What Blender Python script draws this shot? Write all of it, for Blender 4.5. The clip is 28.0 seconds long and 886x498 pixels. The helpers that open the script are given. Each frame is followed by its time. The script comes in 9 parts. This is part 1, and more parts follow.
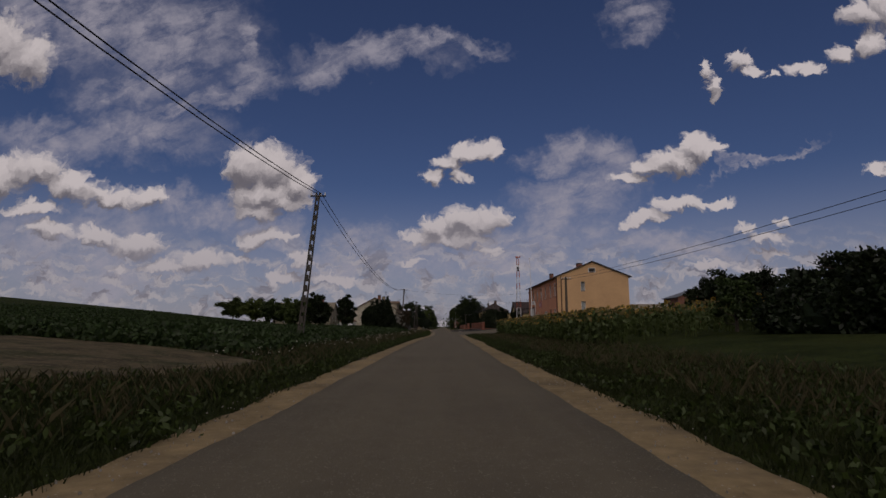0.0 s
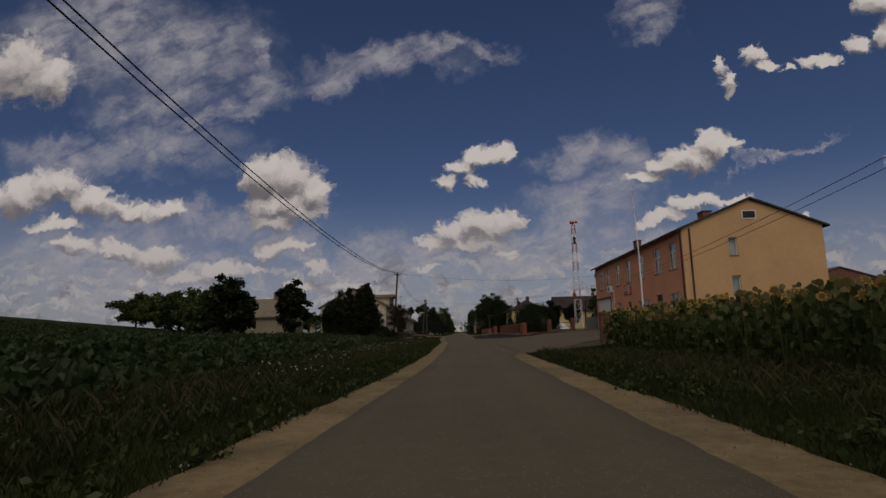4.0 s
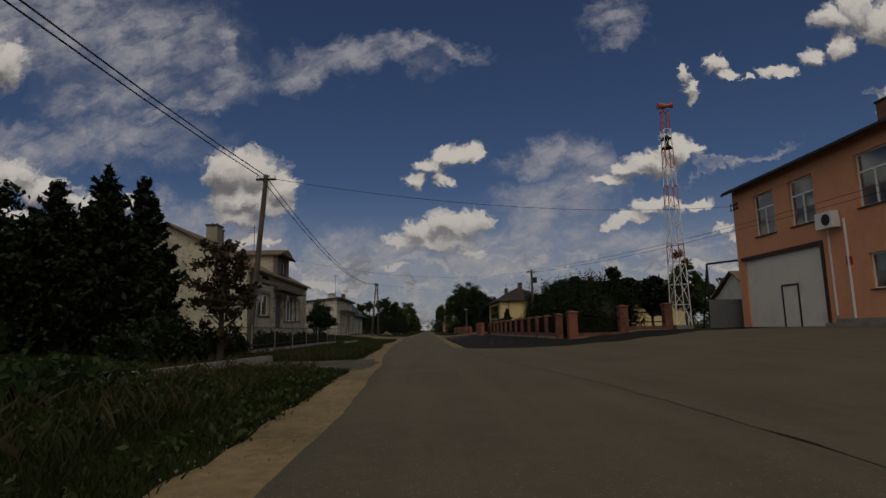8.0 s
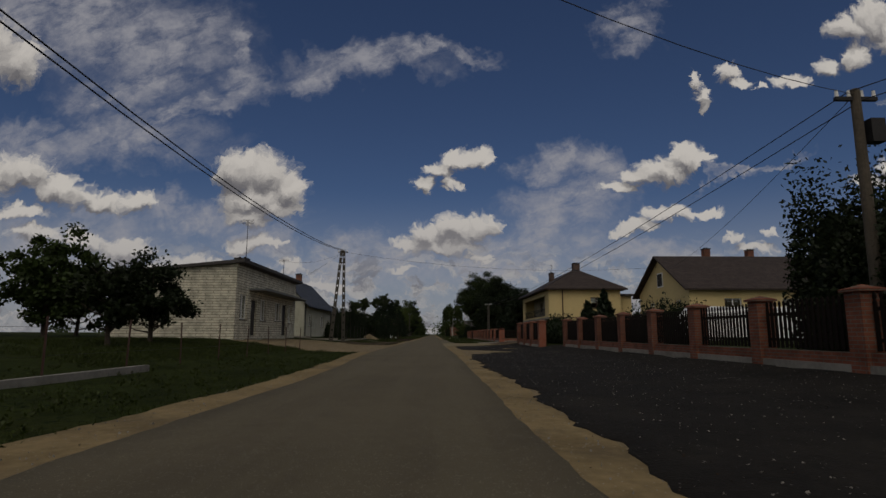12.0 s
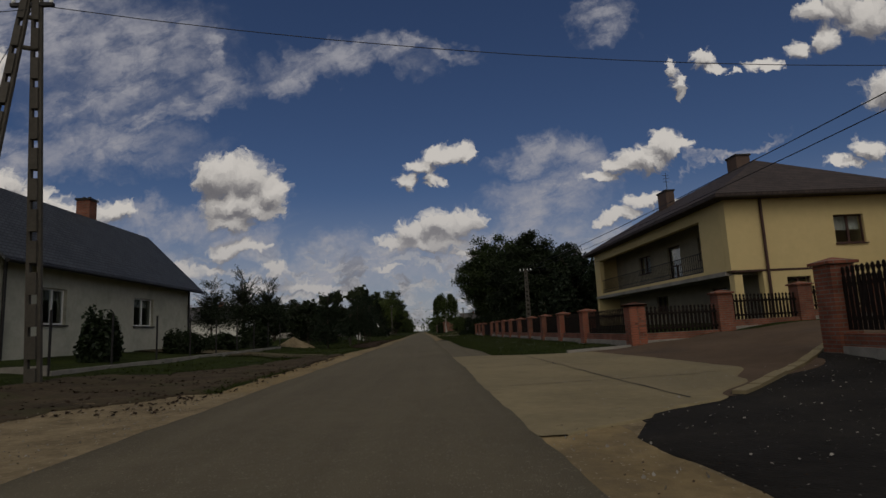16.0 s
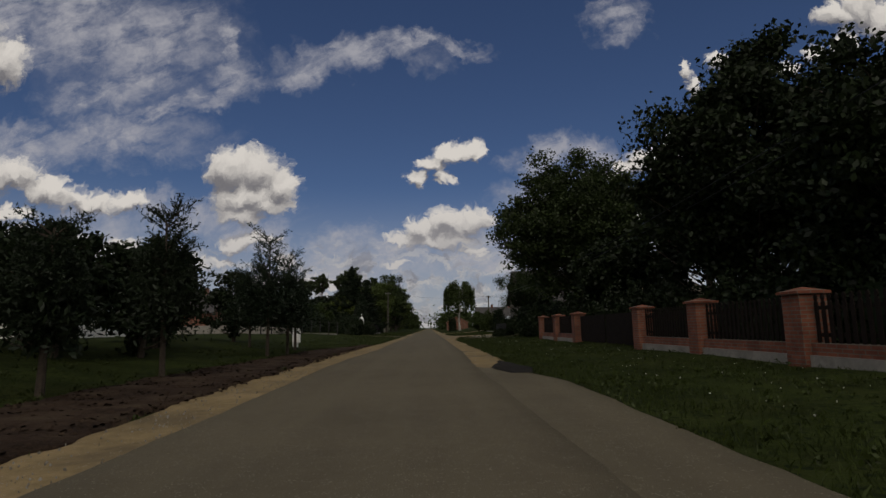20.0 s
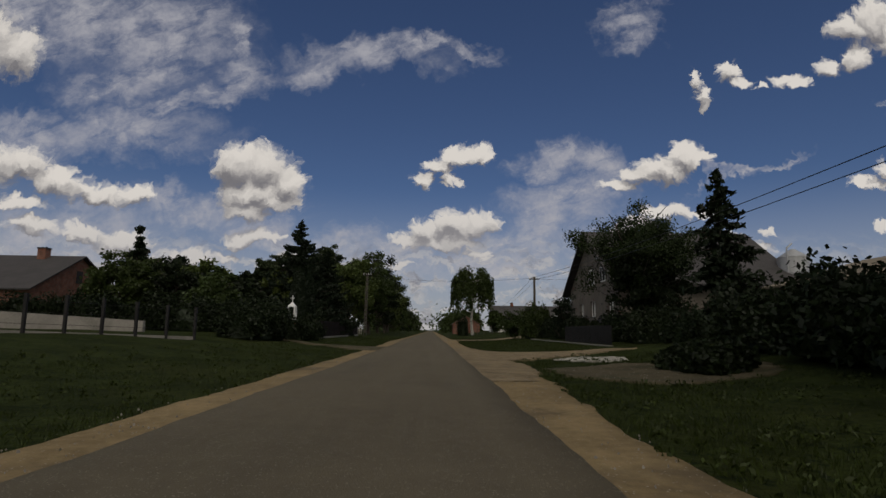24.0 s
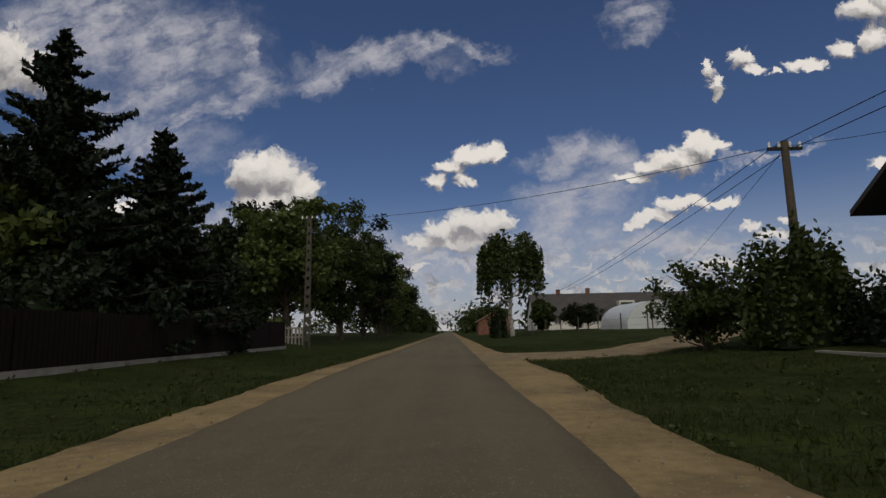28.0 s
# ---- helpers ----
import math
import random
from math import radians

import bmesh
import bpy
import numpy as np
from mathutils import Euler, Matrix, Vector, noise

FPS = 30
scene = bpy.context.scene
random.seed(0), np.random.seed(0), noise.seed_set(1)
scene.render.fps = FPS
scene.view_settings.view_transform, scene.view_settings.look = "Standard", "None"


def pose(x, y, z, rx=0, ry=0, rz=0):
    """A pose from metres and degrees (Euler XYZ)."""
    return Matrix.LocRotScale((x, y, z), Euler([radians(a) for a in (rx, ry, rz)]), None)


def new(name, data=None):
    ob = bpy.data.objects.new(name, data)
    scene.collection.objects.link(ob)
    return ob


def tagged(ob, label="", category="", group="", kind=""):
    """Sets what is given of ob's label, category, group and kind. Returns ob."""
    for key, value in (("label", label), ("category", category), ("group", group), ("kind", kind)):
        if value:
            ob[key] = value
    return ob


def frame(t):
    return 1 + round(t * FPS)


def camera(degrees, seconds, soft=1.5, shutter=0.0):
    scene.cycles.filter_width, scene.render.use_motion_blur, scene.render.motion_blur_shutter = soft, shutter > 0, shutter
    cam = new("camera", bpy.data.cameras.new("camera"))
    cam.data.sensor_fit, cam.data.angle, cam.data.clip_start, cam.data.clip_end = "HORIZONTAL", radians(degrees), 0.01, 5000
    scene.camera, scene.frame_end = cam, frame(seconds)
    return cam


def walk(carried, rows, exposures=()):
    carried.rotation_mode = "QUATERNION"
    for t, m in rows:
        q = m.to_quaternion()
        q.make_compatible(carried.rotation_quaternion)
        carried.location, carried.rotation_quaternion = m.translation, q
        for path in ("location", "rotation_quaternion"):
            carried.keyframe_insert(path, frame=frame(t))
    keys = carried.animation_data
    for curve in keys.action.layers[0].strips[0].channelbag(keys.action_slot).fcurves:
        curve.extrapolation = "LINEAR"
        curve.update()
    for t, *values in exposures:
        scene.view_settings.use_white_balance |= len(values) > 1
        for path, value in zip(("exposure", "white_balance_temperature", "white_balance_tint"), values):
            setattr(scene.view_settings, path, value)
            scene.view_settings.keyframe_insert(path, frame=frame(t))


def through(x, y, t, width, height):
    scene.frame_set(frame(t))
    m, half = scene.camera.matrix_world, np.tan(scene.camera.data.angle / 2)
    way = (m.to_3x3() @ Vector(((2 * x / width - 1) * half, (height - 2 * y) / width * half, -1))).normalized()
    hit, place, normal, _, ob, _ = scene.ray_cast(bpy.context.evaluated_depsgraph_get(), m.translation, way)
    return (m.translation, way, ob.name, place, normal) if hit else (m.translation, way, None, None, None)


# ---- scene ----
import functools

cam = camera(76.98, 28.0)

# the drive: seconds, x, y, yaw, pitch, roll; the lens is 0.945 m over the road
DRIVE = [
    (0, 0.10, -0.00, 0.07, 7.94, 0.24), (0.5, 0.10, 5.10, -0.41, 7.92, 1.27), (1, 0.09, 10.20, -1.03, 7.96, 1.70),
    (1.5, 0.07, 15.29, 0.39, 8.08, 0.29), (2, 0.05, 20.38, -0.29, 8.27, 0.70), (2.5, 0.03, 25.47, 2.20, 8.43, -0.53),
    (3, -0.02, 30.58, -0.90, 8.28, 2.57), (3.5, -0.03, 35.68, 1.20, 8.47, 1.27), (5.5, -0.15, 56.25, 2.36, 8.45, 1.72),
    (6, -0.19, 61.45, -0.03, 8.38, 3.08), (6.5, -0.21, 66.65, 0.31, 8.55, 1.59), (7, -0.23, 71.81, -0.91, 8.51, 2.02),
    (7.5, -0.22, 76.83, -1.46, 8.34, 1.25), (8, -0.17, 81.70, -1.53, 8.29, 1.20), (8.5, -0.11, 86.44, -2.41, 8.23, 2.61),
    (9, -0.02, 91.15, -4.39, 8.41, 0.92), (9.5, 0.06, 95.82, -3.77, 8.42, -2.00), (10, 0.10, 100.48, -2.72, 8.57, -0.31),
    (10.5, 0.11, 105.19, -2.44, 8.36, -2.64), (11, 0.11, 109.97, -0.65, 8.63, 0.23), (11.5, 0.15, 114.79, -0.89, 8.54, -2.59),
    (12, 0.16, 119.62, -0.92, 8.69, -0.05), (12.5, 0.16, 124.44, 0.08, 8.58, 2.51), (14.5, 0.10, 143.74, -2.29, 8.27, 2.16),
    (15, 0.08, 148.57, -0.20, 8.35, 0.37), (15.5, 0.06, 153.41, 0.70, 8.45, -1.73), (16, 0.03, 158.27, -2.02, 8.28, 2.67),
    (16.5, 0.03, 163.12, -0.39, 8.48, 0.26), (17, 0.03, 167.91, -1.43, 8.30, -1.55), (17.5, 0.06, 172.60, 1.11, 8.43, -1.39),
    (18, 0.03, 177.24, 1.83, 8.25, 0.91), (18.5, -0.03, 181.88, -1.98, 8.10, 2.51), (19, -0.05, 186.54, 0.33, 8.27, 1.24),
    (19.5, -0.06, 191.16, 0.09, 8.18, 0.54), (20, -0.07, 195.74, -1.35, 8.04, 1.21), (20.5, -0.08, 200.30, -0.14, 8.26, 0.36),
    (21, -0.08, 204.88, -2.42, 8.20, -0.31), (21.5, -0.06, 209.47, -0.18, 8.29, -0.02), (23.5, -0.00, 227.85, -1.32, 8.30, -0.11),
    (24, 0.01, 232.44, -1.18, 8.30, -0.66), (24.5, 0.02, 236.99, 0.96, 8.45, -3.00), (25, -0.02, 241.50, -1.62, 8.59, 0.52),
    (25.5, -0.02, 245.93, 0.59, 8.61, 1.35), (26, -0.02, 250.30, -1.37, 8.61, 0.43), (26.5, -0.01, 254.57, -3.15, 8.53, -0.40),
    (27, 0.02, 258.76, -1.73, 8.48, -3.14), (27.5, 0.05, 262.88, -0.65, 8.43, -3.16), (28, 0.07, 266.96, 0.70, 8.37, 1.28)]
walk(cam, [(t, pose(x, y, 0.945, 90 + pitch, roll, yaw)) for t, x, y, yaw, pitch, roll in DRIVE], [(0, -0.38, 6200, 24), (2, -0.38, 6400, 20), (3.5, -0.38, 6450, 18), (6, -0.38, 6500, 13), (8, -0.39, 6450, 12), (12, -0.38, 6350, 12), (15, -0.28, 6300, 12), (20, 0.02, 6350, 12), (24, 0.08, 6350, 12), (27, 0.10, 6350, 12), (28, 0.25, 6350, 12)])

# ---- light ----
SUN_TO = Vector((-0.04, -0.72, 0.80)).normalized()
sun_data = bpy.data.lights.new("sun", "SUN")
sun_data.energy, sun_data.angle, sun_data.color = 0.62, radians(35), (1.0, 0.90, 0.74)
sun = new("sun", sun_data)
sun.rotation_euler = (-SUN_TO).to_track_quat("-Z", "Y").to_euler()

world = bpy.data.worlds.new("sky")
scene.world = world
world.use_nodes = True
WT = world.node_tree
WT.nodes.clear()


class Nodes:
    """Short ways to make and link the nodes of one tree."""

    def __init__(self, tree):
        self.tree = tree

    def link(self, value, socket):
        if isinstance(value, bpy.types.NodeSocket):
            self.tree.links.new(value, socket)
        else:
            socket.default_value = value

    def math(self, op, a, b=0.0, c=0.0, clamp=False):
        n = self.tree.nodes.new("ShaderNodeMath")
        n.operation, n.use_clamp = op, clamp
        for v, s in zip((a, b, c), n.inputs):
            self.link(v, s)
        return n.outputs[0]

    def vec(self, op, a, b=(0, 0, 0), out=0):
        n = self.tree.nodes.new("ShaderNodeVectorMath")
        n.operation = op
        self.link(a, n.inputs[0])
        self.link(b, n.inputs[1])
        return n.outputs[out]

    def noise(self, v, scale, detail=4.0, rough=0.55, distort=0.0):
        n = self.tree.nodes.new("ShaderNodeTexNoise")
        if v is not None:
            self.link(v, n.inputs["Vector"])
        n.inputs["Scale"].default_value, n.inputs["Detail"].default_value = scale, detail
        n.inputs["Roughness"].default_value, n.inputs["Distortion"].default_value = rough, distort
        return n.outputs["Fac"]

    def cells(self, v, scale):
        n = self.tree.nodes.new("ShaderNodeTexVoronoi")
        self.link(v, n.inputs["Vector"])
        n.inputs["Scale"].default_value = scale
        return n.outputs["Distance"]

    def ramp(self, v, a, b, lo=0.0, hi=1.0):
        n = self.tree.nodes.new("ShaderNodeMapRange")
        n.interpolation_type = "SMOOTHSTEP"
        self.link(v, n.inputs[0])
        for i, q in enumerate((a, b, lo, hi)):
            n.inputs[1 + i].default_value = q
        return n.outputs[0]

    def mix(self, f, a, b):
        n = self.tree.nodes.new("ShaderNodeMix")
        n.data_type = "RGBA"
        self.link(f, n.inputs[0])
        self.link(a, n.inputs[6])
        self.link(b, n.inputs[7])
        return n.outputs[2]

    def place(self, v, loc=(0, 0, 0), rot=0.0, scale=(1, 1, 1)):
        n = self.tree.nodes.new("ShaderNodeMapping")
        n.vector_type = "TEXTURE"
        self.link(v, n.inputs[0])
        n.inputs[1].default_value, n.inputs[2].default_value, n.inputs[3].default_value = loc, (0, 0, rot), scale
        return n.outputs[0]


# heaps of fair-weather cloud: across, up (tangents of the view to +y), half width, half height, lean
GREAT_HEAP = [
    (-0.364, 0.298, 0.050, 0.041, 0.01), (-0.307, 0.294, 0.050, 0.045, 0.01), (-0.264, 0.264, 0.033, 0.034, 0.01), (-0.325, 0.249, 0.084, 0.038, 0.00), (-0.338, 0.213, 0.057, 0.023, 0.00),
    (-0.288, 0.231, 0.051, 0.023, 0.00),
]
WEST_HEAPS = [
    (-0.756, 0.292, 0.068, 0.037, -0.01), (-0.827, 0.272, 0.062, 0.043, -0.01), (-0.686, 0.259, 0.052, 0.028, -0.01), (-0.612, 0.239, 0.074, 0.025, -0.01), (-0.541, 0.245, 0.035, 0.019, -0.01),
    (-0.782, 0.504, 0.055, 0.048, -0.01), (-0.854, 0.531, 0.075, 0.069, -0.01), (-0.331, 0.163, 0.047, 0.018, -0.01), (-0.263, 0.119, 0.031, 0.015, -0.01), (-0.290, 0.160, 0.031, 0.010, -0.01),
    (-0.367, 0.128, 0.031, 0.013, -0.01), (-0.555, 0.153, 0.063, 0.027, -0.01), (-0.632, 0.169, 0.051, 0.019, -0.01), (-0.714, 0.170, 0.061, 0.019, -0.01), (-0.436, 0.126, 0.055, 0.017, -0.01),
    (-0.585, 0.104, 0.016, 0.010, -0.01), (-0.749, 0.213, 0.057, 0.015, -0.01), (-0.496, 0.111, 0.051, 0.012, -0.01),
]
MIDDLE_HEAPS = [
    (0.082, 0.196, 0.035, 0.029, 0.00), (0.036, 0.192, 0.048, 0.028, 0.00), (-0.017, 0.183, 0.035, 0.025, 0.00), (-0.048, 0.162, 0.041, 0.016, 0.00), (0.022, 0.160, 0.080, 0.019, 0.00),
    (0.082, 0.139, 0.027, 0.011, 0.00), (0.087, 0.327, 0.024, 0.023, 0.01), (0.048, 0.322, 0.038, 0.019, 0.01), (0.007, 0.298, 0.036, 0.021, 0.01), (-0.018, 0.270, 0.021, 0.017, 0.01),
    (0.030, 0.279, 0.017, 0.013, 0.01), (-0.059, 0.112, 0.022, 0.006, 0.00), (-0.191, 0.087, 0.061, 0.010, 0.00),
    (-0.292, 0.091, 0.040, 0.012, 0.00),
]
NORTH_EAST_HEAPS = [
    (0.470, 0.331, 0.038, 0.030, 0.01), (0.426, 0.305, 0.055, 0.026, 0.01), (0.508, 0.325, 0.026, 0.014, 0.01), (0.388, 0.287, 0.044, 0.021, 0.01), (0.347, 0.265, 0.049, 0.015, 0.01),
    (0.434, 0.223, 0.055, 0.016, 0.10), (0.498, 0.230, 0.044, 0.010, 0.00), (0.377, 0.195, 0.048, 0.015, 0.20), (0.343, 0.182, 0.023, 0.009, 0.00), (0.546, 0.179, 0.029, 0.012, 0.00),
    (0.588, 0.156, 0.052, 0.013, 0.00), (0.622, 0.185, 0.015, 0.011, 0.00), (0.590, 0.130, 0.046, 0.009, 0.00), (0.474, 0.104, 0.041, 0.009, 0.00), (0.566, 0.097, 0.052, 0.008, 0.00),
]
EAST_HEAPS = [
    (0.499, 0.482, 0.012, 0.025, 0.01), (0.517, 0.448, 0.020, 0.019, 0.01), (0.515, 0.426, 0.010, 0.014, 0.01), (0.559, 0.497, 0.026, 0.023, 0.01), (0.586, 0.474, 0.024, 0.010, 0.01),
    (0.629, 0.466, 0.013, 0.007, 0.01), (0.687, 0.479, 0.040, 0.012, 0.01), (0.763, 0.508, 0.030, 0.020, 0.01), (0.813, 0.536, 0.031, 0.028, 0.01), (0.806, 0.595, 0.038, 0.031, 0.01),
    (0.860, 0.610, 0.045, 0.048, 0.01), (0.907, 0.582, 0.067, 0.048, 0.01), (0.816, 0.280, 0.028, 0.013, 0.01), (0.857, 0.307, 0.032, 0.024, 0.01), (0.828, 0.204, 0.023, 0.010, 0.00),
    (0.953, 0.420, 0.088, 0.046, 0.01), (0.987, 0.275, 0.097, 0.033, 0.01),
]
CUMULUS = GREAT_HEAP + WEST_HEAPS + MIDDLE_HEAPS + NORTH_EAST_HEAPS + EAST_HEAPS
# thin veils: across, up, half width, half height, lean
VEILS = [
    (-0.124, 0.511, 0.113, 0.030, -0.04), (-0.010, 0.529, 0.087, 0.016, 0.01), (-0.214, 0.492, 0.047, 0.021, 0.01), (-0.368, 0.472, 0.066, 0.032, 0.21), (-0.460, 0.415, 0.082, 0.022, 0.41),
    (-0.554, 0.348, 0.135, 0.044, 0.01), (-0.741, 0.358, 0.114, 0.037, 0.01), (-0.508, 0.568, 0.129, 0.077, 0.01), (-0.650, 0.601, 0.161, 0.066, 0.01), (-0.767, 0.589, 0.117, 0.070, 0.01),
    (-0.369, 0.546, 0.024, 0.053, 0.01), (-0.519, 0.504, 0.049, 0.052, 0.01), (-0.589, 0.453, 0.095, 0.040, 0.01),
]
LOW_VEILS = [
    (0.188, 0.308, 0.040, 0.031, 0.01), (0.291, 0.304, 0.066, 0.033, 0.01), (0.252, 0.239, 0.094, 0.038, 0.35), (0.198, 0.186, 0.114, 0.036, 0.30), (0.114, 0.139, 0.134, 0.027, 0.20),
    (0.593, 0.295, 0.085, 0.007, 0.36), (0.386, 0.612, 0.044, 0.033, 0.01), (-0.451, 0.215, 0.092, 0.025, 0.00), (-0.306, 0.184, 0.071, 0.023, 0.00), (-0.151, 0.122, 0.122, 0.027, 0.00),
    (0.393, 0.145, 0.135, 0.021, 0.00), (-0.070, 0.154, 0.061, 0.017, 0.00), (-0.680, 0.172, 0.141, 0.041, 0.00), (-0.624, 0.111, 0.200, 0.037, 0.00),
]
W = Nodes(WT)
coord = WT.nodes.new("ShaderNodeTexCoord").outputs["Generated"]
split = WT.nodes.new("ShaderNodeSeparateXYZ")
WT.links.new(coord, split.inputs[0])
ahead = W.math("MAXIMUM", W.math("ABSOLUTE", split.outputs[1]), 0.12)
flat = WT.nodes.new("ShaderNodeCombineXYZ")
WT.links.new(W.math("DIVIDE", split.outputs[0], ahead), flat.inputs[0])
WT.links.new(W.math("DIVIDE", split.outputs[2], ahead), flat.inputs[1])
P = flat.outputs[0]


def nearest(p, table, first, soft):
    """Nearness to the middle of any cloud of a table: 0 at the middle, 1 at the rim."""
    least = first
    for i, (x, y, a, b, lean) in enumerate(table):
        n = WT.nodes.new("ShaderNodeVectorMath")
        n.operation = "MULTIPLY_ADD"
        W.link(least, n.inputs[0])
        n.inputs[1].default_value = (1e-7, 1e-7, 1e-7)
        W.link(p, n.inputs[2])
        d = W.vec("LENGTH", W.place(n.outputs[0], (x, y, 0), lean, (a, b, 1)), out=1)
        least = W.math("SMOOTH_MIN", least, d, soft) if i else d
    return least


def churn(p, scale, amount):
    """p pushed about by a turbulent field, so that round rims turn to billows."""
    n = WT.nodes.new("ShaderNodeTexNoise")
    W.link(p, n.inputs["Vector"])
    n.inputs["Scale"].default_value, n.inputs["Detail"].default_value, n.inputs["Roughness"].default_value = scale, 5.0, 0.62
    return W.vec("ADD", p, W.vec("MULTIPLY", W.vec("SUBTRACT", n.outputs["Color"], (0.5, 0.5, 0.5)), (amount, amount * 0.8, 0.0)))


PC = churn(churn(churn(P, 9.0, 0.08), 30.0, 0.055), 90.0, 0.022)
near_a = nearest(PC, CUMULUS, split.outputs[0], 0.30)


def billows(p):
    """Rounded heads of cloud at three sizes, and a fine fraying."""
    heads = W.math("ADD", W.math("MULTIPLY", W.cells(p, 24.0), 0.34), W.math("MULTIPLY", W.cells(p, 58.0), 0.22))
    return W.math("ADD", W.math("ADD", heads, W.math("MULTIPLY", W.cells(p, 130.0), 0.12)), W.math("MULTIPLY", W.noise(p, 46.0, 7.0, 0.68), 0.75))


field = W.math("ADD", near_a, billows(PC))
cover = W.ramp(field, 1.86, 1.38)
above = W.vec("ADD", PC, (0.004, 0.022, 0.0))
body_up = nearest(above, CUMULUS, near_a, 0.30)
slope = W.math("SUBTRACT", W.math("ADD", body_up, W.math("MULTIPLY", billows(above), 0.7)), W.math("ADD", near_a, W.math("MULTIPLY", billows(PC), 0.7)))
lit = W.math("MULTIPLY", W.ramp(slope, -0.62, 0.62), W.ramp(body_up, 0.0, 1.0, 0.72, 1.0))
cloud_colour = W.mix(lit, (0.27, 0.26, 0.27, 1), (1.10, 1.03, 0.92, 1))
cloud_colour = W.mix(W.ramp(W.math("DIVIDE", split.outputs[2], ahead), 0.27, 0.08, 0.0, 0.5), cloud_colour, (0.52, 0.51, 0.53, 1))
PV = churn(churn(P, 4.5, 0.30), 20.0, 0.10)
veil = nearest(PV, VEILS + LOW_VEILS, body_up, 0.35)
streak = W.noise(churn(W.place(P, (0, 0, 0), 0.35, (0.20, 0.10, 1)), 3.0, 0.45), 2.6, 10.0, 0.66)
wisps = W.noise(churn(P, 12.0, 0.05), 17.0, 9.0, 0.66)
veil_cover = W.math("MULTIPLY", W.ramp(veil, 1.75, 0.25), W.math("MULTIPLY", W.ramp(streak, 0.26, 0.60, 0.12, 1.0), W.ramp(wisps, 0.30, 0.62, 0.35, 0.90)))
up_tan = W.math("DIVIDE", split.outputs[2], ahead)
low_noise = W.noise(W.place(PC, (0.3, 0, 0), 0.0, (0.11, 0.042, 1)), 2.2, 7.0, 0.60)
low_cover = W.math("MULTIPLY", W.ramp(low_noise, 0.45, 0.60), W.ramp(up_tan, 0.20, 0.08, 0.0, 0.85))
low_lit = W.ramp(W.noise(W.place(PC, (0.3, 0.013, 0), 0.0, (0.11, 0.042, 1)), 2.2, 7.0, 0.60), 0.62, 0.46)
low_colour = W.mix(low_lit, (0.34, 0.33, 0.35, 1), (0.74, 0.71, 0.67, 1))
sky_node = WT.nodes.new("ShaderNodeTexSky")
sky_node.sky_type, sky_node.sun_disc = "NISHITA", False
sky_node.sun_elevation = math.asin(SUN_TO.z)
sky_node.sun_rotation = math.atan2(SUN_TO.x, SUN_TO.y)
sky_node.altitude, sky_node.air_density, sky_node.dust_density, sky_node.ozone_density = 200, 1.0, 0.6, 3.0
sky_colour = W.vec("MULTIPLY", sky_node.outputs[0], (0.052, 0.057, 0.070))
haze = W.ramp(split.outputs[2], 0.26, 0.0, 0.0, 0.62)
sky_colour = W.mix(haze, sky_colour, (0.60, 0.60, 0.63, 1))
sky_colour = W.mix(veil_cover, sky_colour, (0.62, 0.61, 0.64, 1))
sky_colour = W.mix(low_cover, sky_colour, low_colour)
sky_colour = W.mix(cover, sky_colour, cloud_colour)
# the great sheet of cloud overhead and to the south, through which the sun shines dimly
over = W.math("SUBTRACT", W.math("MULTIPLY", split.outputs[2], 0.75), W.math("MULTIPLY", split.outputs[1], 0.66))
sheet = W.math("MULTIPLY", W.ramp(over, 0.18, 0.55), W.ramp(W.noise(coord, 3.0, 5.0, 0.6), 0.25, 0.60, 0.65, 1.0))
sky_colour = W.mix(sheet, sky_colour, (1.08, 1.05, 0.97, 1))
back = WT.nodes.new("ShaderNodeBackground")
WT.links.new(sky_colour, back.inputs[0])
back.inputs[1].default_value = 0.58
WT.links.new(back.outputs[0], WT.nodes.new("ShaderNodeOutputWorld").inputs[0])


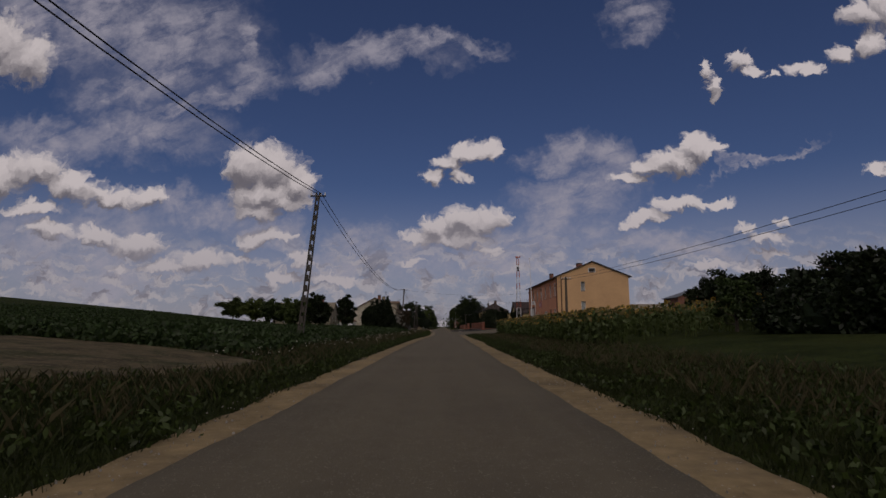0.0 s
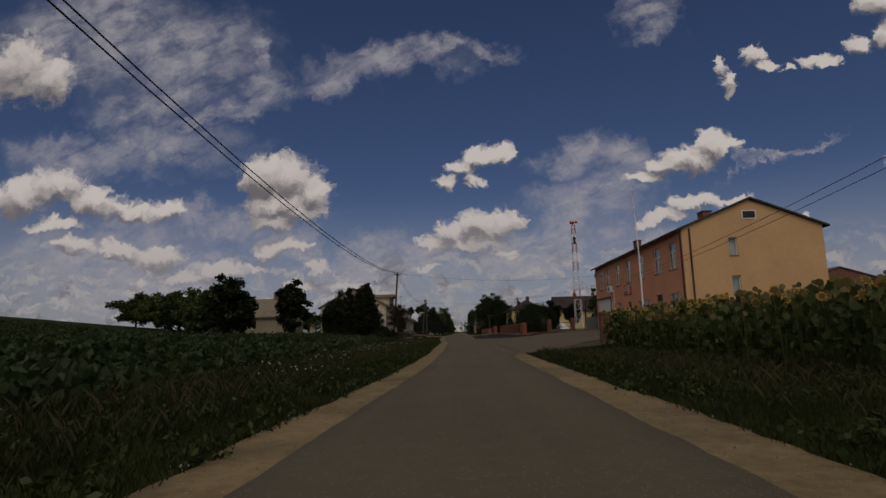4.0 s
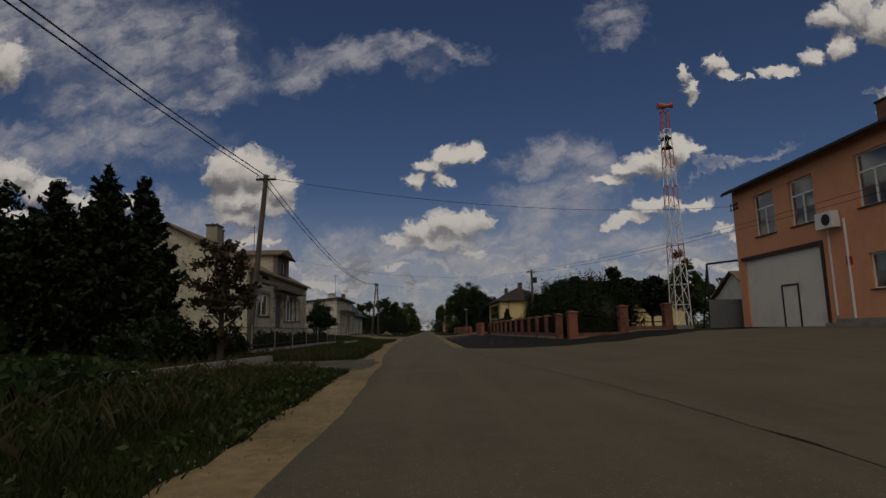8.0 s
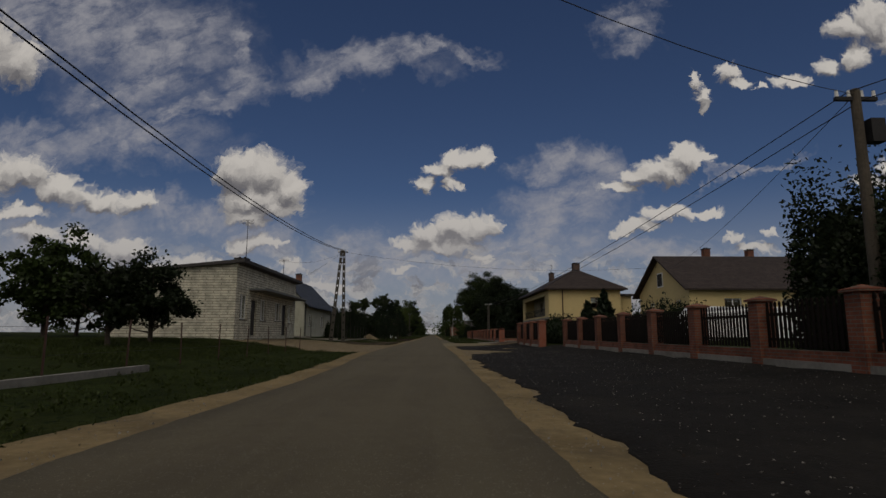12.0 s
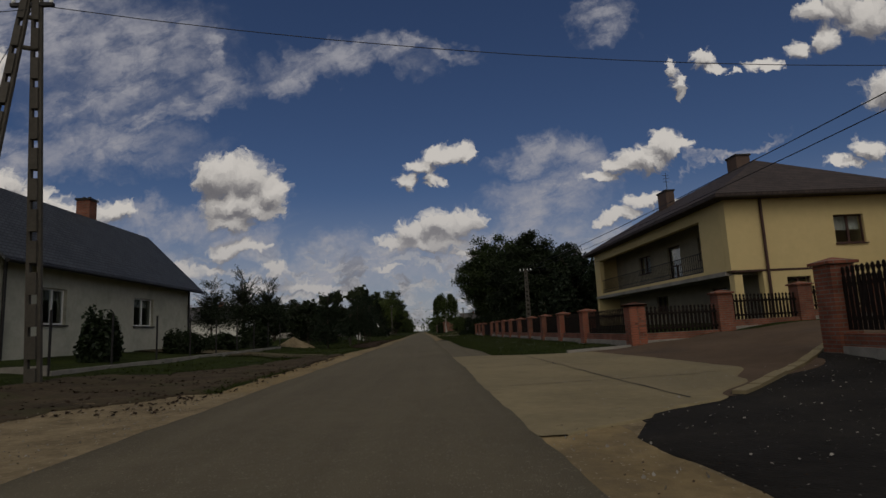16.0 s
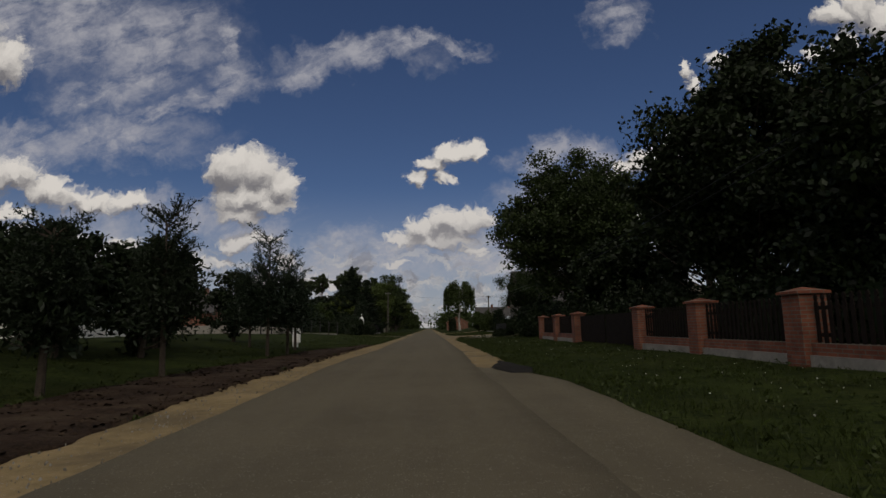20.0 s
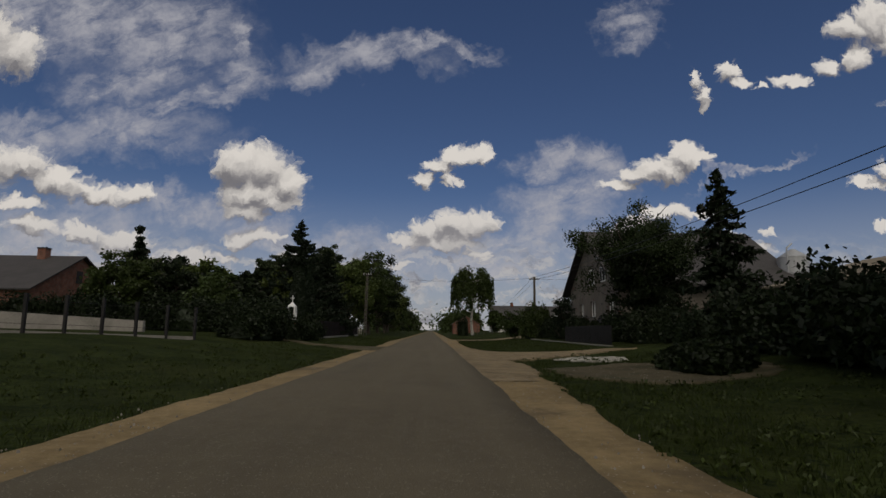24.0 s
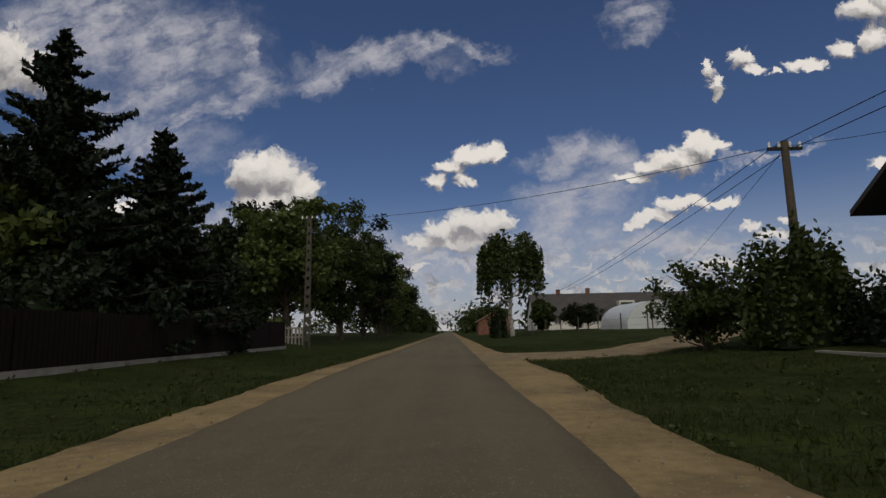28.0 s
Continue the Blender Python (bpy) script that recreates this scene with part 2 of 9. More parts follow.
# ---- materials ----
def mat(name, col, rough=0.85, var=0.25, scale=1.5, bump=0.15, bscale=30.0, metal=0.0, stain=None, stain_amount=0.0, stain_scale=0.5, spec=0.3, grit=None, grit_scale=30.0, grit_size=0.2, relief=0.02, along=None):
    """A surface with two scales of colour change, an optional stain and a fine relief."""
    m = bpy.data.materials.new(name)
    m.use_nodes = True
    t = m.node_tree
    n = Nodes(t)
    b = t.nodes["Principled BSDF"]
    co = t.nodes.new("ShaderNodeTexCoord").outputs["Object"]
    big, small = n.noise(co, scale, 4.0), n.noise(co, scale * 9, 3.0)
    both = n.math("ADD", n.math("MULTIPLY", big, 0.6), n.math("MULTIPLY", small, 0.4))
    f = n.ramp(both, 0.3, 0.7)
    dark = tuple(c * (1 - var) for c in col) + (1,)
    light = tuple(min(c * (1 + var), 1) for c in col) + (1,)
    colour = n.mix(f, dark, light)
    if stain:
        s = n.ramp(n.noise(co, stain_scale, 6.0, 0.65), 0.48, 0.68, 0.0, stain_amount)
        colour = n.mix(s, colour, tuple(stain) + (1,))
    if along:
        tracks = n.ramp(n.noise(n.place(co, (0.3, 0, 0), 0.0, (0.5, 16.0, 1)), 1.0, 4.0, 0.6), 0.42, 0.64, 0.0, 0.6)
        colour = n.mix(tracks, colour, tuple(along) + (1,))
    if grit:
        g = n.ramp(n.cells(co, grit_scale), grit_size, grit_size * 0.7)
        pick = n.ramp(n.noise(co, grit_scale * 0.43, 1.0), 0.50, 0.58)
        colour = n.mix(n.math("MULTIPLY", g, pick), colour, tuple(grit) + (1,))
    t.links.new(colour, b.inputs["Base Color"])
    b.inputs["Roughness"].default_value, b.inputs["Metallic"].default_value = rough, metal
    b.inputs["Specular IOR Level"].default_value = spec
    if bump:
        bn = t.nodes.new("ShaderNodeBump")
        bn.inputs["Strength"].default_value, bn.inputs["Distance"].default_value = bump, relief
        t.links.new(n.noise(co, bscale, 4.0), bn.inputs["Height"])
        t.links.new(bn.outputs[0], b.inputs["Normal"])
    return m


def courses(name, col_a, col_b, joint, width=0.25, height=0.075, gap=0.010, rough=0.9, bump=0.5, offset=0.5):
    """Masonry laid in courses; runs along x or y alike."""
    m = bpy.data.materials.new(name)
    m.use_nodes = True
    t = m.node_tree
    n = Nodes(t)
    b = t.nodes["Principled BSDF"]
    co = t.nodes.new("ShaderNodeTexCoord").outputs["Object"]
    sp = t.nodes.new("ShaderNodeSeparateXYZ")
    t.links.new(co, sp.inputs[0])
    cb = t.nodes.new("ShaderNodeCombineXYZ")
    t.links.new(n.math("ADD", sp.outputs[0], sp.outputs[1]), cb.inputs[0])
    t.links.new(sp.outputs[2], cb.inputs[1])
    br = t.nodes.new("ShaderNodeTexBrick")
    t.links.new(cb.outputs[0], br.inputs["Vector"])
    br.offset = offset
    for key, v in (("Color1", (*col_a, 1)), ("Color2", (*col_b, 1)), ("Mortar", (*joint, 1)), ("Scale", 1.0), ("Mortar Size", gap),
                   ("Brick Width", width), ("Row Height", height), ("Mortar Smooth", 0.2), ("Bias", 0.0)):
        br.inputs[key].default_value = v
    f = n.ramp(n.noise(co, 2.2, 6.0), 0.3, 0.75, 0.62, 1.1)
    colour = n.vec("MULTIPLY", br.outputs["Color"], (1, 1, 1))
    sc = t.nodes.new("ShaderNodeVectorMath")
    sc.operation = "SCALE"
    t.links.new(colour, sc.inputs[0])
    t.links.new(f, sc.inputs["Scale"])
    t.links.new(sc.outputs[0], b.inputs["Base Color"])
    b.inputs["Roughness"].default_value, b.inputs["Specular IOR Level"].default_value = rough, 0.2
    bn = t.nodes.new("ShaderNodeBump")
    bn.invert = True
    bn.inputs["Strength"].default_value, bn.inputs["Distance"].default_value = bump, 0.012
    t.links.new(br.outputs["Fac"], bn.inputs["Height"])
    t.links.new(bn.outputs[0], b.inputs["Normal"])
    return m


def leafy(name, col, var=0.45, through=0.25):
    """Leaves: each clump its own shade, a little light passing through."""
    m = bpy.data.materials.new(name)
    m.use_nodes = True
    t = m.node_tree
    t.nodes.clear()
    n = Nodes(t)
    rnd = t.nodes.new("ShaderNodeNewGeometry").outputs["Random Per Island"]
    colour = n.mix(rnd, tuple(c * (1 - var) for c in col) + (1,), tuple(c * (1 + var) for c in col) + (1,))
    info = t.nodes.new("ShaderNodeObjectInfo").outputs["Random"]
    colour = n.mix(n.math("MULTIPLY", info, 0.35), colour, (col[0] * 1.5, col[1] * 1.15, col[2] * 0.8, 1))
    a, b2, c2 = t.nodes.new("ShaderNodeBsdfDiffuse"), t.nodes.new("ShaderNodeBsdfTranslucent"), t.nodes.new("ShaderNodeBsdfGlossy")
    t.links.new(colour, a.inputs[0])
    t.links.new(colour, b2.inputs[0])
    c2.inputs["Roughness"].default_value = 0.45
    c2.inputs[0].default_value = (0.5, 0.5, 0.5, 1)
    s1, s2 = t.nodes.new("ShaderNodeMixShader"), t.nodes.new("ShaderNodeMixShader")
    s1.inputs[0].default_value, s2.inputs[0].default_value = through, 0.025
    t.links.new(a.outputs[0], s1.inputs[1])
    t.links.new(b2.outputs[0], s1.inputs[2])
    t.links.new(s1.outputs[0], s2.inputs[1])
    t.links.new(c2.outputs[0], s2.inputs[2])
    t.links.new(s2.outputs[0], t.nodes.new("ShaderNodeOutputMaterial").inputs[0])
    return m


def glassy(name, tint=(0.75, 0.8, 0.8)):
    m = bpy.data.materials.new(name)
    m.use_nodes = True
    b = m.node_tree.nodes["Principled BSDF"]
    b.inputs["Base Color"].default_value = (*tint, 1)
    b.inputs["Roughness"].default_value, b.inputs["IOR"].default_value = 0.03, 1.45
    b.inputs["Transmission Weight"].default_value = 1.0
    return m


M = {
    "asphalt": mat("asphalt", (0.104, 0.086, 0.055), 0.88, 0.14, 0.35, 0.8, 80, stain=(0.078, 0.066, 0.043), stain_amount=0.5, stain_scale=0.22, grit=(0.23, 0.20, 0.145), grit_scale=48.0, grit_size=0.30, along=(0.118, 0.099, 0.063), spec=0.2),
    "asphalt_dark": mat("asphalt_dark", (0.015, 0.013, 0.011), 0.97, 0.35, 0.8, 1.0, 30, stain=(0.030, 0.026, 0.020), stain_amount=0.45, stain_scale=0.6, grit=(0.16, 0.15, 0.13), grit_scale=16.0, grit_size=0.13, spec=0.12),
    "sand": mat("sand", (0.190, 0.146, 0.086), 0.95, 0.34, 1.3, 1.0, 30, stain=(0.100, 0.076, 0.044), stain_amount=0.6, stain_scale=2.2, grit=(0.34, 0.29, 0.20), grit_scale=20.0, grit_size=0.2, spec=0.1),
    "concrete": mat("concrete", (0.185, 0.148, 0.080), 0.9, 0.22, 0.7, 0.5, 60, stain=(0.115, 0.094, 0.056), stain_amount=0.6, stain_scale=0.35),
    "concrete_grey": mat("concrete_grey", (0.24, 0.22, 0.19), 0.9, 0.2, 1.2, 0.25, 50, stain=(0.11, 0.10, 0.08), stain_amount=0.5, stain_scale=1.0),
    "soil": mat("soil", (0.036, 0.023, 0.015), 1.0, 0.45, 1.2, 1.0, 14, stain=(0.060, 0.045, 0.028), stain_amount=0.6, stain_scale=1.2, relief=0.06, spec=0.1),
    "field_soil": mat("field_soil", (0.052, 0.039, 0.024), 1.0, 0.35, 1.2, 0.9, 14, stain=(0.045, 0.046, 0.020), stain_amount=0.7, stain_scale=0.8, spec=0.1),
    "stubble": mat("stubble", (0.080, 0.064, 0.036), 1.0, 0.5, 1.6, 1.0, 9, stain=(0.030, 0.034, 0.013), stain_amount=0.85, stain_scale=1.1, grit=(0.13, 0.11, 0.06), grit_scale=7.0, grit_size=0.3, relief=0.06, spec=0.1),
    "shoulder": mat("shoulder", (0.205, 0.150, 0.076), 0.95, 0.30, 0.8, 0.9, 30, stain=(0.095, 0.075, 0.048), stain_amount=0.65, stain_scale=0.6, grit=(0.30, 0.26, 0.20), grit_scale=24.0, grit_size=0.22, spec=0.1),
    "gravel_grey": mat("gravel_grey", (0.085, 0.078, 0.064), 0.95, 0.35, 1.2, 1.0, 30, stain=(0.040, 0.040, 0.026), stain_amount=0.7, stain_scale=1.0, grit=(0.22, 0.21, 0.18), grit_scale=18.0, grit_size=0.26, spec=0.1),
    "trodden": mat("trodden", (0.075, 0.062, 0.036), 0.95, 0.35, 0.8, 0.9, 20, stain=(0.026, 0.032, 0.011), stain_amount=0.8, stain_scale=0.9, spec=0.1),
    "grass": mat("grass", (0.022, 0.029, 0.007), 1.0, 0.5, 0.8, 1.0, 12, stain=(0.036, 0.041, 0.011), stain_amount=0.6, stain_scale=0.3, spec=0.05, relief=0.08, grit=(0.011, 0.016, 0.005), grit_scale=8.0, grit_size=0.45),
    "ochre": mat("ochre", (0.58, 0.36, 0.18), 0.9, 0.07, 0.35, 0.1, 70, stain=(0.46, 0.28, 0.14), stain_amount=0.4, stain_scale=0.25),
    "terracotta": mat("terracotta", (0.62, 0.285, 0.155), 0.9, 0.08, 0.4, 0.1, 70, stain=(0.53, 0.24, 0.14), stain_amount=0.5, stain_scale=0.3),
    "cream": mat("cream", (0.57, 0.445, 0.215), 0.9, 0.06, 0.4, 0.1, 70, stain=(0.50, 0.39, 0.18), stain_amount=0.35, stain_scale=0.3),
    "beige": mat("beige", (0.26, 0.225, 0.155), 0.95, 0.15, 0.8, 0.5, 12, stain=(0.20, 0.18, 0.13), stain_amount=0.6, stain_scale=0.5),
    "roughcast": mat("roughcast", (0.50, 0.45, 0.34), 0.95, 0.22, 1.0, 1.0, 8, stain=(0.17, 0.15, 0.11), stain_amount=0.75, stain_scale=0.5, grit=(0.22, 0.19, 0.14), grit_scale=5.0, grit_size=0.32, relief=0.08),
    "sooty": mat("sooty", (0.10, 0.088, 0.066), 0.95, 0.4, 0.8, 0.8, 10, stain=(0.30, 0.27, 0.20), stain_amount=0.6, stain_scale=0.9, relief=0.05),
    "grey_render": mat("grey_render", (0.45, 0.43, 0.34), 0.95, 0.12, 0.5, 0.25, 40, stain=(0.25, 0.25, 0.19), stain_amount=0.6, stain_scale=0.4),
    "bare_render": mat("bare_render", (0.150, 0.130, 0.105), 0.95, 0.3, 1.1, 0.5, 20, stain=(0.075, 0.058, 0.046), stain_amount=0.75, stain_scale=0.55, grit=(0.13, 0.065, 0.045), grit_scale=1.6, grit_size=0.3),
    "whitewash": mat("whitewash", (0.58, 0.56, 0.50), 0.9, 0.10, 0.5, 0.15, 40, stain=(0.40, 0.38, 0.33), stain_amount=0.5, stain_scale=0.4),
    "white_paint": mat("white_paint", (0.72, 0.71, 0.68), 0.5, 0.05, 1.5, 0.03, 60, stain=(0.5, 0.48, 0.44), stain_amount=0.3, stain_scale=1.5),
    "white_door": mat("white_door", (0.66, 0.62, 0.54), 0.6, 0.05, 0.6, 0.05, 40, stain=(0.40, 0.36, 0.30), stain_amount=0.4, stain_scale=0.5),
    "dark_wood": mat("dark_wood", (0.012, 0.008, 0.006), 0.95, 0.3, 3.0, 0.2, 30, spec=0.15),
    "door_dark": mat("door_dark", (0.022, 0.018, 0.016), 0.5, 0.25, 2.0, 0.08, 30),
    "grey_board": mat("grey_board", (0.10, 0.098, 0.095), 0.8, 0.2, 1.0, 0.1, 20),
    "roof_dark": mat("roof_dark", (0.050, 0.045, 0.043), 0.8, 0.2, 0.8, 0.15, 20),
    "roof_brown": mat("roof_brown", (0.085, 0.055, 0.042), 0.8, 0.2, 0.8, 0.15, 20),
    "roof_old": mat("roof_old", (0.20, 0.165, 0.115), 0.95, 0.25, 0.8, 0.3, 20, stain=(0.08, 0.07, 0.05), stain_amount=0.6, stain_scale=0.8),
    "roof_rust": mat("roof_rust", (0.16, 0.115, 0.075), 0.85, 0.3, 0.9, 0.2, 20, stain=(0.20, 0.08, 0.045), stain_amount=0.6, stain_scale=0.7),
    "sheet_grey": mat("sheet_grey", (0.13, 0.135, 0.135), 0.6, 0.1, 0.5, 0.05, 30, stain=(0.09, 0.085, 0.08), stain_amount=0.5, stain_scale=0.4),
    "metal_dark": mat("metal_dark", (0.025, 0.023, 0.022), 0.55, 0.3, 3.0, 0.05, 40, metal=0.4),
    "galvanised": mat("galvanised", (0.42, 0.42, 0.41), 0.5, 0.12, 1.5, 0.05, 40, metal=0.5),
    "red_paint": mat("red_paint", (0.36, 0.035, 0.022), 0.5, 0.15, 2.0, 0.05, 40),
    "siren_red": mat("siren_red", (0.40, 0.10, 0.055), 0.5, 0.2, 2.0, 0.05, 40),
    "brown_paint": mat("brown_paint", (0.055, 0.026, 0.020), 0.6, 0.15, 2.0, 0.05, 40),
    "pole_wood": mat("pole_wood", (0.085, 0.070, 0.052), 0.9, 0.3, 1.5, 0.4, 25),
    "pole_concrete": mat("pole_concrete", (0.070, 0.062, 0.050), 0.9, 0.2, 1.5, 0.3, 30, stain=(0.045, 0.040, 0.033), stain_amount=0.5, stain_scale=1.2),
    "bark": mat("bark", (0.060, 0.046, 0.034), 0.95, 0.4, 2.0, 0.8, 18),
    "birch_bark": mat("birch_bark", (0.42, 0.39, 0.34), 0.9, 0.4, 3.0, 0.3, 20, stain=(0.05, 0.045, 0.04), stain_amount=0.9, stain_scale=2.5),
    "cable": mat("cable", (0.016, 0.016, 0.017), 0.6, 0.1, 1.0, 0.0),
    "rubber": mat("rubber", (0.015, 0.015, 0.015), 0.8, 0.2, 3.0, 0.1, 40),
    "car_paint": mat("car_paint", (0.012, 0.013, 0.017), 0.25, 0.1, 1.0, 0.0, spec=0.6),
    "tarpaulin": mat("tarpaulin", (0.62, 0.62, 0.60), 0.45, 0.08, 1.2, 0.5, 4.0),
    "poly_film": mat("poly_film", (0.50, 0.52, 0.52), 0.35, 0.08, 1.0, 0.3, 6.0),
    "curtain": mat("curtain", (0.42, 0.42, 0.40), 0.9, 0.15, 4.0, 0.2, 8.0),
    "slab": mat("slab", (0.34, 0.32, 0.27), 0.95, 0.3, 1.4, 0.9, 14, stain=(0.10, 0.09, 0.06), stain_amount=0.8, stain_scale=1.3, grit=(0.12, 0.11, 0.08), grit_scale=9.0, grit_size=0.3),
    "tar": mat("tar", (0.016, 0.014, 0.012), 0.9, 0.3, 2.0, 0.4, 30),
    "drive_asphalt": mat("drive_asphalt", (0.085, 0.058, 0.038), 0.9, 0.2, 0.5, 0.4, 70, stain=(0.055, 0.042, 0.034), stain_amount=0.5, stain_scale=0.4, spec=0.1),
    # near-black colour standing in for the shade inside rooms and vehicles
    "inside_shade": mat("inside_shade", (0.035, 0.032, 0.030), 0.9, 0.2, 2.0, 0.0),
    "brick": courses("brick", (0.235, 0.082, 0.046), (0.18, 0.060, 0.036), (0.16, 0.13, 0.105)),
    "brick_old": courses("brick_old", (0.26, 0.095, 0.055), (0.20, 0.075, 0.045), (0.20, 0.17, 0.14)),
    "white_brick": courses("white_brick", (0.66, 0.61, 0.48), (0.60, 0.56, 0.44), (0.26, 0.23, 0.18), 0.9, 0.16, 0.02, bump=0.9, offset=0.5),
    "block": courses("block", (0.20, 0.175, 0.145), (0.165, 0.145, 0.12), (0.11, 0.10, 0.085), 0.5, 0.25, 0.014),
    "tile_grey": courses("tile_grey", (0.070, 0.074, 0.080), (0.060, 0.064, 0.070), (0.022, 0.022, 0.024), 0.22, 0.13, 0.02, 0.55, 0.9),
    "tile_brown": courses("tile_brown", (0.070, 0.050, 0.042), (0.058, 0.042, 0.036), (0.024, 0.018, 0.016), 0.22, 0.13, 0.02, 0.7, 0.9),
    "glass": glassy("glass"),
    "leaf": leafy("leaf", (0.034, 0.052, 0.014)),
    "leaf_lime": leafy("leaf_lime", (0.022, 0.034, 0.010), 0.5, 0.15),
    "leaf_light": leafy("leaf_light", (0.060, 0.085, 0.022)),
    "leaf_red": leafy("leaf_red", (0.034, 0.026, 0.014), 0.45, 0.12),
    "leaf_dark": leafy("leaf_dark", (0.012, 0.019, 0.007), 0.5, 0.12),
    "needle": leafy("needle", (0.014, 0.022, 0.011), 0.4, 0.12),
    "needle_light": leafy("needle_light", (0.036, 0.052, 0.022), 0.4, 0.2),
    "crop": leafy("crop", (0.026, 0.044, 0.014), 0.5, 0.25),
    "blade": leafy("blade", (0.030, 0.041, 0.008), 0.45, 0.15),
    # darker version of blade, for the first verges and the tall weeds
    "blade_dark": leafy("blade_dark", (0.019, 0.026, 0.007), 0.5, 0.10),
    "weed": leafy("weed", (0.027, 0.040, 0.009), 0.5, 0.12),
    "blade_dry": leafy("blade_dry", (0.060, 0.052, 0.024), 0.35, 0.25),
    "petal_white": leafy("petal_white", (0.55, 0.54, 0.48), 0.2, 0.3),
    "petal_yellow": leafy("petal_yellow", (0.34, 0.22, 0.025), 0.3, 0.3),
    "seed_head": leafy("seed_head", (0.10, 0.085, 0.030), 0.4, 0.1),
    "sunleaf": leafy("sunleaf", (0.050, 0.070, 0.020), 0.5, 0.25),
}


# ---- making things ----
BASE = {}


def thing(name, at, label, category, group="", kind=""):
    ob = new(name)
    ob.empty_display_size = 0.2
    ob.location = at
    BASE[ob.name] = Vector(at)
    return tagged(ob, label, category, group, kind)


def part(name, bm, material, parent=None, label="", smooth=False):
    """One mesh object, modelled in place, under a thing or a part."""
    me = bpy.data.meshes.new(name)
    bm.to_mesh(me)
    bm.free()
    me.materials.append(M[material])
    if smooth:
        me.shade_smooth()
    ob = new(name, me)
    if parent:
        at = BASE[parent.name]
        me.transform(Matrix.Translation(-at))
        ob.parent = parent
        BASE[ob.name] = at
        if label:
            ob["label"] = label
    return ob


def raw(name, verts, faces, material, parent=None, kind="", label="", category="", smooth=False):
    me = bpy.data.meshes.new(name)
    me.from_pydata(verts, [], faces)
    me.materials.append(M[material])
    if smooth:
        me.shade_smooth()
    ob = new(name, me)
    if parent:
        me.transform(Matrix.Translation(-BASE[parent.name]))
        ob.parent = parent
        BASE[ob.name] = BASE[parent.name]
    return tagged(ob, label, category, "", kind)


def hexa(bm, pts):
    v = [bm.verts.new(p) for p in pts]
    for f in ((0, 3, 2, 1), (4, 5, 6, 7), (0, 1, 5, 4), (1, 2, 6, 5), (2, 3, 7, 6), (3, 0, 4, 7)):
        bm.faces.new([v[i] for i in f])


def box(bm, x0, x1, y0, y1, z0, z1):
    hexa(bm, [(x0, y0, z0), (x1, y0, z0), (x1, y1, z0), (x0, y1, z0), (x0, y0, z1), (x1, y0, z1), (x1, y1, z1), (x0, y1, z1)])


def rod(bm, p, q, r0, r1=None, seg=6):
    p, q = Vector(p), Vector(q)
    r1 = r0 if r1 is None else r1
    d = (q - p).normalized()
    a = d.orthogonal().normalized()
    b = d.cross(a)
    rings = []
    for c, r in ((p, r0), (q, r1)):
        rings.append([bm.verts.new(c + (a * math.cos(i * math.tau / seg) + b * math.sin(i * math.tau / seg)) * r) for i in range(seg)])
    for i in range(seg):
        j = (i + 1) % seg
        bm.faces.new((rings[0][i], rings[0][j], rings[1][j], rings[1][i]))
    bm.faces.new(rings[0][::-1])
    bm.faces.new(rings[1])


def prism(bm, poly, shift):
    """A flat outline drawn out along shift."""
    shift = Vector(shift)
    a = [bm.verts.new(p) for p in poly]
    b = [bm.verts.new(Vector(p) + shift) for p in poly]
    n = len(a)
    bm.faces.new(a[::-1])
    bm.faces.new(b)
    for i in range(n):
        j = (i + 1) % n
        bm.faces.new((a[i], a[j], b[j], b[i]))
    bmesh.ops.recalc_face_normals(bm, faces=bm.faces)


class Face:
    """The outer plane of a wall: u along it, v up, w outwards."""

    def __init__(self, origin, along, out):
        self.o, self.d, self.n = Vector(origin), Vector(along), Vector(out)

    def at(self, u, v, w=0.0):
        return self.o + self.d * u + self.n * w + Vector((0, 0, v))

    def box(self, bm, u0, u1, v0, v1, w0, w1):
        hexa(bm, [self.at(u0, v0, w0), self.at(u1, v0, w0), self.at(u1, v0, w1), self.at(u0, v0, w1),
                  self.at(u0, v1, w0), self.at(u1, v1, w0), self.at(u1, v1, w1), self.at(u0, v1, w1)])
        bmesh.ops.recalc_face_normals(bm, faces=bm.faces[-6:])


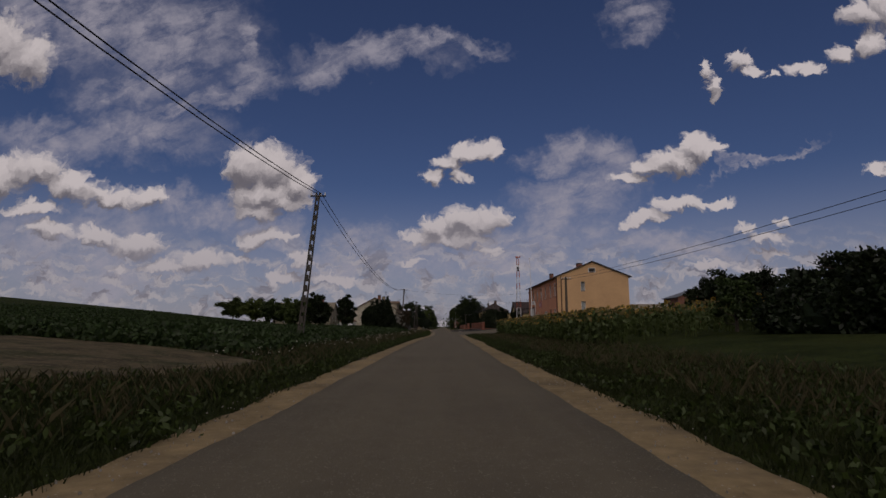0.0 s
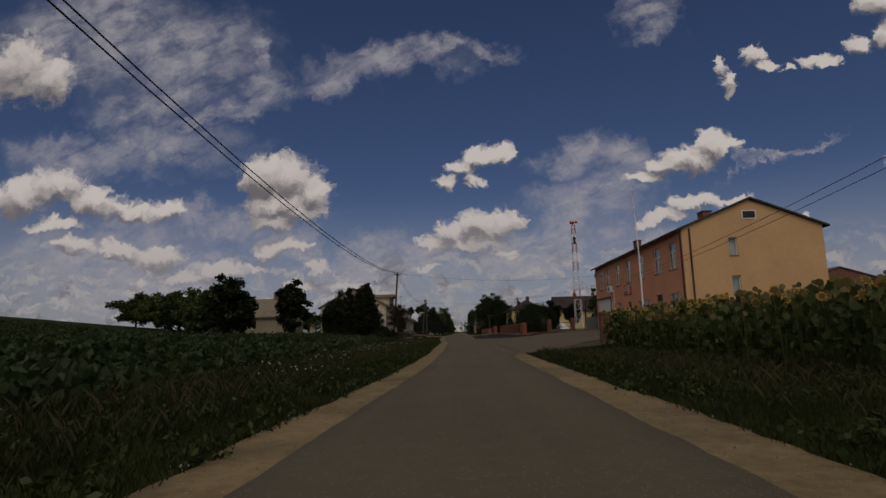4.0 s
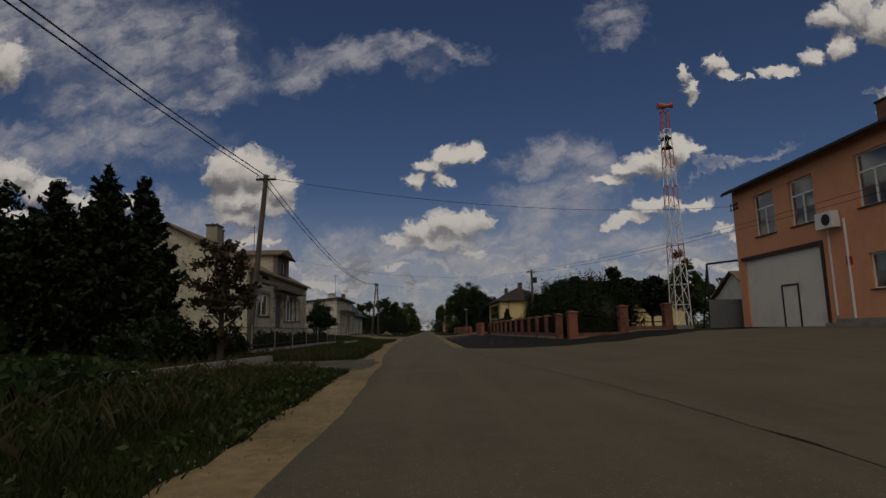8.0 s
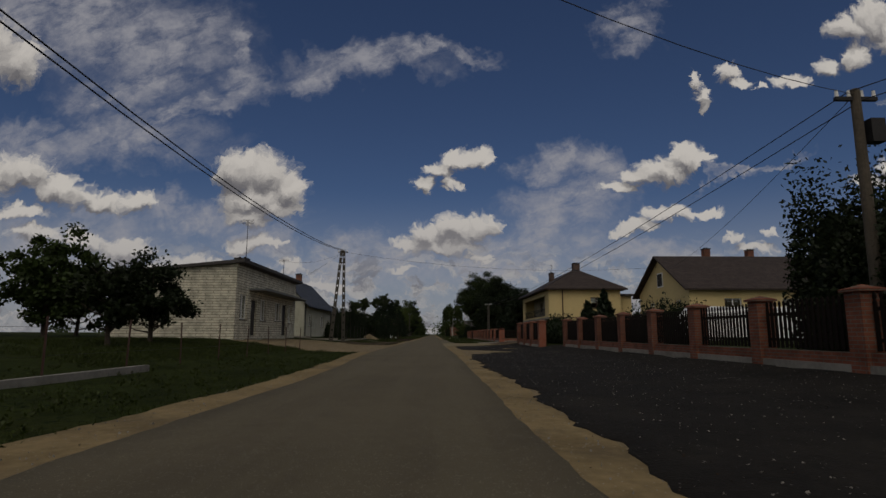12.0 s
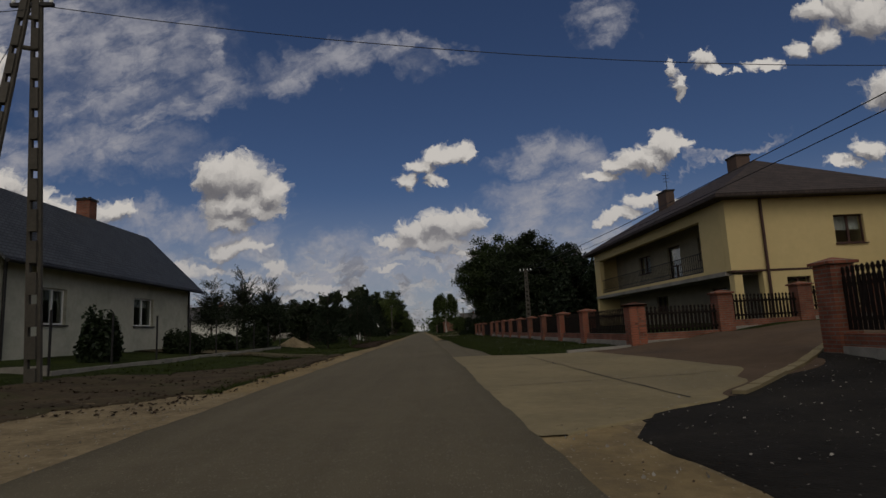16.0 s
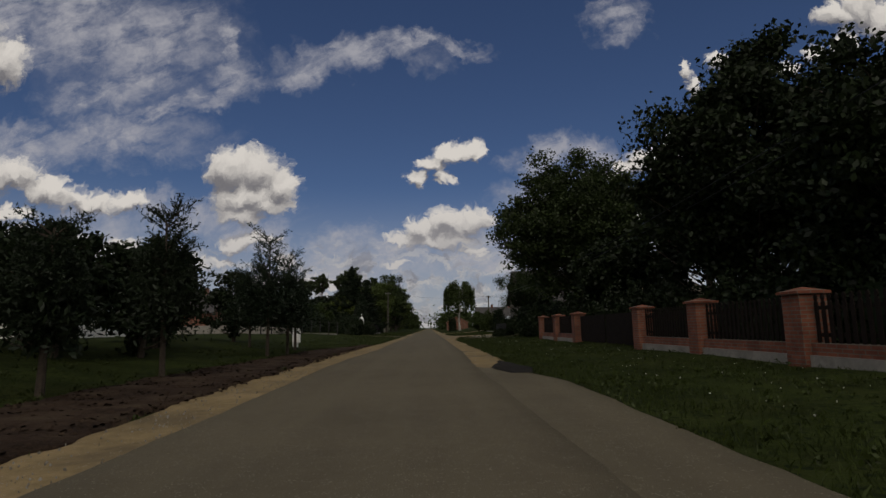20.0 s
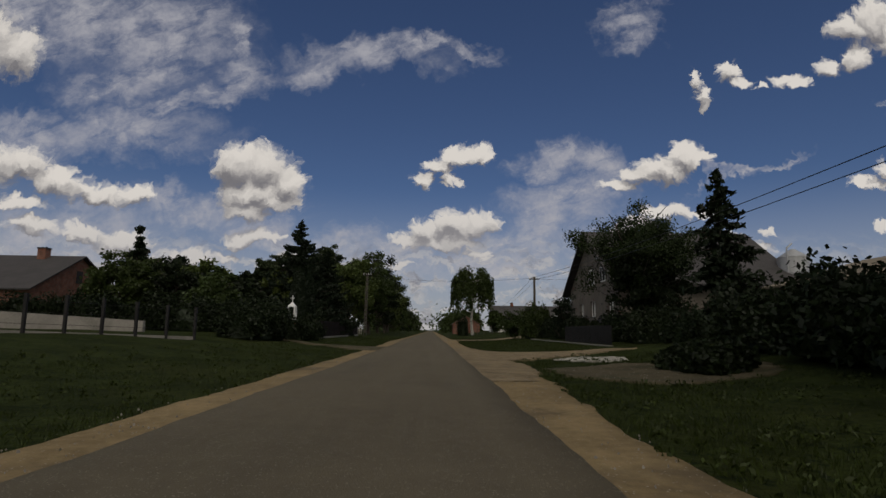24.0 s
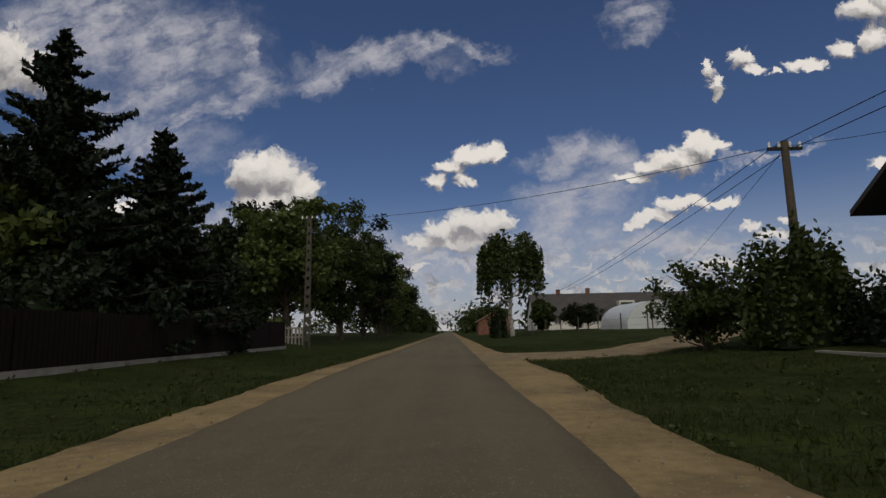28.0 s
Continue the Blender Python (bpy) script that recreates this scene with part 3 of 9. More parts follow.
def wall(face, u0, u1, v0, v1, holes, material, parent, thick=0.3, name="wall", apex=None, label=""):
    """A wall with real openings; apex (u, v) adds the gable's triangle. Its ends stay just clear of the walls they meet."""
    u0, u1 = u0 + 0.006, u1 - 0.006
    bm = bmesh.new()
    us = sorted({u0, u1, *[h[0] for h in holes], *[h[1] for h in holes]})
    vs = sorted({v0, v1, *[h[2] for h in holes], *[h[3] for h in holes]})

    def solid(i, j):
        if not (0 <= i < len(us) - 1 and 0 <= j < len(vs) - 1):
            return False
        cu, cv = (us[i] + us[i + 1]) / 2, (vs[j] + vs[j + 1]) / 2
        return not any(h[0] < cu < h[1] and h[2] < cv < h[3] for h in holes)

    def quad(*p):
        bm.faces.new([bm.verts.new(face.at(*q)) for q in p])

    for i in range(len(us) - 1):
        for j in range(len(vs) - 1):
            if not solid(i, j):
                continue
            a, b, c, d = us[i], us[i + 1], vs[j], vs[j + 1]
            quad((a, c, 0), (b, c, 0), (b, d, 0), (a, d, 0))
            quad((a, c, -thick), (a, d, -thick), (b, d, -thick), (b, c, -thick))
            if not solid(i - 1, j):
                quad((a, c, -thick), (a, c, 0), (a, d, 0), (a, d, -thick))
            if not solid(i + 1, j):
                quad((b, c, 0), (b, c, -thick), (b, d, -thick), (b, d, 0))
            if not solid(i, j - 1):
                quad((a, c, -thick), (b, c, -thick), (b, c, 0), (a, c, 0))
            if not solid(i, j + 1):
                quad((a, d, 0), (b, d, 0), (b, d, -thick), (a, d, -thick))
    if apex:
        tri = [face.at(u0, v1), face.at(u1, v1), face.at(*apex)]
        a = [bm.verts.new(p) for p in tri]
        b = [bm.verts.new(p - face.n * thick) for p in tri]
        bm.faces.new(a)
        bm.faces.new(b[::-1])
        for i in range(3):
            j = (i + 1) % 3
            bm.faces.new((a[j], a[i], b[i], b[j]))
    bmesh.ops.remove_doubles(bm, verts=bm.verts, dist=0.001)
    bmesh.ops.recalc_face_normals(bm, faces=bm.faces)
    return part(name, bm, material, parent, label)


def window(face, u0, u1, v0, v1, parent, cols=2, transom=0.0, frame="white_paint", sill="metal_dark", curtain=0.0, deep=0.12, bar=0.06):
    """A window set back in its opening: frame, panes, sill, and a curtain behind where one hangs."""
    bm = bmesh.new()
    w0, w1 = -deep - 0.06, -deep
    face.box(bm, u0, u1, v0, v0 + bar, w0, w1)
    face.box(bm, u0, u1, v1 - bar, v1, w0, w1)
    face.box(bm, u0, u0 + bar, v0 + bar, v1 - bar, w0, w1)
    face.box(bm, u1 - bar, u1, v0 + bar, v1 - bar, w0, w1)
    top = v1 - bar if not transom else v0 + (v1 - v0) * transom
    bmesh.ops.remove_doubles(bm, verts=bm.verts[:], dist=0.0005)
    ob = part("window", bm, frame, parent)
    if transom:
        bm = bmesh.new()
        face.box(bm, u0 + bar, u1 - bar, top - bar * 0.6, top + bar * 0.6, w0, w1 + 0.012)
        part("transom", bm, frame, ob)
    cells = []
    for i in range(cols):
        a = u0 + bar + (u1 - u0 - 2 * bar) * i / cols
        b = u0 + bar + (u1 - u0 - 2 * bar) * (i + 1) / cols
        cells.append((a, b, v0 + bar, top))
        if i:
            bm = bmesh.new()
            face.box(bm, a - bar * 0.7, a + bar * 0.7, v0 + bar, top - bar * 0.6 * bool(transom), w0, w1 + 0.01)
            part("mullion", bm, frame, ob)
    if transom:
        cells.append((u0 + bar, u1 - bar, top + bar * 0.6, v1 - bar))
    for a, b, c, d in cells:
        bm = bmesh.new()
        face.box(bm, a, b, c, d, w0 + 0.02, w0 + 0.03)
        p = part("pane", bm, "glass", ob)
        p.visible_shadow = False
    bm = bmesh.new()
    face.box(bm, u0 - 0.05, u1 + 0.05, v0 - 0.05, v0 - 0.002, -0.1, 0.07)
    part("sill", bm, sill, ob)
    if curtain:
        bm = bmesh.new()
        n = 14
        hang = v0 + (v1 - v0) * (1 - curtain)
        lo = [bm.verts.new(face.at(u0 + (u1 - u0) * i / n, hang, w0 - 0.16 - 0.03 * (i % 2))) for i in range(n + 1)]
        hi = [bm.verts.new(face.at(u0 + (u1 - u0) * i / n, v1, w0 - 0.16 - 0.03 * (i % 2))) for i in range(n + 1)]
        for i in range(n):
            bm.faces.new((lo[i], lo[i + 1], hi[i + 1], hi[i]))
        part("curtain", bm, "curtain", ob)
    return ob


def door(face, u0, u1, v0, v1, parent, material="door_dark", deep=0.15, glazed=False, label=""):
    bm = bmesh.new()
    face.box(bm, u0, u1, v0, v1, -deep - 0.06, -deep)
    mid = (v0 + v1) / 2
    for a, b in ((v0 + 0.12, mid - 0.06), (mid + 0.06, v1 - 0.12)):
        face.box(bm, u0 + 0.12, u1 - 0.12, a, b, -deep, -deep + 0.015)
    ob = part("door", bm, material, parent, label)
    bm = bmesh.new()
    rod(bm, face.at(u0 + 0.1, (v0 + v1) / 2 - 0.1, -deep + 0.06), face.at(u0 + 0.24, (v0 + v1) / 2 - 0.1, -deep + 0.06), 0.012)
    rod(bm, face.at(u0 + 0.1, (v0 + v1) / 2 - 0.1, -deep), face.at(u0 + 0.1, (v0 + v1) / 2 - 0.1, -deep + 0.06), 0.012)
    part("handle", bm, "galvanised", ob)
    return ob


def roof_ridge_y(x0, x1, y0, y1, ze, zr, over, end, thick, material, parent, xr=None):
    """A saddle roof whose ridge runs along y."""
    xr = (x0 + x1) / 2 if xr is None else xr
    for side, xe in (("a", x0), ("b", x1)):
        slope = (zr - ze) / abs(xr - xe)
        sgn = -1 if xe < xr else 1
        bm = bmesh.new()
        poly = [(xr, y0 - end, zr), (xe + sgn * over, y0 - end, ze - slope * over), (xe + sgn * over, y0 - end, ze - slope * over + thick), (xr, y0 - end, zr + thick)]
        prism(bm, poly, (0, y1 - y0 + 2 * end, 0))
        part("roof", bm, material, parent)


def roof_ridge_x(x0, x1, y0, y1, ze, zr, over, end, thick, material, parent, yr=None):
    """A saddle roof whose ridge runs along x."""
    yr = (y0 + y1) / 2 if yr is None else yr
    for ye in (y0, y1):
        slope = (zr - ze) / abs(yr - ye)
        sgn = -1 if ye < yr else 1
        bm = bmesh.new()
        poly = [(x0 - end, yr, zr), (x0 - end, ye + sgn * over, ze - slope * over), (x0 - end, ye + sgn * over, ze - slope * over + thick), (x0 - end, yr, zr + thick)]
        prism(bm, poly, (x1 - x0 + 2 * end, 0, 0))
        part("roof", bm, material, parent)


def chimney(x, y, z0, z1, w, parent, material="brick", d=None):
    d = d or w
    bm = bmesh.new()
    box(bm, x - w / 2, x + w / 2, y - d / 2, y + d / 2, z0, z1)
    ob = part("chimney", bm, material, parent)
    bm = bmesh.new()
    box(bm, x - w / 2 - 0.05, x + w / 2 + 0.05, y - d / 2 - 0.05, y + d / 2 + 0.05, z1, z1 + 0.09)
    for sx in (-0.22, 0.22):
        rod(bm, (x + sx * w, y, z1 + 0.09), (x + sx * w, y, z1 + 0.2), 0.08, 0.07, 8)
    part("cap", bm, "metal_dark", ob)
    return ob


def gutter(p, q, parent, r=0.06):
    bm = bmesh.new()
    rod(bm, p, q, r, r, 8)
    part("gutter", bm, "metal_dark", parent)


def downpipe(x, y, z0, z1, parent, material="metal_dark", r=0.05):
    bm = bmesh.new()
    rod(bm, (x, y, z0), (x, y, z1), r, r, 8)
    part("downpipe", bm, material, parent)


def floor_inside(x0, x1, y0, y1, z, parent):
    """A floor slab coloured dark, standing in for the unlit rooms seen through the panes."""
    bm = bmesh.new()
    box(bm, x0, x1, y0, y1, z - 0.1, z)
    part("floor", bm, "inside_shade", parent)


# ---- ground ----
def lerp_table(table, q):
    if q <= table[0][0]:
        return table[0][1]
    for (a, va), (b, vb) in zip(table, table[1:]):
        if q <= b:
            f = (q - a) / (b - a)
            f = f * f * (3 - 2 * f)
            return va + (vb - va) * f
    return table[-1][1]


RISE = [(0, 0.0), (4.0, 0.0), (6.0, 0.06), (8.0, 0.24), (10.0, 0.45), (13.0, 0.68), (18.0, 0.75), (30.0, 0.85), (60.0, 1.2)]
LEFT_EDGE = [(-80, -1.8), (14, -1.72), (25, -1.75), (36, -1.6), (60, -1.0), (68, -0.95), (88, -1.18), (96, -1.43), (105, -1.93), (112, -2.2), (124, -2.6), (131, -2.5), (150, -3.1), (166, -2.95), (181, -2.8), (191, -2.75), (200, -2.45), (212, -2.68), (222, -2.4), (237, -2.48), (255, -2.38), (271, -2.4), (284, -2.7), (300, -2.5), (900, -2.5)]
LEFT_SAND = [(-80, -2.4), (5, -2.25), (16, -2.36), (37, -2.26), (60, -1.6), (66, -1.55), (73, -1.75), (88, -1.87), (95, -2.1), (105, -2.62), (113, -2.75), (124, -3.45), (131, -3.2), (150, -3.8), (169, -3.75), (184, -3.85), (200, -3.3), (206, -3.6), (216, -3.65), (237, -3.15), (256, -3.05), (268, -3.1), (276, -3.4), (300, -3.1), (900, -3.1)]
RIGHT_EDGE = [(-80, 1.6), (13, 1.6), (36, 1.7), (60, 1.75), (66, 2.45), (73, 2.3), (88, 2.75), (104, 1.78), (108.5, 1.6), (112, 1.1), (145, 1.15), (162, 0.97), (200, 1.03), (209, 1.0), (217, 1.15), (237, 1.12), (255, 1.1), (270, 1.12), (280, 1.0), (900, 1.2)]
RIGHT_SAND = [(-80, 2.25), (15, 2.25), (27, 2.32), (35, 2.55), (41, 2.45), (62, 2.5), (110, 1.7), (150, 1.75), (176, 1.75), (206, 1.6), (208, 1.9), (217, 1.96), (237, 1.88), (244, 2.3), (250, 2.2), (260, 2.1), (274, 2.06), (279, 2.4), (284, 2.3), (300, 2.0), (900, 2.0)]


def ground_z(x, y):
    z = lerp_table(RISE, abs(x))
    if x < -24 and y < 170:
        z += min((-24 - x), 130) * 0.095 * max(0.0, min(1.0, (170 - y) / 60))
    return z


def band(name, ys, left, right, lift, material, label, category, parent=None, steps=5, wob=0.0, seed=0, kind="structure", lumps=0.0):
    """A strip of paving, sand or soil laid on the ground between two edges along the road; its rims dip into the ground."""
    verts, faces = [], []
    for y in ys:
        a, b = left(y), right(y)
        if wob:
            a += wob * (noise.noise((y * 0.55, seed, 1.3)) + 0.6 * noise.noise((y * 1.9, seed, 7.1)) + 0.25 * noise.noise((y * 5.3, seed, 3.7)))
            b += wob * (noise.noise((y * 0.55, seed + 9.0, 1.3)) + 0.6 * noise.noise((y * 1.9, seed + 9.0, 7.1)) + 0.25 * noise.noise((y * 5.3, seed + 9.0, 3.7)))
        verts.append((a - 0.05, y, ground_z(a, y) - 0.08))
        for i in range(steps + 1):
            x = a + (b - a) * i / steps
            up = lumps * (0.3 + noise.noise((x * 1.7, y * 1.7, seed)) + 0.6 * noise.noise((x * 4.7, y * 4.7, seed))) if lumps and 0 < i < steps else 0.0
            verts.append((x, y, ground_z(x, y) + lift + up))
        verts.append((b + 0.05, y, ground_z(b, y) - 0.08))
    w = steps + 3
    for j in range(len(ys) - 1):
        for i in range(w - 1):
            k = j * w + i
            faces.append((k, k + 1, k + w + 1, k + w))
    return raw(name, verts, faces, material, None, kind, label, category, True)


def spaced(a, b, step):
    n = max(1, round((b - a) / step))
    return [a + (b - a) * i / n for i in range(n + 1)]


L = functools.partial(lerp_table, LEFT_EDGE)
R = functools.partial(lerp_table, RIGHT_EDGE)
LS = functools.partial(lerp_table, LEFT_SAND)
RS = functools.partial(lerp_table, RIGHT_SAND)
road_ys = spaced(-60, -2, 2.0) + spaced(-1.8, 330, 0.22) + spaced(332, 342, 1.0) + spaced(345, 900, 15)
band("shoulder_left", road_ys, LS, lambda y: L(y) + 0.3, 0.012, "shoulder", "pale sandy gravel shoulder along the asphalt", "shoulder", wob=0.12, seed=3)
band("shoulder_right", road_ys, lambda y: R(y) - 0.3, lambda y: RS(y) if not (63.5 < y < 109.8 or 178 < y < 206.5) else R(y) - 0.1, 0.012, "shoulder", "pale sandy gravel shoulder along the asphalt", "shoulder", wob=0.13, seed=5)
band("road", road_ys, L, R, 0.03, "asphalt", "narrow grey-brown asphalt village road, worn edges", "road", steps=8, wob=0.05, seed=1)


# ---- fire station with its yard ----
fs = thing("fire_station", (22.5, 98, 0.5), "two-storey fire station, orange render, ochre gable, white garage door", "fire station")
FX, FY0, FY1, FB, FE = 17.24, 84.0, 112.2, 0.5, 8.4
front = Face((FX, FY0, 0), (0, 1, 0), (-1, 0, 0))
up = [(c - FY0 - 0.85, c - FY0 + 0.85, 5.45, 7.62) for c in (109.4, 106.5, 102.3, 98.3, 94.2, 89.8, 86.2)]
low_w = [(17.4, 19.0, 2.2, 3.6), (8.6, 11.8, 2.05, 3.4), (1.3, 3.4, 2.2, 3.55)]
low_d = [(14.0, 15.1, 1.1, 3.5), (5.1, 6.6, 1.08, 3.65)]
garage = (21.6, 27.5, 0.62, 4.32)
wall(front, 0, FY1 - FY0, FB - 0.5, FE, up + low_w + low_d + [garage], "terracotta", fs, 0.4, label="orange rendered front")
for u0, u1, v0, v1 in up:
    window(front, u0, u1, v0, v1, fs, 2, 0.66, curtain=0.95 if u0 < 9 else 0.6)
window(front, *low_w[0], fs, 2, curtain=0.5)
window(front, *low_w[1], fs, 4, curtain=0.35)
window(front, *low_w[2], fs, 2, curtain=0.8)
door(front, *low_d[0], fs)
ob = door(front, *low_d[1], fs, label="dark double entrance door")
bm = bmesh.new()
front.box(bm, garage[0], garage[1], garage[2], garage[3], -0.16, -0.08)
gd = part("garage_door", bm, "white_door", fs, "off-white sheet-metal garage door")
bm = bmesh.new()
for a, b, c, d in ((23.45, 23.55, 0.66, 2.75), (24.65, 24.75, 0.66, 2.75), (23.45, 24.75, 2.72, 2.80)):
    front.box(bm, a, b, c, d, -0.08, -0.055)
part("wicket_door_frame", bm, "metal_dark", gd)
bm = bmesh.new()
front.box(bm, garage[0] - 0.15, garage[1] + 0.3, garage[3], garage[3] + 0.2, -0.02, 0.06)
front.box(bm, garage[0] - 0.18, garage[0], garage[2], garage[3], -0.02, 0.05)
part("garage_trim", bm, "brown_paint", fs)
bm = bmesh.new()
front.box(bm, 13.65, 16.05, 4.2, 5.3, 0.0, 0.05)
sign = part("sign_board", bm, "red_paint", fs, "red fire brigade sign board with white lettering")


def lettering(text, face, u, v, size, off, material, parent, mirror=1):
    """Raised letters of the built-in font on a face, centred at u, v."""
    cu = bpy.data.curves.new("lettering", "FONT")
    cu.body, cu.size, cu.extrude, cu.align_x, cu.align_y = text, size, 0.004, "CENTER", "CENTER"
    tmp = bpy.data.objects.new("lettering", cu)
    scene.collection.objects.link(tmp)
    me = bpy.data.meshes.new_from_object(tmp.evaluated_get(bpy.context.evaluated_depsgraph_get()))
    bpy.data.objects.remove(tmp)
    o, x = face.at(u, v, off), face.at(u + 1, v, off) - face.at(u, v, off)
    b2 = bmesh.new()
    b2.from_mesh(me)
    for w_ in b2.verts:
        w_.co = o + x * (w_.co.x * mirror) + Vector((0, 0, w_.co.y)) + (face.at(u, v, off + 1) - o) * w_.co.z
    part("lettering", b2, material, parent)


for word, v in (("OCHOTNICZA", 5.08), ("STRAŻ", 4.86), ("POŻARNA", 4.64)):
    lettering(word, front, 14.42, v, 0.25, 0.052, "white_paint", sign, -1)
bm = bmesh.new()
front.box(bm, 13.95, 14.9, 4.34, 4.44, 0.05, 0.056)
part("lettering_bar", bm, "white_paint", sign)
for k in range(4):
    bm = bmesh.new()
    a = k * math.pi / 2
    cu_, cv_ = 15.55 + 0.25 * math.cos(a), 4.78 + 0.25 * math.sin(a)
    front.box(bm, cu_ - 0.09, cu_ + 0.09, cv_ - 0.09, cv_ + 0.09, 0.05, 0.056)
    part("emblem_arm", bm, "white_paint", sign)
bm = bmesh.new()
front.box(bm, 15.41, 15.69, 4.64, 4.92, 0.05, 0.06)
part("emblem", bm, "grey_board", sign)
bm = bmesh.new()
front.box(bm, 19.85, 20.15, 3.25, 3.6, 0.0, 0.06)
part("alarm_box", bm, "red_paint", fs)
bm = bmesh.new()
front.box(bm, 21.0, 21.06, 1.2, 4.9, 0.0, 0.05)
part("cable_duct", bm, "white_paint", fs)
gable = Face((FX, FY0, 0), (1, 0, 0), (0, -1, 0))
gw = [(3.55, 4.2, 6.2, 7.6), (3.55, 4.2, 3.2, 4.65)]
wall(gable, 0.002, 10.8, FB - 0.5, FE - 0.01, gw, "ochre", fs, 0.4, apex=(5.4, 10.55), label="ochre rendered gable")
for q in gw:
    window(gable, *q, fs, 1, curtain=0.9)
bm = bmesh.new()
gable.box(bm, 4.75, 5.85, 9.0, 9.7, -0.01, 0.05)
att = part("window", bm, "white_paint", fs)
# opaque pane on the wall, the unlit attic put into its colour
bm = bmesh.new()
gable.box(bm, 4.83, 5.77, 9.08, 9.62, 0.05, 0.06)
part("pane", bm, "inside_shade", att)
backf = Face((FX + 10.8, FY0, 0), (0, 1, 0), (1, 0, 0))
wall(backf, 0.4, FY1 - FY0 - 0.4, FB - 0.5, FE, [], "terracotta", fs, 0.4)
wall(Face((FX, FY1, 0), (1, 0, 0), (0, 1, 0)), 0.002, 10.8, FB - 0.5, FE - 0.01, [], "terracotta", fs, 0.4, apex=(5.4, 10.55))
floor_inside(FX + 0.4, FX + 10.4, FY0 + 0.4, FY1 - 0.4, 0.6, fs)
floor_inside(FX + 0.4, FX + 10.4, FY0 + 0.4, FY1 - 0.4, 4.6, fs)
roof_ridge_y(FX, FX + 10.8, FY0, FY1, FE, 10.6, 0.45, 0.25, 0.14, "roof_dark", fs)
chimney(22.5, 91.5, 9.8, 11.1, 0.8, fs, "brick_old", 1.1)
chimney(20.4, 104.5, 9.4, 10.6, 0.6, fs, "brick_old", 1.0)
gutter((FX - 0.5, FY0 - 0.2, FE - 0.2), (FX - 0.5, FY1 + 0.2, FE - 0.2), fs)
downpipe(FX - 0.08, FY0 + 0.12, 0.5, FE - 0.3, fs, "brown_paint", 0.07)
downpipe(FX + 0.6, FY0 - 0.07, 0.5, FE, fs, "brown_paint", 0.07)
bm = bmesh.new()
front.box(bm, 20.2, 21.2, 4.9, 5.6, 0.06, 0.42)
ac = part("air_conditioner", bm, "white_paint", fs, "white air conditioner unit on brackets")
bm = bmesh.new()
c = front.at(20.55, 5.25, 0.42)
rod(bm, c, c + Vector((-0.02, 0, 0)), 0.25, 0.25, 16)
part("fan_grille", bm, "metal_dark", ac)
bm = bmesh.new()
rod(bm, front.at(20.0, 0.8, 0.05), front.at(20.0, 5.2, 0.05), 0.05)
part("downpipe", bm, "white_paint", fs)
for dx, z in ((1.5, 0.72), (1.0, 0.9), (0.5, 1.08)):
    bm = bmesh.new()
    box(bm, FX - dx, FX - dx + 0.52 if dx > 0.5 else FX - 0.004, FY0 + 1.0, FY0 + 20.5, 0.3, z)
    part("step", bm, "concrete_grey", fs)
bm = bmesh.new()
for z in (7.55, 7.3):
    front.box(bm, 27.6, 28.4, z, z + 0.05, 0.0, 0.06)
    for u in (27.7, 28.0, 28.3):
        rod(bm, front.at(u, z, 0.05), front.at(u, z + 0.16, 0.05), 0.03)
part("insulator_bracket", bm, "metal_dark", fs)

# flagpole
fp = thing("flagpole", (12.75, 80.5, 0.5), "tall white-painted steel flagpole in the forecourt", "flagpole")
bm = bmesh.new()
rod(bm, (12.75, 80.5, 0.4), (12.75, 80.5, 6.0), 0.07, 0.055, 10)
rod(bm, (12.75, 80.5, 6.0), (12.6, 80.5, 10.7), 0.045, 0.03, 10)
part("pole", bm, "white_paint", fp)
bm = bmesh.new()
bmesh.ops.create_icosphere(bm, subdivisions=2, radius=0.07, matrix=Matrix.Translation((12.6, 80.5, 10.75)))
part("finial", bm, "white_paint", fp)
bm = bmesh.new()
box(bm, 12.55, 12.95, 80.3, 80.7, 0.2, 0.56)
part("base", bm, "concrete_grey", fp)

# siren mast
TX, TY, TZ0, TZ1 = 15.75, 116.6, 0.95, 15.0
sm = thing("siren_mast", (TX, TY, 0.7), "red and white lattice steel mast carrying a siren", "mast")
SEG = 11


def mast_corner(k, i):
    w = 0.47 - 0.024 * k
    return Vector((TX + w * (1, -1, -1, 1)[i], TY + w * (1, 1, -1, -1)[i], TZ0 + (TZ1 - TZ0) * k / SEG))


for k in range(SEG):
    bm = bmesh.new()
    for i in range(4):
        rod(bm, mast_corner(k, i), mast_corner(k + 1, i), 0.032, 0.032, 5)
        rod(bm, mast_corner(k, i), mast_corner(k + 1, (i + 1) % 4), 0.018, 0.018, 4)
        rod(bm, mast_corner(k + 1, i), mast_corner(k + 1, (i + 1) % 4), 0.02, 0.02, 4)
    part("lattice_section", bm, "siren_red" if k in (3, 6, 8, 10) else "white_paint", sm)
bm = bmesh.new()
box(bm, TX - 0.55, TX + 0.55, TY - 0.55, TY + 0.55, TZ0 - 0.5, TZ0)
part("base", bm, "concrete_grey", sm)
bm = bmesh.new()
rod(bm, (TX - 0.05, TY, 15.0), (TX - 0.05, TY, 15.3), 0.08)
rod(bm, (TX - 0.45, TY - 0.1, 15.35), (TX + 0.15, TY - 0.1, 15.35), 0.22, 0.14, 14)
rod(bm, (TX + 0.2, TY - 0.1, 15.35), (TX + 0.5, TY - 0.1, 15.42), 0.10, 0.2, 14)
part("siren", bm, "siren_red", sm, "rust-red siren horns")
bm = bmesh.new()
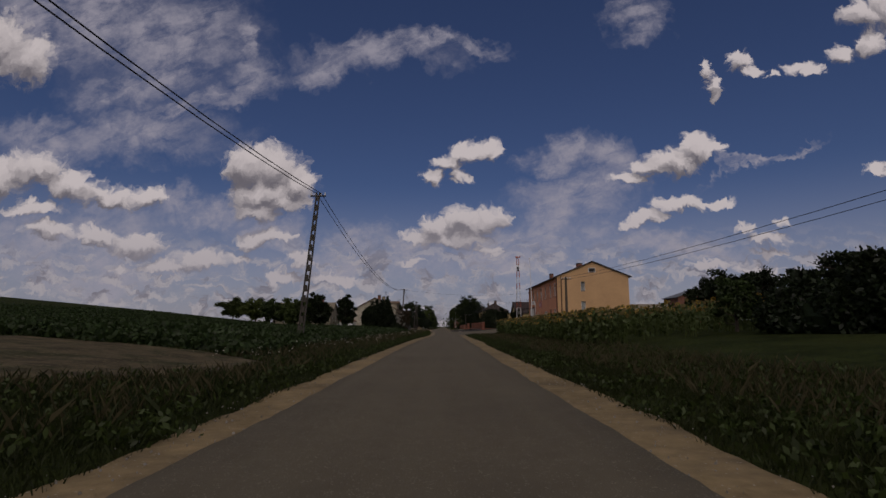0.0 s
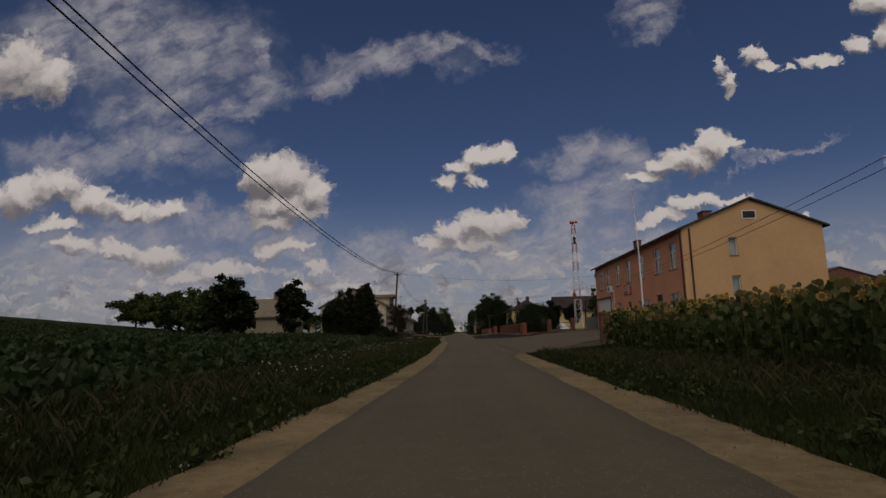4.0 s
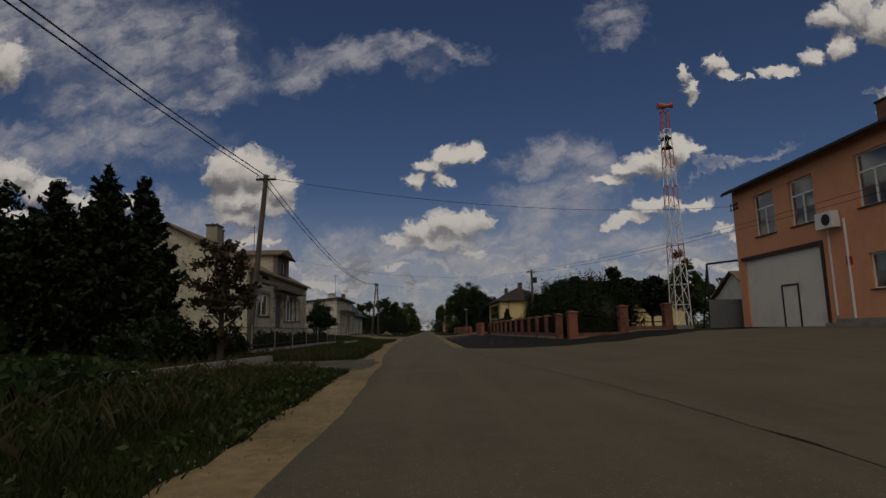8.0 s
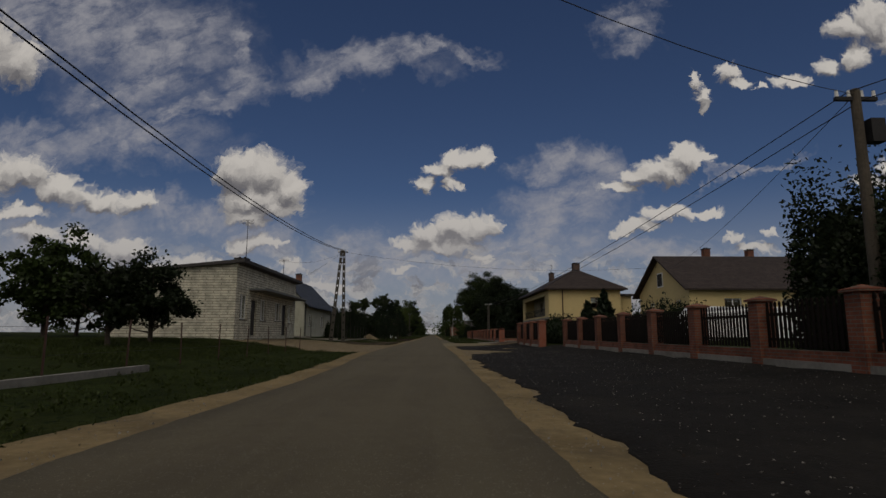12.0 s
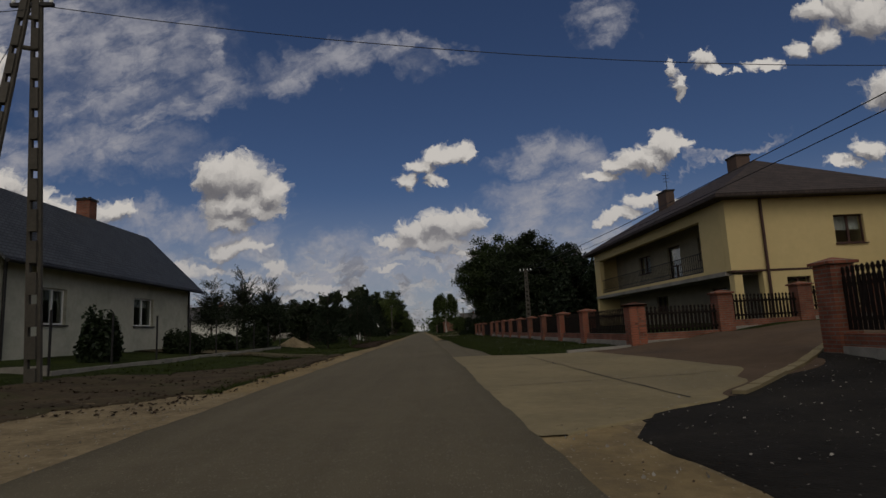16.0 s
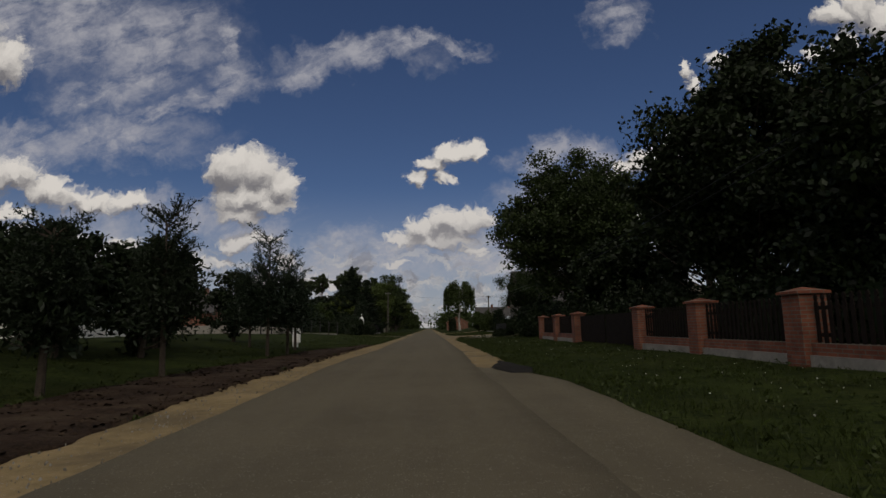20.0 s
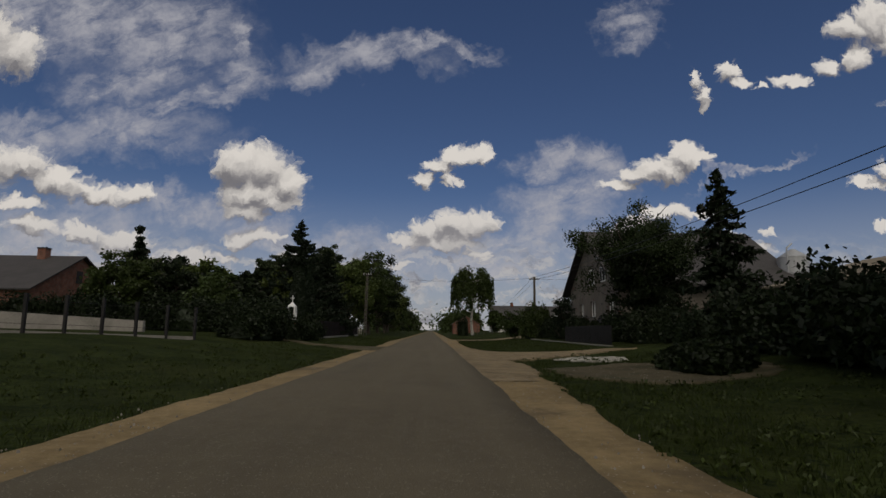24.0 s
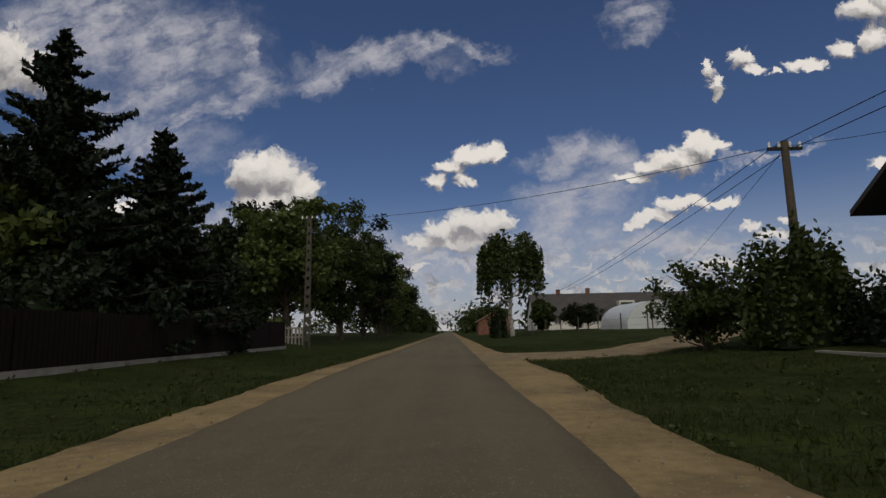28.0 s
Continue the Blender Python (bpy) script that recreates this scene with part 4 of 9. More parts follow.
rod(bm, (TX, TY, 13.1), (TX, TY, 13.35), 0.36, 0.1, 16)
rod(bm, (TX, TY, 12.7), (TX, TY, 13.1), 0.14, 0.14, 12)
rod(bm, (TX, TY, 12.45), (TX, TY, 12.7), 0.36, 0.14, 16)
part("horn", bm, "metal_dark", sm)

# grey sheet gate by the mast, and its pipe frame
gt = thing("yard_gate", (17.0, 113.2, 0.6), "grey sheet-metal yard gate under a dark pipe frame", "gate")
bm = bmesh.new()
box(bm, 15.9, 19.6, 113.2, 113.26, 0.75, 2.35)
part("gate_leaf", bm, "sheet_grey", gt)
bm = bmesh.new()
rod(bm, (16.0, 113.3, 0.6), (16.0, 113.3, 4.4), 0.06)
rod(bm, (16.0, 114.3, 0.6), (16.0, 113.3, 4.3), 0.05)
rod(bm, (16.0, 113.3, 4.4), (17.4, 112.4, 4.5), 0.06)
part("frame", bm, "metal_dark", gt)

# ---- fences ----
PILLAR = {}


def pillar_parts(parent, x, y, z, h, w, bricks=False):
    """A brick pillar with a sloped cap, standing on the ground at z."""
    if bricks:
        bm = bmesh.new()
        box(bm, x - w / 2 + 0.012, x + w / 2 - 0.012, y - w / 2 + 0.012, y + w / 2 - 0.012, z - 0.2, z + h)
        core = part("pillar", bm, "concrete_grey", parent)
        if "brick" not in PILLAR:
            me = bpy.data.meshes.new("brick")
            b2 = bmesh.new()
            box(b2, -0.119, 0.119, -0.055, 0.055, -0.032, 0.032)
            bmesh.ops.bevel(b2, geom=b2.edges[:], offset=0.006, segments=1, affect="EDGES")
            b2.to_mesh(me)
            b2.free()
            me.materials.append(M["brick_single"])
            PILLAR["brick"] = me
        rnd = random.Random(int(x * 100 + y * 7))
        for k in range(int(h / 0.076)):
            zz = z + 0.038 + k * 0.076
            for side in range(4):
                n = max(1, round(w / 0.25))
                for i in range(n):
                    s = -w / 2 + 0.119 + (0.0 if k % 2 else 0.02) + i * (w - 0.25) / max(1, n - 1)
                    if n == 1:
                        s = 0
                    b = new("brick", PILLAR["brick"])
                    b.parent = core
                    o = w / 2 - 0.055 + rnd.uniform(-0.002, 0.004)
                    px, py, a = ((s, -o, 0), (s, o, 0), (-o, s, 90), (o, s, 90))[side]
                    b.matrix_basis = pose(x + px, y + py, zz, 0, 0, a + rnd.uniform(-0.6, 0.6)) if not parent else Matrix.Translation(-BASE[parent.name]) @ pose(x + px, y + py, zz, 0, 0, a + rnd.uniform(-0.6, 0.6))
    else:
        bm = bmesh.new()
        box(bm, x - w / 2, x + w / 2, y - w / 2, y + w / 2, z - 0.2, z + h)
        core = part("pillar", bm, "brick", parent)
    bm = bmesh.new()
    c = w / 2 + 0.06
    box(bm, x - c, x + c, y - c, y + c, z + h, z + h + 0.05)
    v = [bm.verts.new(p) for p in ((x - c, y - c, z + h + 0.05), (x + c, y - c, z + h + 0.05), (x + c, y + c, z + h + 0.05), (x - c, y + c, z + h + 0.05), (x, y, z + h + 0.14))]
    for i in range(4):
        bm.faces.new((v[i], v[(i + 1) % 4], v[4]))
    part("cap", bm, "brick", core, "tiled pillar cap")
    return core


def picket_fence(points, label, h=1.55, w=0.38, pickets=True, near=(), group="brick fence", gap=0.135):
    """Brick pillars at the points, a brick plinth and dark wooden pickets between them."""
    x0, y0 = points[0]
    f = thing("brick_fence", (x0, y0, ground_z(x0, y0)), label, "fence", group)
    for i, (x, y) in enumerate(points):
        pillar_parts(f, x, y, ground_z(x, y) - 0.02, h, w, i in near)
    for (ax, ay), (bx, by) in zip(points, points[1:]):
        d = Vector((bx - ax, by - ay, 0))
        ln = d.length
        d.normalize()
        z = min(ground_z(ax, ay), ground_z(bx, by))
        fc = Face((ax, ay, 0), d, Vector((-d.y, d.x, 0)))
        bm = bmesh.new()
        fc.box(bm, w / 2, ln - w / 2, z - 0.25, z + 0.16, -0.17, 0.17)
        part("footing", bm, "concrete_grey", f)
        bm = bmesh.new()
        fc.box(bm, w / 2, ln - w / 2, z + 0.16, z + 0.38, -0.12, 0.12)
        part("plinth", bm, "brick", f)
        bm = bmesh.new()
        for zz in (0.6, 1.2):
            fc.box(bm, w / 2, ln - w / 2, z + zz * h / 1.6, z + zz * h / 1.6 + 0.07, -0.05, -0.01)
        part("rail", bm, "dark_wood", f)
        if pickets:
            n = max(2, int((ln - w) / gap))
            for k in range(n):
                u = w / 2 + (k + 0.5) * (ln - w) / n
                key = "picket"
                if key not in PILLAR:
                    b2 = bmesh.new()
                    prism(b2, [(-0.045, 0, 0.44), (0.045, 0, 0.44), (0.045, 0, 1.36), (0.02, 0, 1.41), (0.045, 0, 1.46), (0.03, 0, 1.53), (0, 0, 1.56), (-0.03, 0, 1.53), (-0.045, 0, 1.46), (-0.02, 0, 1.41), (-0.045, 0, 1.36)], (0, 0.022, 0))
                    me = bpy.data.meshes.new("picket")
                    b2.to_mesh(me)
                    b2.free()
                    me.materials.append(M["dark_wood"])
                    PILLAR[key] = me
                pk = new("picket", PILLAR[key])
                pk.parent = f
                p = fc.at(u, z, 0.0) - BASE[f.name]
                pk.matrix_basis = Matrix.Translation(p) @ pose(0, 0, 0, 0, 0, math.degrees(math.atan2(d.y, d.x))) @ Matrix.Diagonal((1, 1, (h - 0.04) / 1.56, 1))
    return f


M["brick_single"] = mat("brick_single", (0.23, 0.076, 0.043), 0.9, 0.3, 2.5, 0.3, 40)
picket_fence([(7.1, 69.1), (9.7, 69.2), (12.3, 69.3), (15.0, 69.4)], "brick-pillared fence with dark wooden pickets at the forecourt", 1.5, 0.42)
picket_fence([(8.1, 113.7), (11.5, 115.0), (14.8, 116.4)], "brick-pillared fence with a low plinth beside the mast", 1.55, 0.5, False, (0,))
picket_fence([(8.1 - 0.02 * i, 113.7 + 3.2 * i) for i in range(1, 13)], "brick-pillared fence with dark wooden pickets before a hedge", 1.5, 0.40, True, (), gap=0.15)
picket_fence([(6.95, 155.0), (7.0, 158.4), (7.1, 161.8), (7.2, 165.2), (7.6, 168.2)], "brick-pillared fence along the cream house's garden", 1.6, 0.45, True, (0,))
picket_fence([(7.0, 176.5)] + [(7.0, 181.9 + 4.04 * i) for i in range(9)], "long brick-pillared fence with dark wooden pickets along the verge", 1.30, 0.52, True, (0, 1, 2), gap=0.17)
picket_fence([(7.0, 222.3), (7.0, 226.4), (7.0, 230.5)], "end stretch of the brick-pillared picket fence", 1.30, 0.52, True, (), gap=0.17)
dg = thing("drive_gate", (7.0, 218.3, 0.15), "dark wooden double gate between the fence pillars", "gate")
for ya, yb in ((214.55, 218.25), (218.33, 222.0)):
    bm = bmesh.new()
    box(bm, 7.03, 7.08, ya, yb, 0.35, 0.45)
    leafg = part("gate_leaf", bm, "dark_wood", dg)
    bm = bmesh.new()
    box(bm, 7.03, 7.08, ya, yb, 1.15, 1.25)
    part("rail", bm, "dark_wood", leafg)
    for k in range(int((yb - ya) / 0.12)):
        bm = bmesh.new()
        box(bm, 7.0, 7.028, ya + 0.12 * k + 0.01, ya + 0.12 * k + 0.105, 0.2, 1.34)
        part("board", bm, "dark_wood", leafg)
picket_fence([(7.0, 176.5), (10.4, 177.3), (13.8, 178.1), (17.2, 178.9)], "brick-pillared fence along the side drive", 1.30, 0.52, True, (), gap=0.15)

# ---- cream house ----
ch = thing("house", (16.5, 189, 0.7), "cream two-storey house with a loggia and dark hipped roof", "house", "houses along the road")
CX0, CX1, CY0, CY1, CE = 12.7, 20.6, 180.5, 198.2, 5.75
south = Face((CX0, CY0, 0), (1, 0, 0), (0, -1, 0))
sw = [(4.6, 5.9, 3.75, 4.95), (2.3, 3.3, 1.75, 2.45), (5.4, 6.3, 1.75, 2.45)]
wall(south, 1.3, CX1 - CX0, 0.2, 2.8, [q for q in sw if q[3] < 2.8], "cream", ch, 0.35, label="cream rendered wall")
wall(south, 0, CX1 - CX0, 2.8, CE, [sw[0]], "cream", ch, 0.35, label="cream rendered wall")
window(south, *sw[0], ch, 2, frame="brown_paint", sill="brown_paint", curtain=0.5)
for q in sw[1:]:
    window(south, *q, ch, 2, frame="brown_paint", sill="brown_paint")
bm = bmesh.new()
south.box(bm, 0, CX1 - CX0, 2.72, 2.80, 0.0, 0.02)
part("band_course", bm, "brown_paint", ch)
west = Face((CX0, CY0, 0), (0, 1, 0), (-1, 0, 0))
LOG = (2.2, 16.6, 2.95, 5.25)
wall(west, 0.352, CY1 - CY0, 2.8, CE, [LOG], "cream", ch, 0.3, label="cream loggia front")
inner = Face((CX0 + 1.5, CY0, 0), (0, 1, 0), (-1, 0, 0))
lw = [(3.2, 5.4, 3.85, 5.0), (11.4, 13.2, 3.85, 4.95)]
ld = (7.4, 9.0, 3.0, 4.98)
wall(inner, 0.352, CY1 - CY0, 0.2, CE - 0.05, lw + [ld, (3.2, 4.6, 1.5, 2.3), (9.5, 11, 1.5, 2.3)], "beige", ch, 0.3, label="grey-beige rendered wall behind the loggia")
for q in lw:
    window(inner, *q, ch, 2, frame="brown_paint", sill="brown_paint", curtain=0.95)
window(inner, *ld, ch, 2, 0.45, frame="brown_paint", sill="brown_paint", curtain=0.9)
window(inner, 3.2, 4.6, 1.5, 2.3, ch, 2, frame="brown_paint")
window(inner, 9.5, 11, 1.5, 2.3, ch, 2, frame="brown_paint")
bm = bmesh.new()
box(bm, CX0 - 0.05, CX0 + 1.5, CY0 + 0.36, CY1, 2.62, 2.8)
part("balcony_slab", bm, "concrete_grey", ch)
bm = bmesh.new()
for i in range(72):
    u = 2.25 + i * 0.2
    rod(bm, west.at(u, 2.96, -0.12), west.at(u, 3.85, -0.12), 0.012, 0.012, 4)
for v in (3.0, 3.2, 3.85):
    rod(bm, west.at(2.2, v, -0.12), west.at(16.6, v, -0.12), 0.02, 0.02, 5)
part("balustrade", bm, "metal_dark", ch, "dark wrought-iron loggia railing")
bm = bmesh.new()
box(bm, CX0 + 0.1, CX0 + 0.45, CY0 + 0.02, CY0 + 0.4, 0.2, 2.62)
part("pier", bm, "cream", ch)
wall(Face((CX1, CY0, 0), (0, 1, 0), (1, 0, 0)), 0.36, CY1 - CY0 - 0.36, 0.2, CE, [], "cream", ch, 0.35)
wall(Face((CX0, CY1, 0), (1, 0, 0), (0, 1, 0)), 0, CX1 - CX0, 0.2, CE, [], "cream", ch, 0.35)
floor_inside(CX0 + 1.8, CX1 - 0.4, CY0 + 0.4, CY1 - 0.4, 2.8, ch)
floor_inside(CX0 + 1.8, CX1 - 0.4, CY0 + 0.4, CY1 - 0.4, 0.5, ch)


def hip_roof(x0, x1, y0, y1, ze, zr, over, material, parent, thick=0.16):
    x0, x1, y0, y1 = x0 - over, x1 + over, y0 - over, y1 + over
    bm = bmesh.new()
    half = (x1 - x0) / 2
    ends = half * 0.95
    xm = (x0 + x1) / 2
    lo = [bm.verts.new(p) for p in ((x0, y0, ze), (x1, y0, ze), (x1, y1, ze), (x0, y1, ze))]
    md = [bm.verts.new(p) for p in ((x0, y0, ze + thick), (x1, y0, ze + thick), (x1, y1, ze + thick), (x0, y1, ze + thick))]
    r = [bm.verts.new((xm, y0 + ends, zr)), bm.verts.new((xm, y1 - ends, zr))]
    bm.faces.new(lo[::-1])
    for i in range(4):
        bm.faces.new((lo[i], lo[(i + 1) % 4], md[(i + 1) % 4], md[i]))
    bm.faces.new((md[0], md[1], r[0]))
    bm.faces.new((md[2], md[3], r[1]))
    bm.faces.new((md[1], md[2], r[1], r[0]))
    bm.faces.new((md[3], md[0], r[0], r[1]))
    part("roof", bm, material, parent)


hip_roof(CX0, CX1, CY0, CY1, CE, 8.5, 0.65, "tile_brown", ch)
chimney(17.4, 186.8, 7.4, 9.4, 0.75, ch, "roof_brown", 0.9)
chimney(15.4, 191.5, 7.2, 8.7, 0.5, ch, "roof_brown", 1.2)
downpipe(CX0 + 1.5, CY0 - 0.1, 0.5, CE, ch, "brown_paint", 0.06)
bm = bmesh.new()
box(bm, CX1 + 0.004, CX1 + 1.6, CY0 + 1.2, CY0 + 6, 0.2, 5.2)
an = part("annexe", bm, "cream", ch)
bm = bmesh.new()
box(bm, CX1 + 0.01, CX1 + 2.0, CY0 + 0.8, CY0 + 6.4, 5.2, 5.4)
part("annexe_roof", bm, "roof_dark", ch)
bm = bmesh.new()
rod(bm, (15.3, 191, 8.2), (15.3, 191, 9.9), 0.02, 0.015)
for zz in (9.3, 9.5, 9.7):
    rod(bm, (15.1, 191, zz), (15.5, 191, zz), 0.012)
part("aerial", bm, "metal_dark", ch)

# ---- house with a long brown roof ----
bh = thing("house", (30, 172.5, 0.8), "cream house with a long dark brown saddle roof", "house", "houses along the road")
bw = Face((22, 167, 0), (0, 1, 0), (-1, 0, 0))
gws = [(5.4, 6.6, 5.5, 6.7), (1.6, 2.9, 2.6, 4.0), (7.6, 8.9, 2.6, 4.0)]
wall(bw, 0, 11.5, 0.4, 5.0, gws[1:], "cream", bh, 0.35, apex=(5.9, 8.3), label="cream rendered gable")
window(bw, *gws[1], bh)
window(bw, *gws[2], bh)
bm = bmesh.new()
bw.box(bm, 5.3, 6.6, 5.4, 6.8, 0.0, 0.06)
wf = part("window", bm, "white_paint", bh)
# no opening here: the pane's dark colour imitates an unlit room
bm = bmesh.new()
bw.box(bm, 5.4, 6.5, 5.5, 6.7, 0.06, 0.07)
part("pane", bm, "inside_shade", wf)
sf = Face((22, 167, 0), (1, 0, 0), (0, -1, 0))
hw = [(3, 4.5, 2.6, 4.0), (8, 9.5, 2.6, 4.0), (13, 14.5, 2.6, 4.0)]
wall(sf, 0.002, 18, 0.4, 5.0, hw, "cream", bh, 0.35)
for q in hw:
    window(sf, *q, bh)
wall(Face((40, 167, 0), (0, 1, 0), (1, 0, 0)), 0, 11.5, 0.4, 5.0, [], "cream", bh, 0.35, apex=(5.9, 8.3))
wall(Face((22, 178.5, 0), (1, 0, 0), (0, 1, 0)), 0.002, 18, 0.4, 5.0, [], "cream", bh, 0.35)
floor_inside(22.4, 39.6, 167.4, 178.1, 0.9, bh)
roof_ridge_x(22, 40, 167, 178.5, 5.0, 8.3, 0.6, 0.6, 0.15, "tile_brown", bh, 172.9)
chimney(26.9, 173.5, 7.8, 9.2, 0.6, bh)
chimney(31.2, 173.5, 7.8, 9.1, 0.6, bh)

# ---- roughcast house with a dormer ----
rh = thing("house", (-13.5, 117, 0.9), "old roughcast house with dormer, stained walls and rusty roof", "house", "houses along the road")
HX, HY0, HY1, HB, HE = -9.36, 110.5, 124.0, 0.35, 4.42
fr = Face((HX, HY0, 0), (0, 1, 0), (1, 0, 0))
rw = [(1.8, 3.9, 1.95, 3.2), (7.6, 10.2, 1.75, 3.45), (10.6, 11.5, 1.8, 3.15), (2.5, 3.9, 3.75, 4.2)]
rd = (5.3, 6.9, 1.25, 3.3)
wall(fr, 0, HY1 - HY0, HB, HE, rw + [rd], "roughcast", rh, 0.4, label="stained roughcast wall")
window(fr, *rw[0], rh, 2, curtain=0.4)
window(fr, *rw[1], rh, 3, curtain=0.95)
window(fr, *rw[2], rh, 1, curtain=0.9)
window(fr, *rw[3], rh, 2, frame="dark_wood")
door(fr, *rd, rh, "grey_board", label="grey boarded-up door")
for u, m in ((0.0, "sooty"), (12.9, "roughcast")):
    bm = bmesh.new()
    fr.box(bm, u, u + 0.6, HB, HE - 0.3, 0.0, 0.08)
    part("pilaster", bm, m, rh, "pilaster streaked black by rain" if m == "sooty" else "")
    bm = bmesh.new()
    fr.box(bm, u - 0.04, u + 0.64, HE - 0.3, HE - 0.05, 0.0, 0.16)
    part("capital", bm, "beige", rh)
for a, b, c in ((0.62, 0.51, 0.05), (0.5, 0.42, 0.03), (0.16, 0.05, 0.12)):
    bm = bmesh.new()
    fr.box(bm, 0.65, 12.86, HE - a, HE - b, 0.0, c)
    part("cornice", bm, "beige", rh)
for u0, u1, v0, v1 in rw[:3]:
    for q in ((u0 - 0.2, u0 - 0.01, v0 - 0.1, v1 + 0.18), (u1 + 0.01, u1 + 0.2, v0 - 0.1, v1 + 0.18), (u0 - 0.01, u1 + 0.01, v1 + 0.01, v1 + 0.18)):
        bm = bmesh.new()
        fr.box(bm, *q, 0.0, 0.025)
        part("window_surround", bm, "concrete_grey", rh)
rq = random.Random(118)
for k in range(26):
    u, v = rq.choice((7.15, 10.35, 7.3, 5.0)) + rq.uniform(-0.16, 0.16), rq.uniform(1.6, 3.4)
    bm = bmesh.new()
    fr.box(bm, u - 0.11, u + 0.11, v, v + 0.07, 0.0, 0.03 + 0.01 * rq.random())
    part("bare_brick", bm, "brick_single", rh)
for a, b, c in ((4.7, 7.3, 0.62), (7.34, 9.2, 0.5), (9.24, 10.9, 0.58)):
    bm = bmesh.new()
    fr.box(bm, a, b, 3.50 + 0.03 * c, 3.60, 0.0, c)
    part("porch_canopy", bm, "sooty", rh, "crumbling blackened porch canopy")
bm = bmesh.new()
fr.box(bm, 4.9, 10.6, 3.62, 3.78, 0.0, 0.25)
part("porch_ledge", bm, "roof_rust", rh)
gs = Face((HX, HY0, 0), (-1, 0, 0), (0, -1, 0))
wall(gs, 0.002, 8.2, HB, HE, [(0.9, 2.1, 1.95, 3.3), (5, 6.4, 1.95, 3.3)], "roughcast", rh, 0.4, apex=(4.1, 6.6))
window(gs, 0.9, 2.1, 1.95, 3.3, rh, curtain=0.5)
window(gs, 5, 6.4, 1.95, 3.3, rh)
wall(Face((HX, HY1, 0), (-1, 0, 0), (0, 1, 0)), 0.002, 8.2, HB, HE, [], "roughcast", rh, 0.4, apex=(4.1, 6.6))
wall(Face((HX - 8.2, HY0, 0), (0, 1, 0), (-1, 0, 0)), 0.4, HY1 - HY0 - 0.4, HB, HE, [], "roughcast", rh, 0.4)
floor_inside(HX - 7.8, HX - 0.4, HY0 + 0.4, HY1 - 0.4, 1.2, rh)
roof_ridge_y(HX - 8.2, HX, HY0, HY1, HE, 6.65, 0.35, 0.3, 0.1, "roof_rust", rh)
dm = Face((HX - 0.05, 116.2, 0), (0, 1, 0), (1, 0, 0))
wall(dm, 0, 2.9, HE - 0.2, 5.75, [(0.85, 2.05, 4.72, 5.52)], "bare_render", rh, 0.25, "dormer", label="grey rendered dormer front")
window(dm, 0.85, 2.05, 4.72, 5.52, rh, 1)
for yy in (116.2, 119.1 - 0.2):
    bm = bmesh.new()
    box(bm, HX - 3.2, HX - 0.31, yy, yy + 0.2, HE - 0.2, 5.75)
    part("dormer_cheek", bm, "roughcast", rh)
bm = bmesh.new()
prism(bm, [(HX + 0.25, 115.95, 5.75), (HX + 0.25, 119.35, 5.75), (HX + 0.25, 119.35, 5.84), (HX + 0.25, 117.65, 6.3), (HX + 0.25, 115.95, 5.84)], (-4.4, 0, 0))
part("dormer_roof", bm, "roof_rust", rh)
bm = bmesh.new()
box(bm, HX + 0.255, HX + 0.30, 115.9, 119.4, 5.68, 5.82)
part("fascia", bm, "dark_wood", rh)
chimney(HX - 2.6, 112.6, 5.4, 6.9, 0.6, rh, "beige", 0.8)
chimney(HX - 3.9, 116.4, 6.3, 7.4, 0.6, rh, "brick_old", 0.8)
bm = bmesh.new()
rod(bm, gs.at(0.5, 2.5, 0.3), gs.at(0.5, 2.5, 0.24), 0.36, 0.1, 16)
rod(bm, gs.at(0.5, 2.3, 0.0), gs.at(0.5, 2.5, 0.25), 0.03)
part("satellite_dish", bm, "concrete_grey", rh)
bm = bmesh.new()
rod(bm, (HX - 3, 121, 6.2), (HX - 3, 121, 8.6), 0.025)
for k in range(4):
    rod(bm, (HX - 3.5 + 0.1 * k, 121, 8.1 + 0.12 * k), (HX - 2.5 - 0.1 * k, 121, 8.1 + 0.12 * k), 0.014)
part("aerial", bm, "metal_dark", rh)

# ---- white brick shop ----
wh = thing("house", (-14.5, 160.5, 0.8), "low white brick house with a dark flat-pitched roof", "house", "houses along the road")
WX, WY0, WY1 = -11.7, 153.2, 167.6
wf2 = Face((WX, WY0, 0), (0, 1, 0), (1, 0, 0))
ww = [(0.8, 2.1, 1.85, 3.4), (4.9, 6.1, 1.85, 3.3), (8.4, 9.9, 1.9, 3.3), (12.3, 13.2, 1.8, 3.3)]
wd = [(2.9, 4.1, 0.85, 3.15), (10.4, 11.8, 0.85, 3.2)]
wall(wf2, 0, WY1 - WY0, 0.4, 5.15, ww + wd, "white_brick", wh, 0.35, label="white brick wall in level courses")
for q in ww:
    window(wf2, *q, wh, 2, curtain=0.6)
for q in wd:
    door(wf2, *q, wh, "door_dark")
bm = bmesh.new()
wf2.box(bm, 2.4, WY1 - WY0 - 0.2, 3.72, 3.84, 0.0, 1.1)
part("canopy", bm, "sheet_grey", wh, "long grey canopy over the doors")
for face_, ln in ((Face((WX, WY0, 0), (-1, 0, 0), (0, -1, 0)), 7.5), (Face((WX, WY1, 0), (-1, 0, 0), (0, 1, 0)), 7.5)):
    bm = bmesh.new()
    poly = [face_.at(0.002, 0.4), face_.at(ln, 0.4), face_.at(ln, 4.5), face_.at(0.002, 5.2)]
    prism(bm, poly, -face_.n * 0.35)
    part("wall", bm, "white_brick", wh)
